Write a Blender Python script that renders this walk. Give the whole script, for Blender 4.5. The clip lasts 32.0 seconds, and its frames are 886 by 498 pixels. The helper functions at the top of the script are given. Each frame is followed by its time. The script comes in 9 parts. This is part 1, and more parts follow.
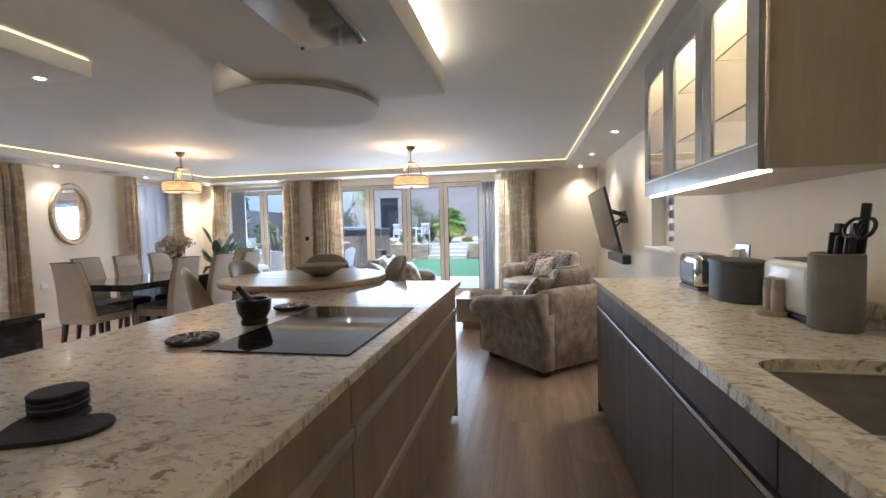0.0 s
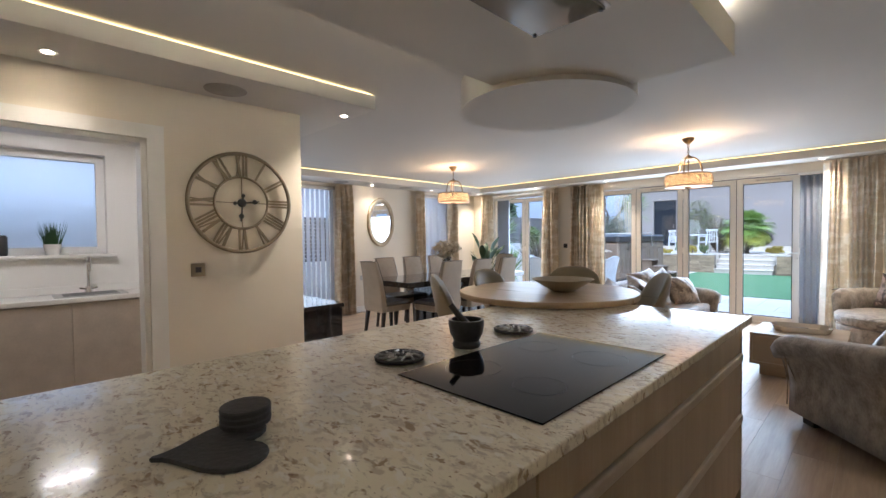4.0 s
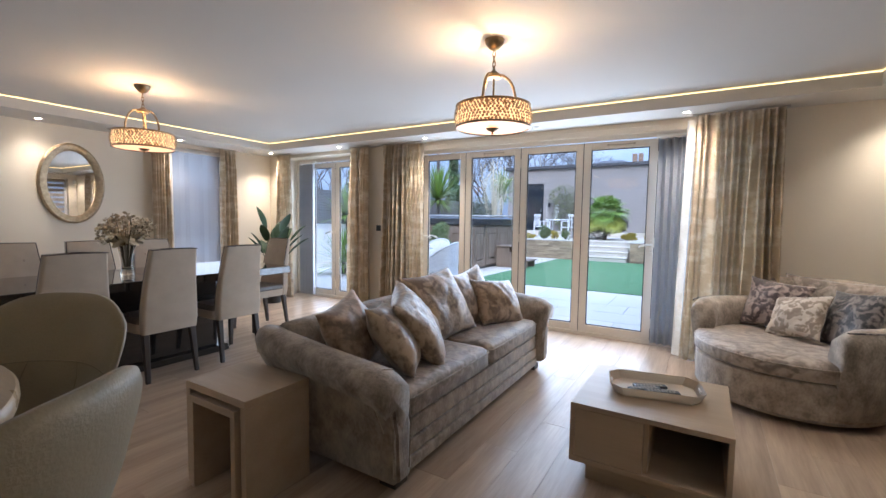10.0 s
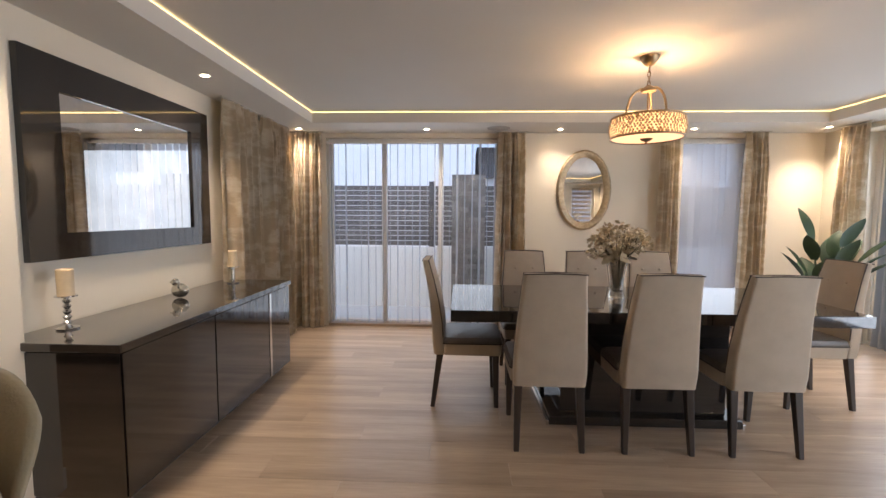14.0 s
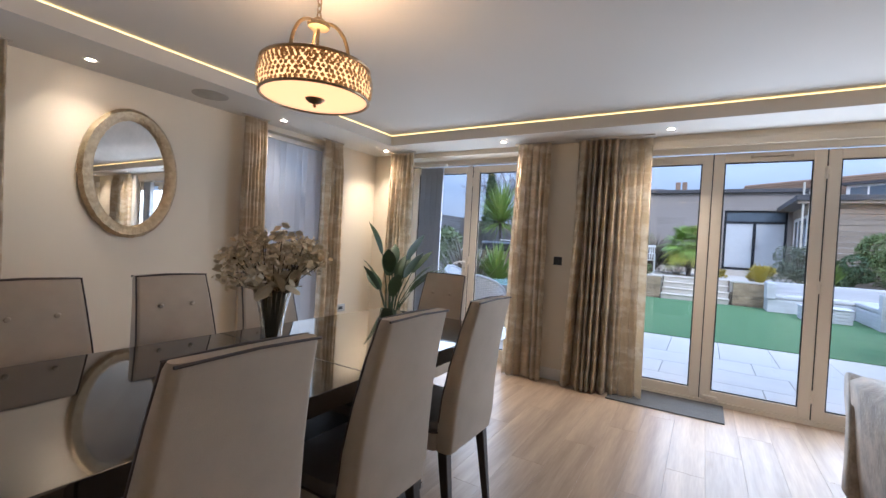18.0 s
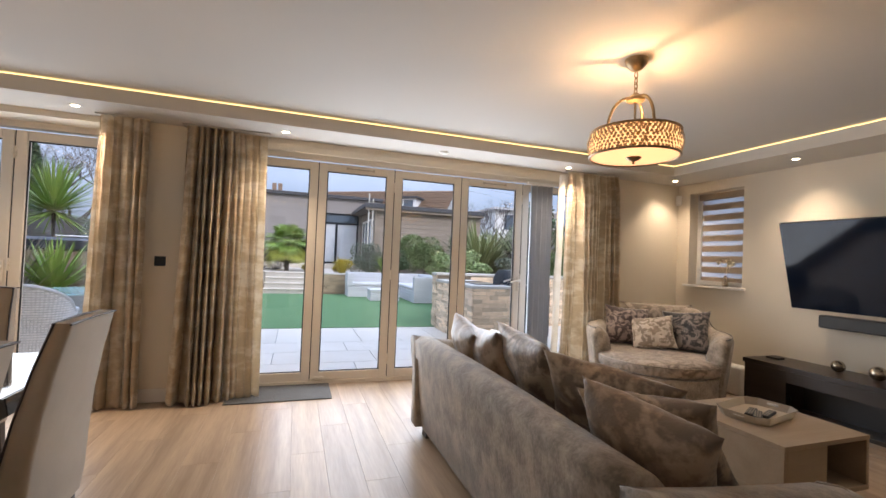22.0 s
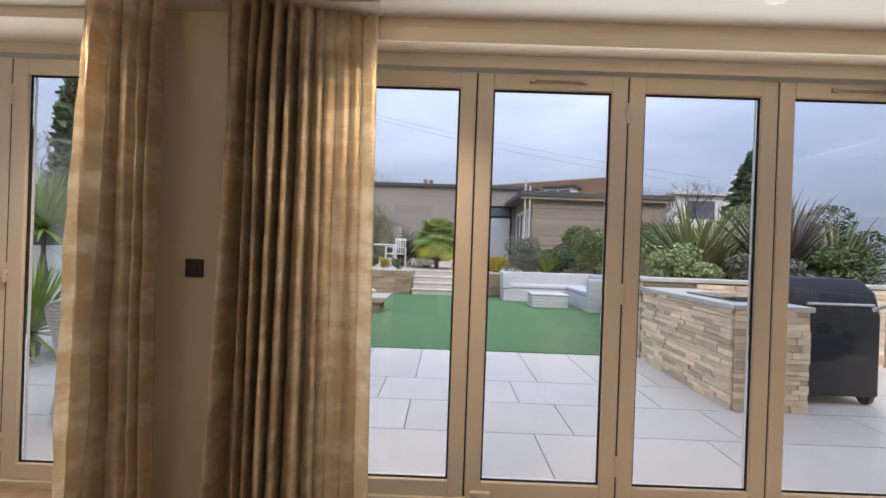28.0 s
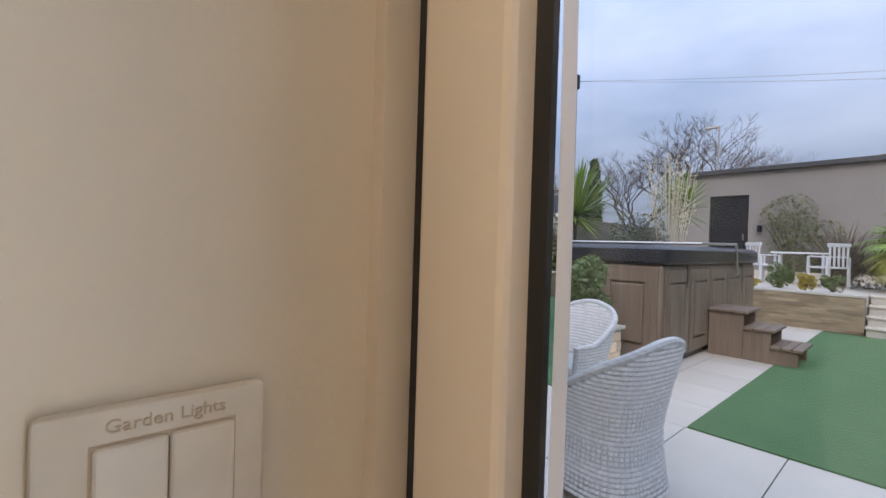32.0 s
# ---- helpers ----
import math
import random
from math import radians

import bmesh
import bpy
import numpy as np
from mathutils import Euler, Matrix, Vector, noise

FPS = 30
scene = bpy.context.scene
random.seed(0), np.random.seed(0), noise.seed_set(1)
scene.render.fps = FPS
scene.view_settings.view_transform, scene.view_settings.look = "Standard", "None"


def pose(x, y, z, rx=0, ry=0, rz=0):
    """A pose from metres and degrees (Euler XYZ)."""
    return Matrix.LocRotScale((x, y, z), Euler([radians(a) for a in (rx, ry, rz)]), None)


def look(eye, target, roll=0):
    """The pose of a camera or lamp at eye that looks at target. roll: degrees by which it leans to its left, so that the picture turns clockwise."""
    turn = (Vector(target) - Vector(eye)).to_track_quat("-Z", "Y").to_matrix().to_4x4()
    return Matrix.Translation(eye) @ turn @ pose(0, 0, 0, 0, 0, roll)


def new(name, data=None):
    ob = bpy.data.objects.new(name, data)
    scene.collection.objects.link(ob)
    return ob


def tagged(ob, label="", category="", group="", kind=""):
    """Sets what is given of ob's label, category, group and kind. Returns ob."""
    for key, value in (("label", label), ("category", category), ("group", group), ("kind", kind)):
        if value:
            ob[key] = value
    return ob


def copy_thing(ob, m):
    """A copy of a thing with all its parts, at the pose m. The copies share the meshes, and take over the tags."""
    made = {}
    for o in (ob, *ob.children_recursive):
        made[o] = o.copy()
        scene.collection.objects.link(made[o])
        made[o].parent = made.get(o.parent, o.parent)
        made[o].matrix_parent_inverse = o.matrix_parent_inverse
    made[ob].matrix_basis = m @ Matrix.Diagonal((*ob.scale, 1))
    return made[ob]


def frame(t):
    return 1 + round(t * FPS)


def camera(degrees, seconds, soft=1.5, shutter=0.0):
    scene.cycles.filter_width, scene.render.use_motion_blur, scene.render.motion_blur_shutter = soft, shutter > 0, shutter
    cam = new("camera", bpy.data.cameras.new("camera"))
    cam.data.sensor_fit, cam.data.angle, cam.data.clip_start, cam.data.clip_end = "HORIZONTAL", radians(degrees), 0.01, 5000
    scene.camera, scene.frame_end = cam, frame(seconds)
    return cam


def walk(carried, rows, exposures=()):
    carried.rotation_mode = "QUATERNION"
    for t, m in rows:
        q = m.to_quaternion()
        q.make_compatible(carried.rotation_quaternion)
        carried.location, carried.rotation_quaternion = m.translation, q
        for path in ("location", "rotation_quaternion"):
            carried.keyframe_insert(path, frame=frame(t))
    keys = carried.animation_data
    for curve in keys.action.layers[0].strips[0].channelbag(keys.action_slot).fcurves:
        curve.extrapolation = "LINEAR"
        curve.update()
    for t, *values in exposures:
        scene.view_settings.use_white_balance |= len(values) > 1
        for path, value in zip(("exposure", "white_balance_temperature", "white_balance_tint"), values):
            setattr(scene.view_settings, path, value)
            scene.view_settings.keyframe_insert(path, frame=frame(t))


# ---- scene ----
cam = camera(91.6, 32.0)
PATH = [
    (0, (-0.133, -0.013, 1.291), (-0.509, 1.949, 1.195), -1.4),
    (0.5, (-0.093, 0.11, 1.294), (-0.818, 1.972, 1.213), -1.6),
    (1, (-0.101, 0.186, 1.307), (-1.073, 1.933, 1.243), -1.4),
    (1.5, (-0.084, 0.19, 1.294), (-1.272, 1.798, 1.243), -1.3),
    (2, (-0.061, 0.2, 1.293), (-1.415, 1.672, 1.249), -1.1),
    (2.5, (-0.063, 0.205, 1.311), (-1.525, 1.569, 1.264), -0.9),
    (4.5, (-0.162, 0.561, 1.325), (-1.529, 2.02, 1.276), -0.4),
    (5, (-0.157, 0.844, 1.296), (-1.432, 2.385, 1.255), -0.5),
    (5.5, (-0.157, 1.109, 1.32), (-1.346, 2.716, 1.27), -0.5),
    (6, (-0.203, 1.396, 1.292), (-1.314, 3.058, 1.254), -0.3),
    (6.5, (-0.221, 1.636, 1.317), (-1.266, 3.34, 1.266), -0.4),
    (7, (-0.221, 1.911, 1.302), (-1.257, 3.621, 1.242), -0.0),
    (7.5, (-0.258, 2.162, 1.283), (-1.296, 3.869, 1.212), 0.3),
    (8, (-0.298, 2.393, 1.313), (-1.332, 4.104, 1.228), 0.2),
    (8.5, (-0.304, 2.62, 1.308), (-1.333, 4.332, 1.216), 0.3),
    (9, (-0.301, 2.829, 1.288), (-1.325, 4.543, 1.179), 0.7),
    (9.5, (-0.396, 3.02, 1.302), (-1.412, 4.738, 1.17), 0.9),
    (10, (-0.475, 3.188, 1.292), (-1.508, 4.895, 1.154), 0.9),
    (10.5, (-0.567, 3.368, 1.299), (-1.779, 4.952, 1.154), 1.1),
    (11, (-0.671, 3.502, 1.303), (-2.112, 4.881, 1.154), 1.2),
    (11.5, (-0.84, 3.597, 1.331), (-2.493, 4.714, 1.183), 1.0),
    (12, (-0.967, 3.691, 1.337), (-2.799, 4.479, 1.197), 0.4),
    (12.5, (-1.045, 3.812, 1.361), (-3.002, 4.197, 1.218), -0.2),
    (13, (-1.212, 3.834, 1.358), (-3.205, 3.912, 1.212), -0.3),
    (13.5, (-1.429, 3.84, 1.355), (-3.421, 3.755, 1.197), 0.4),
    (15.5, (-2.402, 3.834, 1.272), (-4.389, 4.034, 1.158), 1.3),
    (16, (-2.604, 3.862, 1.266), (-4.526, 4.409, 1.175), 1.9),
    (16.5, (-2.783, 3.823, 1.288), (-4.574, 4.708, 1.195), 2.7),
    (17, (-2.918, 3.771, 1.295), (-4.512, 4.975, 1.21), 3.0),
    (17.5, (-3.057, 3.747, 1.258), (-4.391, 5.236, 1.201), 3.1),
    (18, (-3.194, 3.781, 1.274), (-4.232, 5.49, 1.241), 3.2),
    (18.5, (-3.267, 3.793, 1.262), (-4.01, 5.649, 1.273), 3.4),
    (19, (-3.363, 3.792, 1.279), (-3.839, 5.734, 1.307), 3.2),
    (19.5, (-3.385, 3.798, 1.279), (-3.651, 5.78, 1.316), 2.8),
    (20, (-3.403, 3.787, 1.28), (-3.468, 5.786, 1.324), 2.5),
    (20.5, (-3.398, 3.787, 1.27), (-3.299, 5.783, 1.32), 2.6),
    (21, (-3.39, 3.804, 1.273), (-3.12, 5.786, 1.319), 2.5),
    (21.5, (-3.379, 3.808, 1.271), (-2.922, 5.754, 1.314), 2.5),
    (22, (-3.355, 3.812, 1.271), (-2.708, 5.704, 1.315), 2.4),
    (22.5, (-3.328, 3.807, 1.275), (-2.502, 5.628, 1.317), 2.1),
    (23, (-3.3, 3.812, 1.272), (-2.311, 5.55, 1.314), 2.0),
    (23.5, (-3.289, 3.829, 1.275), (-2.166, 5.484, 1.307), 2.0),
    (24, (-3.27, 3.948, 1.267), (-2.132, 5.593, 1.281), 1.9),
    (24.5, (-3.233, 4.154, 1.267), (-2.201, 5.867, 1.294), 1.7),
    (25, (-3.233, 4.409, 1.274), (-2.282, 6.169, 1.304), 1.5),
    (25.5, (-3.242, 4.669, 1.289), (-2.351, 6.459, 1.316), 1.5),
    (26, (-3.212, 4.935, 1.287), (-2.528, 6.815, 1.314), 2.0),
    (26.5, (-3.221, 5.206, 1.288), (-2.801, 7.161, 1.298), 2.3),
    (28.5, (-3.319, 6.333, 1.274), (-3.477, 8.326, 1.27), 2.08),
    (29, (-3.333, 6.69, 1.283), (-3.677, 8.661, 1.289), 2.3),
    (29.5, (-3.346, 7.132, 1.275), (-3.846, 9.068, 1.278), 2.09),
    (30, (-3.383, 7.404, 1.276), (-3.991, 9.31, 1.273), 2.06),
    (30.5, (-3.418, 7.645, 1.295), (-4.234, 9.471, 1.293), 2.07),
    (31, (-3.482, 7.814, 1.284), (-4.574, 9.489, 1.285), 1.72),
    (31.5, (-3.565, 7.93, 1.299), (-4.901, 9.418, 1.291), 1.48),
    (32, (-3.627, 8.03, 1.292), (-5.117, 9.364, 1.271), 1.73),
]
walk(cam, [(t, look(eye, target, roll)) for t, eye, target, roll in PATH], [
    (0.0, 1.18, 5400, 10), (1.0, 1.18, 5400, 10), (2.0, 1.06, 5350, 10), (5.0, 1.14, 5450, 10), (7.0, 1.0, 5450, 11), (9.0, 0.90, 5400, 12), (11.0, 0.90, 5450, 12), (12.0, 0.96, 5850, 15), (13.0, 1.02, 6200, 15), (16.0, 0.86, 5800, 13), (18.0, 0.62, 5600, 13), (19.0, 0.55, 5700, 13),
    (21.0, 0.58, 6300, 15), (24.0, 0.66, 6900, 16), (26.0, 0.50, 7700, 20), (29.0, 0.05, 6650, 15), (30.0, -0.2, 6700, 16), (31.0, -0.14, 6450, 14), (32.0, -0.02, 6650, 15)])

# ---- world, sun, exposure ----
world = bpy.data.worlds.new("overcast_sky")
scene.world = world
world.use_nodes = True
wn, wl = world.node_tree.nodes, world.node_tree.links
wn.clear()
sky = wn.new("ShaderNodeTexSky")
sky.sky_type, sky.sun_disc = "NISHITA", False
sky.sun_elevation, sky.sun_rotation, sky.dust_density = radians(28), radians(200), 3.0
wtc = wn.new("ShaderNodeTexCoord")
wmap = wn.new("ShaderNodeMapping")
wmap.inputs["Scale"].default_value = (1.0, 1.0, 3.0)
cloud = wn.new("ShaderNodeTexNoise")
cloud.inputs["Scale"].default_value, cloud.inputs["Detail"].default_value = 2.2, 5.0
cramp = wn.new("ShaderNodeValToRGB")
cramp.color_ramp.elements[0].position, cramp.color_ramp.elements[0].color = 0.35, (3.4, 4.6, 6.9, 1)
cramp.color_ramp.elements[1].position, cramp.color_ramp.elements[1].color = 0.68, (5.8, 7.0, 9.3, 1)
wmix = wn.new("ShaderNodeMixRGB")
wmix.inputs[0].default_value = 0.82
wbg = wn.new("ShaderNodeBackground")
wbg.inputs["Strength"].default_value = 0.13
wout = wn.new("ShaderNodeOutputWorld")
wl.new(wtc.outputs["Generated"], wmap.inputs["Vector"])
wl.new(wmap.outputs["Vector"], cloud.inputs["Vector"])
wl.new(cloud.outputs["Fac"], cramp.inputs["Fac"])
wl.new(sky.outputs["Color"], wmix.inputs[1])
wl.new(cramp.outputs["Color"], wmix.inputs[2])
# an overcast sky is brighter overhead than at the horizon
wsep, wup, wgrad = wn.new("ShaderNodeSeparateXYZ"), wn.new("ShaderNodeMath"), wn.new("ShaderNodeVectorMath")
wup.operation, wup.use_clamp = "MULTIPLY_ADD", False
wup.inputs[1].default_value, wup.inputs[2].default_value = 2.1, 0.36
wgrad.operation = "SCALE"
wl.new(wtc.outputs["Generated"], wsep.inputs[0])
wl.new(wsep.outputs["Z"], wup.inputs[0])
wl.new(wmix.outputs["Color"], wgrad.inputs[0])
wl.new(wup.outputs[0], wgrad.inputs["Scale"])
wl.new(wgrad.outputs["Vector"], wbg.inputs["Color"])
wl.new(wbg.outputs["Background"], wout.inputs["Surface"])
sun_data = bpy.data.lights.new("sun", "SUN")
sun_data.energy, sun_data.angle, sun_data.color = 1.2, radians(20), (1.0, 0.95, 0.88)
sun = new("sun", sun_data)
sun.matrix_world = look((3, -6, 12), (-3, 8, 0))

# the sky's light in the glazed openings
for n_, w_, h_, at_, to_, watts in (
        ("door_daylight", 3.2, 1.8, (-1.86, 8.13, 1.08), (-1.86, 4.0, 1.08), 50.0), ("side_door_daylight", 1.45, 1.8, (-5.60, 8.13, 1.08), (-5.6, 4.0, 1.08), 18.0),
        ("tall_window_daylight", 1.9, 1.9, (-6.66, 3.27, 1.12), (-3.6, 3.27, 1.12), 4.2), ("narrow_window_daylight", 0.6, 1.9, (-6.66, 6.73, 1.15), (-4.0, 6.73, 1.15), 2.0)):
    area = bpy.data.lights.new(n_, "AREA")
    area.shape, area.size, area.size_y, area.energy, area.color = "RECTANGLE", w_, h_, watts, (0.86, 0.94, 1.0)
    new(n_, area).matrix_world = look(at_, to_)

# ---- materials ----
def material(name, c1, c2=None, rough=0.6, metal=0.0, scale=8.0, fine=60.0, bump=0.1, stretch=(1, 1, 1), rand=0.0, spec=0.5,
             coat=0.0, sheen=0.0, detail=4.0, contrast=0.25, rough_var=0.08):
    """Two tones mixed by noise at two scales, with fine relief and an uneven gloss."""
    m = bpy.data.materials.new(name)
    m.use_nodes = True
    n, l = m.node_tree.nodes, m.node_tree.links
    b = n["Principled BSDF"]
    c2 = c2 or tuple(v * 0.82 for v in c1)
    tc, mp = n.new("ShaderNodeTexCoord"), n.new("ShaderNodeMapping")
    mp.inputs["Scale"].default_value = stretch
    l.new(tc.outputs["Object"], mp.inputs["Vector"])
    big, small = n.new("ShaderNodeTexNoise"), n.new("ShaderNodeTexNoise")
    big.inputs["Scale"].default_value, big.inputs["Detail"].default_value = scale, detail
    small.inputs["Scale"].default_value, small.inputs["Detail"].default_value = fine, 3.0
    l.new(mp.outputs["Vector"], big.inputs["Vector"])
    l.new(mp.outputs["Vector"], small.inputs["Vector"])
    blend = n.new("ShaderNodeMath")
    blend.operation = "MULTIPLY_ADD"
    l.new(small.outputs["Fac"], blend.inputs[0])
    blend.inputs[1].default_value = 0.4
    l.new(big.outputs["Fac"], blend.inputs[2])
    ramp = n.new("ShaderNodeValToRGB")
    mid = 0.7
    ramp.color_ramp.elements[0].position, ramp.color_ramp.elements[0].color = mid - contrast, (*c1, 1)
    ramp.color_ramp.elements[1].position, ramp.color_ramp.elements[1].color = mid + contrast, (*c2, 1)
    l.new(blend.outputs[0], ramp.inputs["Fac"])
    colour = ramp.outputs["Color"]
    if rand:
        seedling, spread = n.new("ShaderNodeObjectInfo"), n.new("ShaderNodeVectorMath")
        spread.operation = "SCALE"
        spread.inputs[0].default_value = (7.0, 31.0, 3.0)
        l.new(seedling.outputs["Random"], spread.inputs["Scale"])
        l.new(spread.outputs["Vector"], mp.inputs["Location"])
        info, hsv = n.new("ShaderNodeObjectInfo"), n.new("ShaderNodeHueSaturation")
        ma = n.new("ShaderNodeMath")
        ma.operation = "MULTIPLY_ADD"
        ma.inputs[1].default_value, ma.inputs[2].default_value = 2 * rand, 1 - rand
        l.new(info.outputs["Random"], ma.inputs[0])
        l.new(ma.outputs[0], hsv.inputs["Value"])
        l.new(colour, hsv.inputs["Color"])
        colour = hsv.outputs["Color"]
    l.new(colour, b.inputs["Base Color"])
    rr = n.new("ShaderNodeMath")
    rr.operation = "MULTIPLY_ADD"
    rr.inputs[1].default_value, rr.inputs[2].default_value = rough_var, max(0.0, rough - rough_var * 0.5)
    l.new(big.outputs["Fac"], rr.inputs[0])
    l.new(rr.outputs[0], b.inputs["Roughness"])
    b.inputs["Metallic"].default_value, b.inputs["Specular IOR Level"].default_value = metal, spec
    b.inputs["Coat Weight"].default_value, b.inputs["Sheen Weight"].default_value = coat, sheen
    if bump:
        bp = n.new("ShaderNodeBump")
        bp.inputs["Strength"].default_value, bp.inputs["Distance"].default_value = bump, 0.01
        l.new(small.outputs["Fac"], bp.inputs["Height"])
        l.new(bp.outputs["Normal"], b.inputs["Normal"])
    return m


def glass_material(name, tint=(1, 1, 1), rough=0.0, ior=1.45):
    m = bpy.data.materials.new(name)
    m.use_nodes = True
    b = m.node_tree.nodes["Principled BSDF"]
    b.inputs["Base Color"].default_value = (*tint, 1)
    b.inputs["Transmission Weight"].default_value, b.inputs["Roughness"].default_value, b.inputs["IOR"].default_value = 1.0, rough, ior
    return m


def glow_material(name, colour, strength):
    m = bpy.data.materials.new(name)
    m.use_nodes = True
    b = m.node_tree.nodes["Principled BSDF"]
    b.inputs["Base Color"].default_value = (*colour, 1)
    b.inputs["Emission Color"].default_value, b.inputs["Emission Strength"].default_value = (*colour, 1), strength
    return m


def wood_material(name, c1, c2, rough=0.45, rand=0.0, axis=1, ring=16.0, coat=0.0):
    s = [ring, ring, ring]
    s[axis] = ring * 0.07
    return material(name, c1, c2, rough=rough, scale=1.0, fine=9.0, bump=0.06, stretch=tuple(s), rand=rand, coat=coat, detail=6.0, contrast=0.22, rough_var=0.15)


M_wall = material("wall_paint", (0.76, 0.69, 0.575), (0.73, 0.66, 0.545), rough=0.75, scale=1.5, fine=220, bump=0.03)
# white paint, greyed (the tray more) to stand in for weaker light overhead
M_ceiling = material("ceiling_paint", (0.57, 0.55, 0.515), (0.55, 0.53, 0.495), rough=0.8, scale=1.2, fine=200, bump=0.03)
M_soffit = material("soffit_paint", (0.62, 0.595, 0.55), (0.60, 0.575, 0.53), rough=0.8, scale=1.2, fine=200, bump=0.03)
M_trim = material("white_gloss_paint", (0.80, 0.78, 0.74), (0.77, 0.75, 0.71), rough=0.35, scale=3, fine=120, bump=0.02)
M_plank = wood_material("oak_plank", (0.45, 0.34, 0.24), (0.275, 0.20, 0.14), rough=0.34, rand=0.10, axis=1, ring=10.0)
M_subfloor = material("dark_joint", (0.24, 0.18, 0.13), rough=0.8)
M_frame = material("cream_aluminium", (0.74, 0.67, 0.58), (0.71, 0.64, 0.55), rough=0.4, scale=3, fine=200, bump=0.02)
M_gasket = material("black_rubber", (0.02, 0.02, 0.02), rough=0.6)
M_glass = glass_material("clear_glass")
M_led = glow_material("led_strip", (1.0, 0.72, 0.30), 1.7)
M_led_box = glow_material("box_led_strip", (1.0, 0.84, 0.60), 32.0)
M_spot = glow_material("downlight_lens", (1.0, 0.86, 0.68), 25.0)
M_chrome = material("chrome", (0.75, 0.74, 0.72), rough=0.12, metal=1.0, scale=4, fine=80, bump=0.0)
M_nickel = material("brushed_nickel", (0.52, 0.46, 0.38), (0.44, 0.39, 0.32), rough=0.32, metal=1.0, scale=6, fine=150, bump=0.03)
M_steel = material("brushed_steel", (0.55, 0.54, 0.52), (0.46, 0.45, 0.43), rough=0.3, metal=1.0, stretch=(1, 12, 1), fine=120, bump=0.04)
M_black_gloss = material("black_gloss_lacquer", (0.018, 0.015, 0.014), (0.024, 0.02, 0.018), rough=0.06, spec=0.6, scale=2, fine=40, bump=0.0, coat=0.6)
M_black = material("black_plastic", (0.02, 0.02, 0.021), rough=0.4, fine=200, bump=0.05)
M_screen = material("dark_screen", (0.003, 0.010, 0.026), rough=0.06, bump=0.0, spec=0.28)
M_slate = material("black_slate", (0.03, 0.03, 0.032), (0.05, 0.05, 0.052), rough=0.6, fine=90, bump=0.25)
M_white = material("white_ceramic", (0.78, 0.76, 0.72), rough=0.25, fine=100, bump=0.01)
M_porcelain = material("pale_porcelain_slab", (0.60, 0.545, 0.465), (0.55, 0.495, 0.415), rough=0.5, scale=2.5, fine=60, bump=0.06, rand=0.05)
M_grout = material("dark_grout", (0.16, 0.15, 0.13), rough=0.9)
M_turf = material("artificial_turf", (0.068, 0.16, 0.058), (0.108, 0.222, 0.088), rough=0.9, scale=3, fine=320, bump=0.9, contrast=0.35)
M_render = material("grey_render", (0.255, 0.23, 0.21), (0.29, 0.262, 0.24), rough=0.9, scale=0.7, fine=160, bump=0.15)
M_soil = material("soil", (0.05, 0.035, 0.025), rough=1.0, fine=60, bump=0.6)


# ---- building blocks ----
def finish(name, bm, mat, parent=None, label="", smooth=False):
    me = bpy.data.meshes.new(name)
    bmesh.ops.recalc_face_normals(bm, faces=bm.faces)
    bm.to_mesh(me)
    bm.free()
    mats = mat if isinstance(mat, (list, tuple)) else [mat]
    for one in mats:
        me.materials.append(one)
    if smooth:
        for p in me.polygons:
            p.use_smooth = True
        if smooth != "all":
            me.set_sharp_from_angle(angle=radians(38))
    ob = new(name, me)
    if parent:
        ob.parent = parent
    if label:
        ob["label"] = label
    return ob


def part(name, bm, mat, parent, label="", smooth=False):
    return finish(name, bm, mat, parent, label, smooth)


def empty(name, m=None):
    ob = new(name)
    ob.empty_display_size = 0.1
    if m is not None:
        ob.matrix_basis = m
    return ob


def same_mesh(name, me, parent, loc, rz=0.0):
    ob = new(name, me)
    ob.parent = parent
    ob.location = loc
    ob.rotation_euler = (0, 0, rz)
    return ob


def block(x0, y0, z0, x1, y1, z1, bevel=0.0, seg=2, bm=None):
    """A box between two corners, with rounded edges if asked for."""
    out = bm or bmesh.new()
    made = bmesh.ops.create_cube(out, size=1.0, matrix=Matrix.Translation(((x0 + x1) / 2, (y0 + y1) / 2, (z0 + z1) / 2)) @ Matrix.Diagonal((abs(x1 - x0), abs(y1 - y0), abs(z1 - z0), 1)))
    if bevel:
        edges = list({e for v in made["verts"] for e in v.link_edges})
        bmesh.ops.bevel(out, geom=edges, offset=min(bevel, 0.49 * min(abs(x1 - x0), abs(y1 - y0), abs(z1 - z0))), segments=seg, affect="EDGES", profile=0.5)
    return out


def cyl(x, y, z0, z1, r0, r1=None, seg=24, bm=None, m=None):
    out = bm or bmesh.new()
    mat = Matrix.Translation((x, y, (z0 + z1) / 2))
    bmesh.ops.create_cone(out, cap_ends=True, segments=seg, radius1=r0, radius2=r0 if r1 is None else r1, depth=z1 - z0, matrix=(m @ mat) if m is not None else mat)
    return out


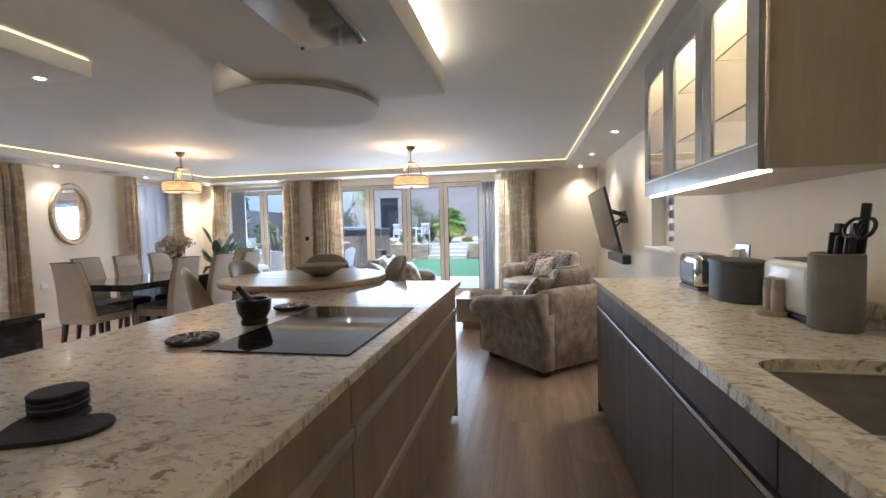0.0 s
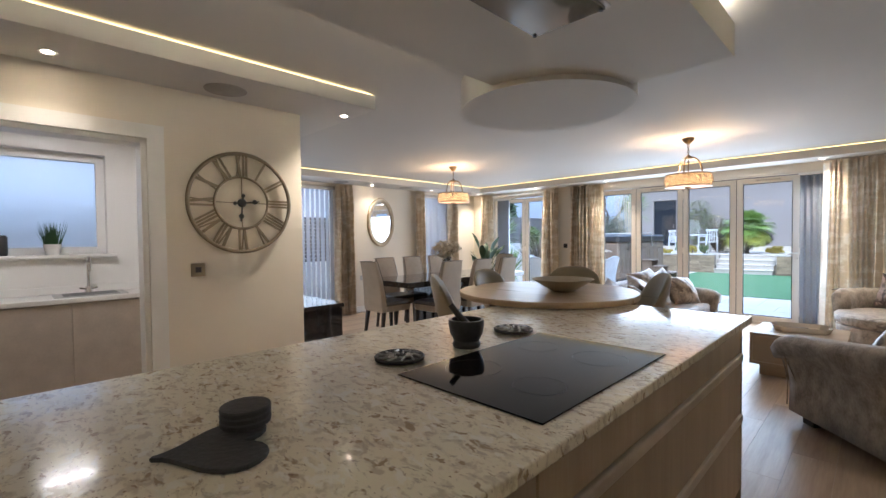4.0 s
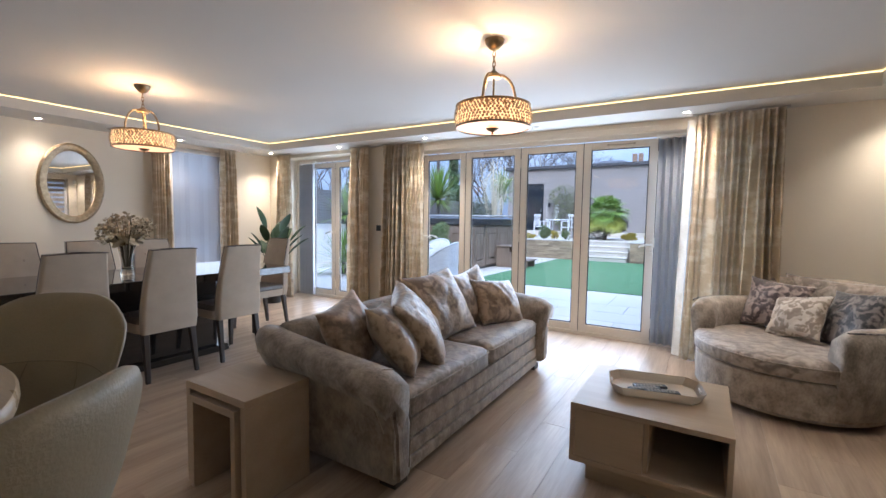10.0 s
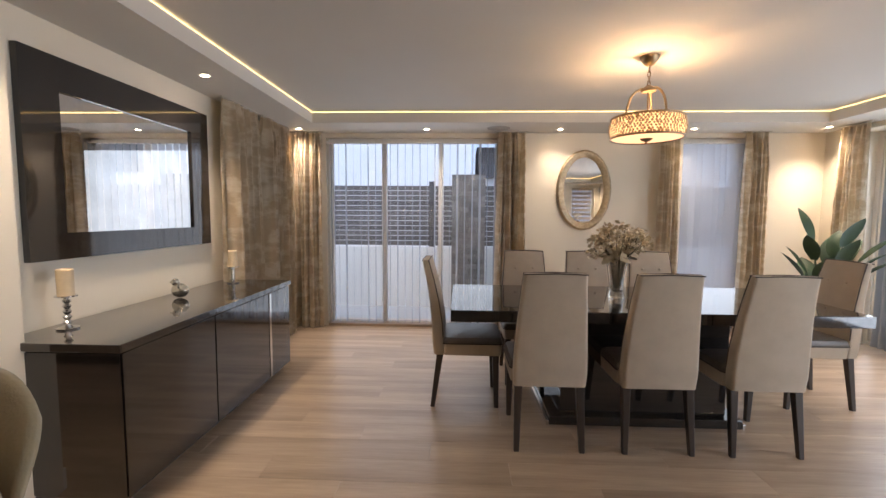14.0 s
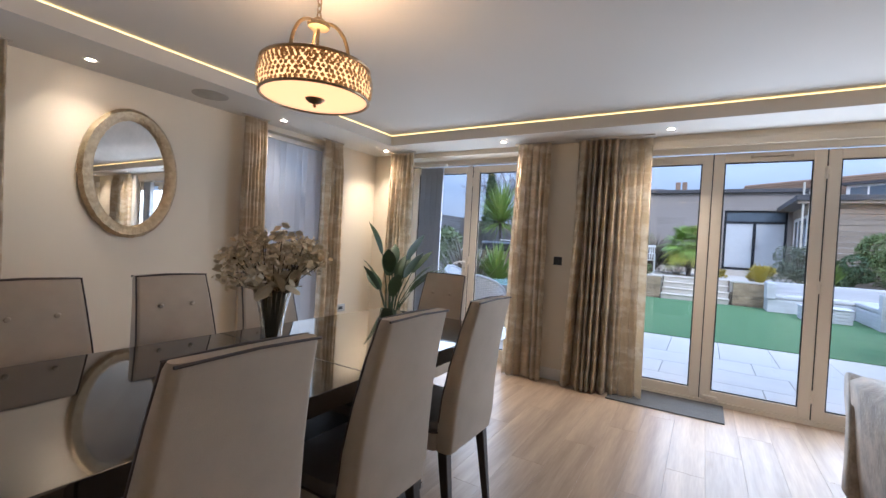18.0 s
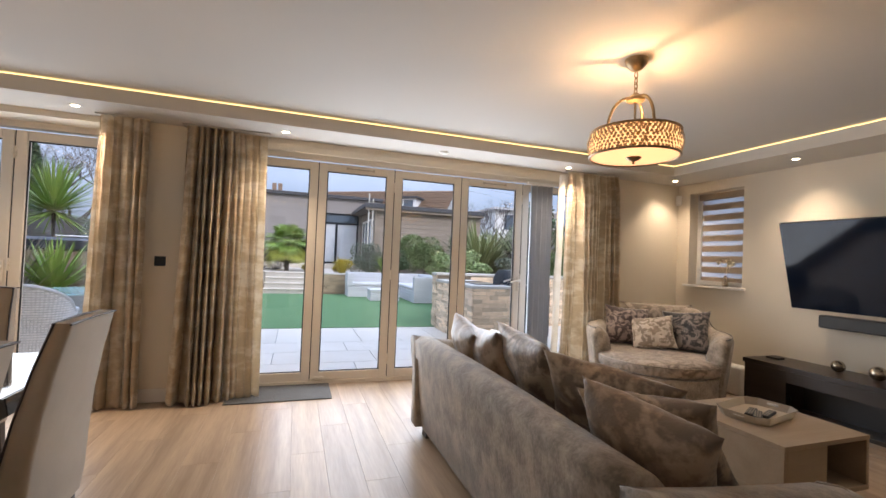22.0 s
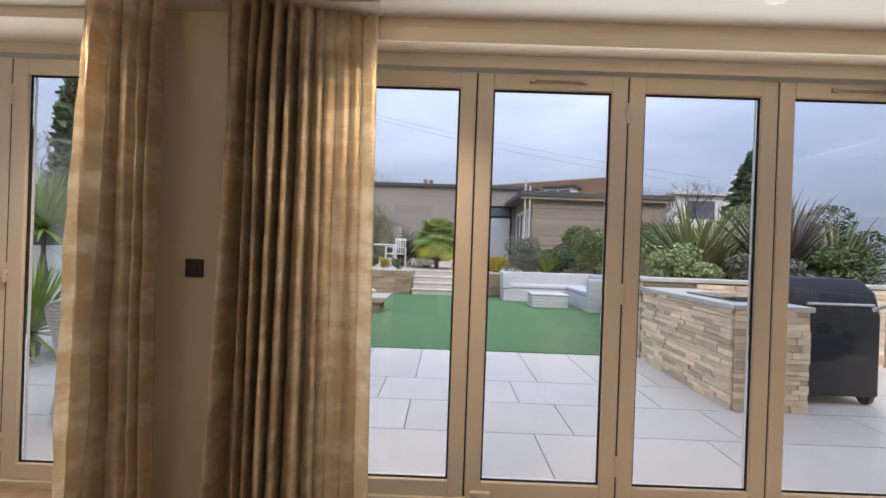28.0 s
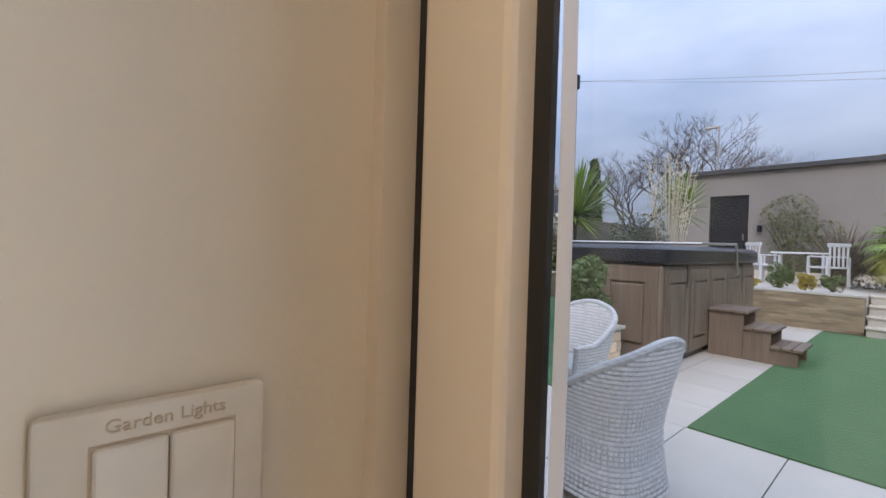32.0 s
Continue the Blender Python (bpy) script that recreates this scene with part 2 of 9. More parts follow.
def lathe(profile, seg=32, bm=None, centre=(0, 0, 0)):
    """A body of revolution about z from (radius, height) pairs."""
    out = bm or bmesh.new()
    rings = []
    for r, z in profile:
        rings.append([out.verts.new((centre[0] + r * math.cos(2 * math.pi * k / seg), centre[1] + r * math.sin(2 * math.pi * k / seg), centre[2] + z)) for k in range(seg)])
    for a, b in zip(rings, rings[1:]):
        for k in range(seg):
            out.faces.new((a[k], a[(k + 1) % seg], b[(k + 1) % seg], b[k]))
    if profile[0][0] > 1e-5:
        out.faces.new(rings[0][::-1])
    if profile[-1][0] > 1e-5:
        out.faces.new(rings[-1])
    return out


def tube(points, r, seg=8, bm=None, taper=1.0):
    """A round bar along a line of points."""
    out = bm or bmesh.new()
    pts = [Vector(p) for p in points]
    rings = []
    for i, p in enumerate(pts):
        d = (pts[min(i + 1, len(pts) - 1)] - pts[max(i - 1, 0)]).normalized()
        side = d.cross(Vector((0, 0, 1)))
        if side.length < 1e-3:
            side = Vector((1, 0, 0))
        side.normalize()
        up = side.cross(d)
        rad = r * (1 + (taper - 1) * i / max(1, len(pts) - 1))
        rings.append([out.verts.new(p + rad * (math.cos(2 * math.pi * k / seg) * side + math.sin(2 * math.pi * k / seg) * up)) for k in range(seg)])
    for a, b in zip(rings, rings[1:]):
        for k in range(seg):
            out.faces.new((a[k], a[(k + 1) % seg], b[(k + 1) % seg], b[k]))
    out.faces.new(rings[0][::-1])
    out.faces.new(rings[-1])
    return out


def prism(outline, z0, z1, bevel=0.0, seg=2, m=None):
    """An upright prism on an outline of (x, y) pairs."""
    out = bmesh.new()
    low = [out.verts.new((x, y, z0)) for x, y in outline]
    high = [out.verts.new((x, y, z1)) for x, y in outline]
    out.faces.new(low[::-1])
    out.faces.new(high)
    n = len(outline)
    for k in range(n):
        out.faces.new((low[k], low[(k + 1) % n], high[(k + 1) % n], high[k]))
    if bevel:
        rim = [e for e in out.edges if abs(e.verts[0].co.z - e.verts[1].co.z) < 1e-6]
        bmesh.ops.bevel(out, geom=rim, offset=bevel, segments=seg, affect="EDGES", profile=0.5)
    if m is not None:
        out.transform(m)
    return out


def wall_mesh(axis, a, b, u0, u1, z0, z1, holes):
    """A wall of thickness a to b across axis, from u0 to u1 along the other, with openings (u0, u1, z0, z1) through it."""
    us = sorted({u0, u1, *[h[0] for h in holes], *[h[1] for h in holes]})
    zs = sorted({z0, z1, *[h[2] for h in holes], *[h[3] for h in holes]})
    solid = [[not any(h[0] <= (p + q) / 2 <= h[1] and h[2] <= (r + s) / 2 <= h[3] for h in holes) for r, s in zip(zs, zs[1:])] for p, q in zip(us, us[1:])]
    bm = bmesh.new()
    cache = {}

    def v(c, u, z):
        key = (c, u, z)
        if key not in cache:
            cache[key] = bm.verts.new((c, u, z) if axis == "x" else (u, c, z))
        return cache[key]

    nu, nz = len(us) - 1, len(zs) - 1
    ok = lambda i, j: 0 <= i < nu and 0 <= j < nz and solid[i][j]
    for i in range(nu):
        for j in range(nz):
            if not solid[i][j]:
                continue
            p, q, r, s = us[i], us[i + 1], zs[j], zs[j + 1]
            for c in (a, b):
                bm.faces.new((v(c, p, r), v(c, q, r), v(c, q, s), v(c, p, s)))
            if not ok(i - 1, j):
                bm.faces.new((v(a, p, r), v(b, p, r), v(b, p, s), v(a, p, s)))
            if not ok(i + 1, j):
                bm.faces.new((v(a, q, r), v(b, q, r), v(b, q, s), v(a, q, s)))
            if not ok(i, j - 1):
                bm.faces.new((v(a, p, r), v(b, p, r), v(b, q, r), v(a, q, r)))
            if not ok(i, j + 1):
                bm.faces.new((v(a, p, s), v(b, p, s), v(b, q, s), v(a, q, s)))
    return bm


def structure(name, bm, mat, label="", category=""):
    return tagged(finish(name, bm, mat), label, category, kind="structure")


# ---- the room ----
XL, XR, YB, YD, YK = -6.75, 1.11, 7.92, 1.78, -2.6   # left, right, garden, dining and kitchen end walls
XC = -3.29                                            # clock wall
ZS, ZC, ZW = 2.285, 2.40, 2.62                        # soffit, tray ceiling, top of the walls
structure("wall_garden", wall_mesh("y", YB, YB + 0.40, XL - 0.3, XR + 0.3, -0.15, ZW, [(-3.85, -0.12, -0.02, 2.235), (-6.40, -4.80, -0.02, 2.235)]), M_wall, "cream painted wall with two wide glazed openings")
structure("wall_window_side", wall_mesh("x", XL - 0.3, XL, YD - 0.3, YB, -0.15, ZW, [(2.25, 4.30, -0.02, 2.235), (6.36, 7.10, -0.02, 2.235)]), M_wall, "cream painted wall with two tall windows")
structure("wall_television", wall_mesh("x", XR, XR + 0.3, YK - 0.3, YB, -0.15, ZW, [(7.09, 7.75, 1.09, 2.17), (3.95, 4.62, 1.06, 2.17)]), M_wall, "cream painted wall with two small windows")
structure("wall_dining", wall_mesh("y", YD - 0.15, YD, XL, XC - 0.05, -0.15, ZW, []), M_wall, "cream painted dining wall")
structure("wall_clock", wall_mesh("x", XC - 0.15, XC, YK, 1.94, -0.15, ZW, [(0.165, 0.94, -0.02, 1.95)]), M_wall, "cream painted wall with a doorway to the utility room")
structure("wall_kitchen_end", wall_mesh("y", YK - 0.3, YK, -6.2, XR, -0.15, ZW, []), M_wall, "plain cream end wall")
structure("subfloor", block(XL - 0.05, YK, -0.15, XR, YB + 0.34, -0.008), M_subfloor, "dark base under the boards")
structure("wall_utility_window", wall_mesh("x", -5.35, -5.05, YK, YD - 0.15, -0.15, ZW, [(0.20, 0.95, 1.22, 2.10)]), M_trim, "white utility room wall with a window")

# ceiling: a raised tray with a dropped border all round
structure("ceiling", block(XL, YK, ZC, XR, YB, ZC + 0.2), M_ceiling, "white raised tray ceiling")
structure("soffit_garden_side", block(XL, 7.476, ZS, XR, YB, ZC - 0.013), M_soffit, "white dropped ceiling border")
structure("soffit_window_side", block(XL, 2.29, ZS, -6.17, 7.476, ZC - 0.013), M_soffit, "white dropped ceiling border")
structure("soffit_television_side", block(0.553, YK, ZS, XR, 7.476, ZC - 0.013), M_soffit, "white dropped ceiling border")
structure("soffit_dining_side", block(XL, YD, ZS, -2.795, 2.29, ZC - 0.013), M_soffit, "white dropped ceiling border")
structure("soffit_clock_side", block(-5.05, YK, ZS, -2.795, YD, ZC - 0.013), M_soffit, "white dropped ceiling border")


def led_run(p, q):
    """A strip of light in the gap between the border and the tray."""
    (x0, y0), (x1, y1) = p, q
    n = Vector((y1 - y0, x0 - x1, 0)).normalized() * 0.02
    bm = block(min(x0, x1) - abs(n.x) * 0.5, min(y0, y1) - abs(n.y) * 0.5, ZC - 0.012, max(x0, x1) + abs(n.x) * 0.5, max(y0, y1) + abs(n.y) * 0.5, ZC - 0.006)
    return tagged(finish("led_strip", bm, M_led), "warm white light strip in the ceiling recess", "light strip", "ceiling light strips")


off = 0.012
for p, q in (((-6.17 - off, 7.476 + off), (0.553 + off, 7.476 + off)), ((0.553 + off, YK), (0.553 + off, 7.47)), ((-6.17 - off, 2.29), (-6.17 - off, 7.47)), ((-6.16, 2.29 - off), (-2.81, 2.29 - off)), ((-2.795 - off, YK), (-2.795 - off, 2.26))):
    led_run(p, q)

# dropped box over the island with the round end
structure("extractor_box", block(-1.655, -0.4, 2.165, -0.633, 2.795, ZC - 0.08), M_soffit, "white dropped ceiling box over the island")
structure("extractor_disc", cyl(-1.655, 2.795, 2.137, ZC - 0.08, 0.54, seg=72), M_soffit, "round white dropped ceiling panel")

structure("extractor_box_core", block(-1.42, -0.3, ZC - 0.08, -0.87, 2.6, ZC + 0.02), M_soffit, "hidden core that hangs the ceiling box")
structure("extractor_disc_core", cyl(-1.655, 2.795, ZC - 0.08, ZC + 0.02, 0.34, seg=48), M_soffit, "hidden core that hangs the round panel")
tagged(finish("led_strip", block(-0.77, -0.35, ZC - 0.0799, -0.73, 2.70, ZC - 0.074), M_led_box), "warm white light strip on the ceiling box", "light strip", "ceiling light strips")
tagged(finish("led_strip", block(-1.56, -0.35, ZC - 0.0799, -1.52, 2.42, ZC - 0.074), M_led_box), "warm white light strip on the ceiling box", "light strip", "ceiling light strips")

# ---- downlights ----
def downlight(x, y, z=None):
    top = empty("downlight", pose(x, y, ZS if z is None else z))
    part("trim_ring", lathe([(0.025, -0.001), (0.039, -0.004), (0.041, 0.0), (0.025, 0.012)], 24), M_trim, top, smooth=True)
    part("lens", cyl(0, 0, -0.001, 0.006, 0.025, seg=20), M_spot, top)
    data = bpy.data.lights.new("downlight_beam", "SPOT")
    data.energy, data.color, data.spot_size, data.spot_blend, data.shadow_soft_size = SPOT_W * (0.14 if x < -3.0 and y < 1.0 else 0.42 if x > 0 and 0 < y < 4 else 0.36 if x < -6.45 and 4 < y < 7 else 0.55 if y > 0 and (x > 0 or x < -6.45) else 1.0), (1.0, 0.80, 0.57), radians(116), 1.0, 0.06
    beam = new("downlight_beam", data)
    beam.parent = top
    beam.location = (0, 0, -0.012)
    return tagged(top, "small round white recessed downlight, lit", "downlight", "ceiling downlights")


SPOT_W = 60.0
# the last one is unseen, added behind the camera to light the kitchen units
for x, y in ((0.80, 7.69), (0.81, 6.41), (0.83, 4.95), (0.83, 3.5), (-0.66, 7.69), (-3.48, 7.69), (-4.94, 7.69), (-6.40, 7.67), (-6.50, 6.34), (-6.53, 4.92), (-6.53, 3.45), (-6.48, 2.03), (-4.65, 2.07), (-3.09, 2.206), (-3.10, 0.50), (0.83, -0.85)):
    downlight(x, y)

# ---- pendant light (lamp only, the fitting is built below) ----
PENDANTS = ((-1.64, 5.69), (-4.68, 5.085))
for x, y in PENDANTS:
    data = bpy.data.lights.new("pendant_bulb", "POINT")
    data.energy, data.color, data.shadow_soft_size = 20.0, (1.0, 0.64, 0.32), 0.022
    bulb = new("pendant_bulb", data)
    bulb.location = (x, y, 2.0)

# ---- garden ground ----
ZG = -0.02
structure("ground", block(-60, 8.33, -0.6, 60, 140, -0.12), M_soil, "bare ground round the garden")
structure("patio_base", block(-11, 8.33, -0.12, 8, 24, ZG - 0.012), M_grout, "grey bedding under the patio slabs")
structure("lawn", block(-4.77, 11.56, ZG - 0.012, 3.0, 17.9, ZG + 0.012), M_turf, "green artificial lawn")

# ---- glazed doors and windows ----
def door_leaf(parent, x0, x1, y, z0, z1, stile=0.078, narrow=0.0):
    """One glazed leaf in a plane across y: four frame bars, a gasket and a pane."""
    leaf = empty("door_leaf")
    leaf.parent = parent
    d = 0.035
    part("stile", block(x0, y - d, z0, x0 + stile - narrow, y + d, z1, 0.005), M_frame, leaf)
    part("stile", block(x1 - stile, y - d, z0, x1, y + d, z1, 0.005), M_frame, leaf)
    x0 -= narrow
    part("top_rail", block(x0 + stile, y - d, z1 - stile, x1 - stile, y + d, z1, 0.005), M_frame, leaf)
    part("bottom_rail", block(x0 + stile, y - d, z0, x1 - stile, y + d, z0 + stile, 0.005), M_frame, leaf)
    g = bmesh.new()
    for a, b, c, e in ((x0 + stile, x0 + stile + 0.01, z0 + stile, z1 - stile), (x1 - stile - 0.01, x1 - stile, z0 + stile, z1 - stile)):
        block(a, y - 0.0165, c, b, y - 0.0115, e, bm=g)
    for a, b in ((z0 + stile, z0 + stile + 0.01), (z1 - stile - 0.01, z1 - stile)):
        block(x0 + stile + 0.01, y - 0.0165, a, x1 - stile - 0.01, y - 0.0115, b, bm=g)
    part("gasket", g, M_gasket, leaf)
    pane = part("pane", block(x0 + stile + 0.003, y - 0.012, z0 + stile + 0.003, x1 - stile - 0.003, y + 0.012, z1 - stile - 0.003), M_glass, leaf)
    pane.visible_shadow = False
    return leaf


def hinge(parent, x, y, z):
    bm = cyl(x, y, z - 0.05, z + 0.05, 0.009, seg=12)
    for k in (-0.03, 0.0, 0.03):
        block(x - 0.016, y - 0.004, z + k - 0.011, x + 0.016, y + 0.010, z + k + 0.011, 0.003, bm=bm)
    return part("hinge", bm, M_frame, parent, smooth=True)


def lever(parent, x, y, z, side):
    """A lever handle on a long back plate."""
    bm = block(x - 0.016, y - 0.012, z - 0.12, x + 0.016, y, z + 0.05, 0.006)
    part("back_plate", bm, M_frame, parent, smooth=True)
    for face, start in ((-1, y), (1, y + 0.072)):
        blade = tube([(0, 0, 0), (0, -0.045, 0.0), (side * 0.012, -0.052, 0.0), (side * 0.05, -0.054, -0.006), (side * 0.09, -0.053, -0.018), (side * 0.118, -0.052, -0.026)], 0.011, 10)
        bmesh.ops.scale(blade, vec=(1, 0.62, 1), verts=[v for v in blade.verts if abs(v.co.x) > 0.02], space=Matrix.Translation((0, 0.052, 0)))
        blade.transform(Matrix.Translation((x, start, z)) @ Matrix.Diagonal((1, -face, 1, 1)))
        part("lever", blade, M_trim, parent, "white lever handle", smooth=True)
    part("keyhole", cyl(0, 0, 0, 0.006, 0.007, seg=12, m=pose(x, y - 0.010, z - 0.075, 90, 0, 0)), M_chrome, parent)


YF = 8.22
bif = tagged(empty("door_1"), "cream bifold doors with five glazed leaves, closed", "bifold door", kind="structure")
part("door_frame", wall_mesh("y", YF - 0.05, YF + 0.05, -3.85, -0.12, -0.02, 2.235, [(-3.838, -0.17, 0.035, 2.185)]), M_frame, bif)
part("head_track", block(-3.85, YF - 0.075, 2.17, -0.12, YF - 0.052, 2.235, 0.004), M_frame, bif)
edges = [-3.827, -3.172, -2.416, -1.673, -0.92, -0.17]
for a, b in zip(edges, edges[1:]):
    door_leaf(bif, a + 0.004, b - 0.004, YF, 0.037, 2.163, narrow=0.012 if a < -3.8 else 0.0)
part("joint_gasket", block(-3.8375, YF - 0.026, 0.037, -3.824, YF + 0.02, 2.163), M_gasket, bif)
for x in edges[1:-1]:
    if x in (edges[2], edges[4]):
        for z in (0.22, 1.08, 1.98):
            hinge(bif, x, YF - 0.038, z)
    part("joint_gasket", block(x - 0.0035, YF - 0.03, 0.04, x + 0.0035, YF + 0.03, 2.16), M_gasket, bif)
lever(bif, -3.782, YF - 0.036, 1.062, 1)
lever(bif, -0.945, YF - 0.036, 1.06, -1)
for x in (-2.77, -1.28):
    b = cyl(0, 0, -0.13, 0.13, 0.006, seg=10, m=pose(x, YF - 0.045, 2.125, 0, 90, 0))
    for s in (-0.13, 0.13):
        block(x + s - 0.012, YF - 0.052, 2.114, x + s + 0.012, YF - 0.036, 2.136, 0.003, bm=b)
    part("stay_bar", b, M_nickel, bif)
part("floor_bolt", block(-3.14, YF - 0.06, 0.05, -3.04, YF - 0.036, 0.075, 0.004), M_frame, bif)

sbd = tagged(empty("door_2"), "narrower cream bifold doors with three glazed leaves, closed", "bifold door", kind="structure")
part("door_frame", wall_mesh("y", YF - 0.05, YF + 0.05, -6.40, -4.80, -0.02, 2.235, [(-6.35, -4.85, 0.035, 2.185)]), M_frame, sbd)
for a, b in ((-6.35, -6.08), (-6.08, -5.52), (-5.52, -4.85)):
    door_leaf(sbd, a + 0.004, b - 0.004, YF, 0.037, 2.163)
for x in (-6.08, -5.52):
    for z in (0.22, 1.08, 1.98):
        hinge(sbd, x, YF - 0.04, z)
    part("joint_gasket", block(x - 0.0035, YF - 0.03, 0.04, x + 0.0035, YF + 0.03, 2.16), M_gasket, sbd)
lever(sbd, -5.56, YF - 0.036, 1.06, -1)


def side_window(name, x, y0, y1, z0, z1, bars, label):
    """A fixed window in a wall across x with upright mullions at the given places."""
    top = tagged(empty(name), label, "window", kind="structure")
    part("window_frame", wall_mesh("x", x - 0.04, x + 0.03, y0, y1, z0, z1, [(y0 + 0.05, y1 - 0.05, z0 + 0.05, z1 - 0.05)]), M_trim, top)
    stops = [y0 + 0.05, *bars, y1 - 0.05]
    for y in bars:
        part("mullion", block(x - 0.035, y - 0.03, z0 + 0.05, x + 0.025, y + 0.03, z1 - 0.05, 0.005), M_trim, top)
    for a, b in zip(stops, stops[1:]):
        p = part("pane", block(x - 0.018, a + 0.01, z0 + 0.055, x + 0.006, b - 0.01, z1 - 0.055), M_glass, top)
        p.visible_shadow = False
    return top


side_window("window_1", -6.88, 2.25, 4.30, -0.02, 2.235, (2.92, 3.60), "white framed full height window with three panes")
side_window("window_2", -6.88, 6.36, 7.10, -0.02, 2.235, (), "white framed tall narrow window")
side_window("window_3", 1.28, 7.09, 7.75, 1.09, 2.17, (), "small white framed window in a deep reveal")
side_window("window_4", 1.28, 3.95, 4.62, 1.06, 2.17, (), "small white framed window in a deep reveal")
for name, y0, y1, z in (("sill", 7.05, 7.79, 1.09), ("sill", 3.91, 4.70, 1.06)):
    structure("window_sill", block(XR - 0.05, y0, z - 0.028, XR + 0.14, y1, z, 0.006), M_trim, "white painted window sill")
structure("threshold_sill", block(XL - 0.28, 2.26, -0.02, XL + 0.02, 4.29, 0.03, 0.004), M_plank, "oak threshold under the tall window")

# skirting
def skirting(x0, y0, x1, y1):
    structure("baseboard", block(x0, y0, 0.0, x1, y1, 0.11, 0.006), M_trim, "white painted skirting board")


skirting(-4.80, YB - 0.018, -3.85, YB)
skirting(-0.12, YB - 0.018, XR, YB)
skirting(XL, YB - 0.018, -6.40, YB)
skirting(XR - 0.018, 3.1, XR, YB - 0.018)
skirting(XL, 4.30, XL + 0.018, 6.36)
skirting(XL, 7.10, XL + 0.018, YB - 0.018)
skirting(XL + 0.018, YD, XC, YD + 0.018)
skirting(XC, 1.03, XC + 0.018, 1.94)
# flat boards over the doors
structure("pelmet_board", block(-3.86, YB - 0.012, 2.175, -0.11, YB - 0.001, 2.235, 0.003), M_wall, "cream trim board over the doors")

# ---- curtains ----
def cloth_material(name, c1, c2, band, passing=0.14, weave=0.06):
    """Slubbed linen with soft pale bands across it, through which some daylight passes."""
    m = material(name, c1, c2, rough=0.85, scale=9.0, fine=420, bump=weave, stretch=(1, 1, 0.7), sheen=0.35, contrast=0.3)
    n, l = m.node_tree.nodes, m.node_tree.links
    b = n["Principled BSDF"]
    src = b.inputs["Base Color"].links[0].from_socket
    tc, rows, blotch, mix = n.new("ShaderNodeTexCoord"), n.new("ShaderNodeMapping"), n.new("ShaderNodeTexNoise"), n.new("ShaderNodeMixRGB")
    rows.inputs["Scale"].default_value = (5.0, 5.0, 11.0)
    blotch.inputs["Scale"].default_value, blotch.inputs["Detail"].default_value, blotch.inputs["Roughness"].default_value = 1.0, 5.0, 0.6
    l.new(tc.outputs["Object"], rows.inputs["Vector"])
    l.new(rows.outputs["Vector"], blotch.inputs["Vector"])
    r = n.new("ShaderNodeValToRGB")
    r.color_ramp.elements[0].position, r.color_ramp.elements[1].position = 0.46, 0.60
    l.new(blotch.outputs["Fac"], r.inputs["Fac"])
    sc = n.new("ShaderNodeMath")
    sc.operation = "MULTIPLY"
    sc.inputs[1].default_value = 0.75
    l.new(r.outputs["Color"], sc.inputs[0])
    l.new(sc.outputs[0], mix.inputs[0])
    l.new(src, mix.inputs[1])
    mix.inputs[2].default_value = (*band, 1)
    l.new(mix.outputs["Color"], b.inputs["Base Color"])
    thin, both = n.new("ShaderNodeBsdfTranslucent"), n.new("ShaderNodeMixShader")
    both.inputs[0].default_value = passing
    l.new(mix.outputs["Color"], thin.inputs["Color"])
    l.new(b.outputs[0], both.inputs[1])
    l.new(thin.outputs[0], both.inputs[2])
    l.new(both.outputs[0], n["Material Output"].inputs["Surface"])
    return m


M_curtain = cloth_material("banded_linen", (0.71, 0.59, 0.42), (0.58, 0.47, 0.32), (0.86, 0.785, 0.66))
M_lining = cloth_material("cream_lining", (0.80, 0.74, 0.64), (0.74, 0.68, 0.57), (0.84, 0.79, 0.71), 0.30, 0.03)
M_tape = material("curtain_track", (0.55, 0.51, 0.45), rough=0.5)


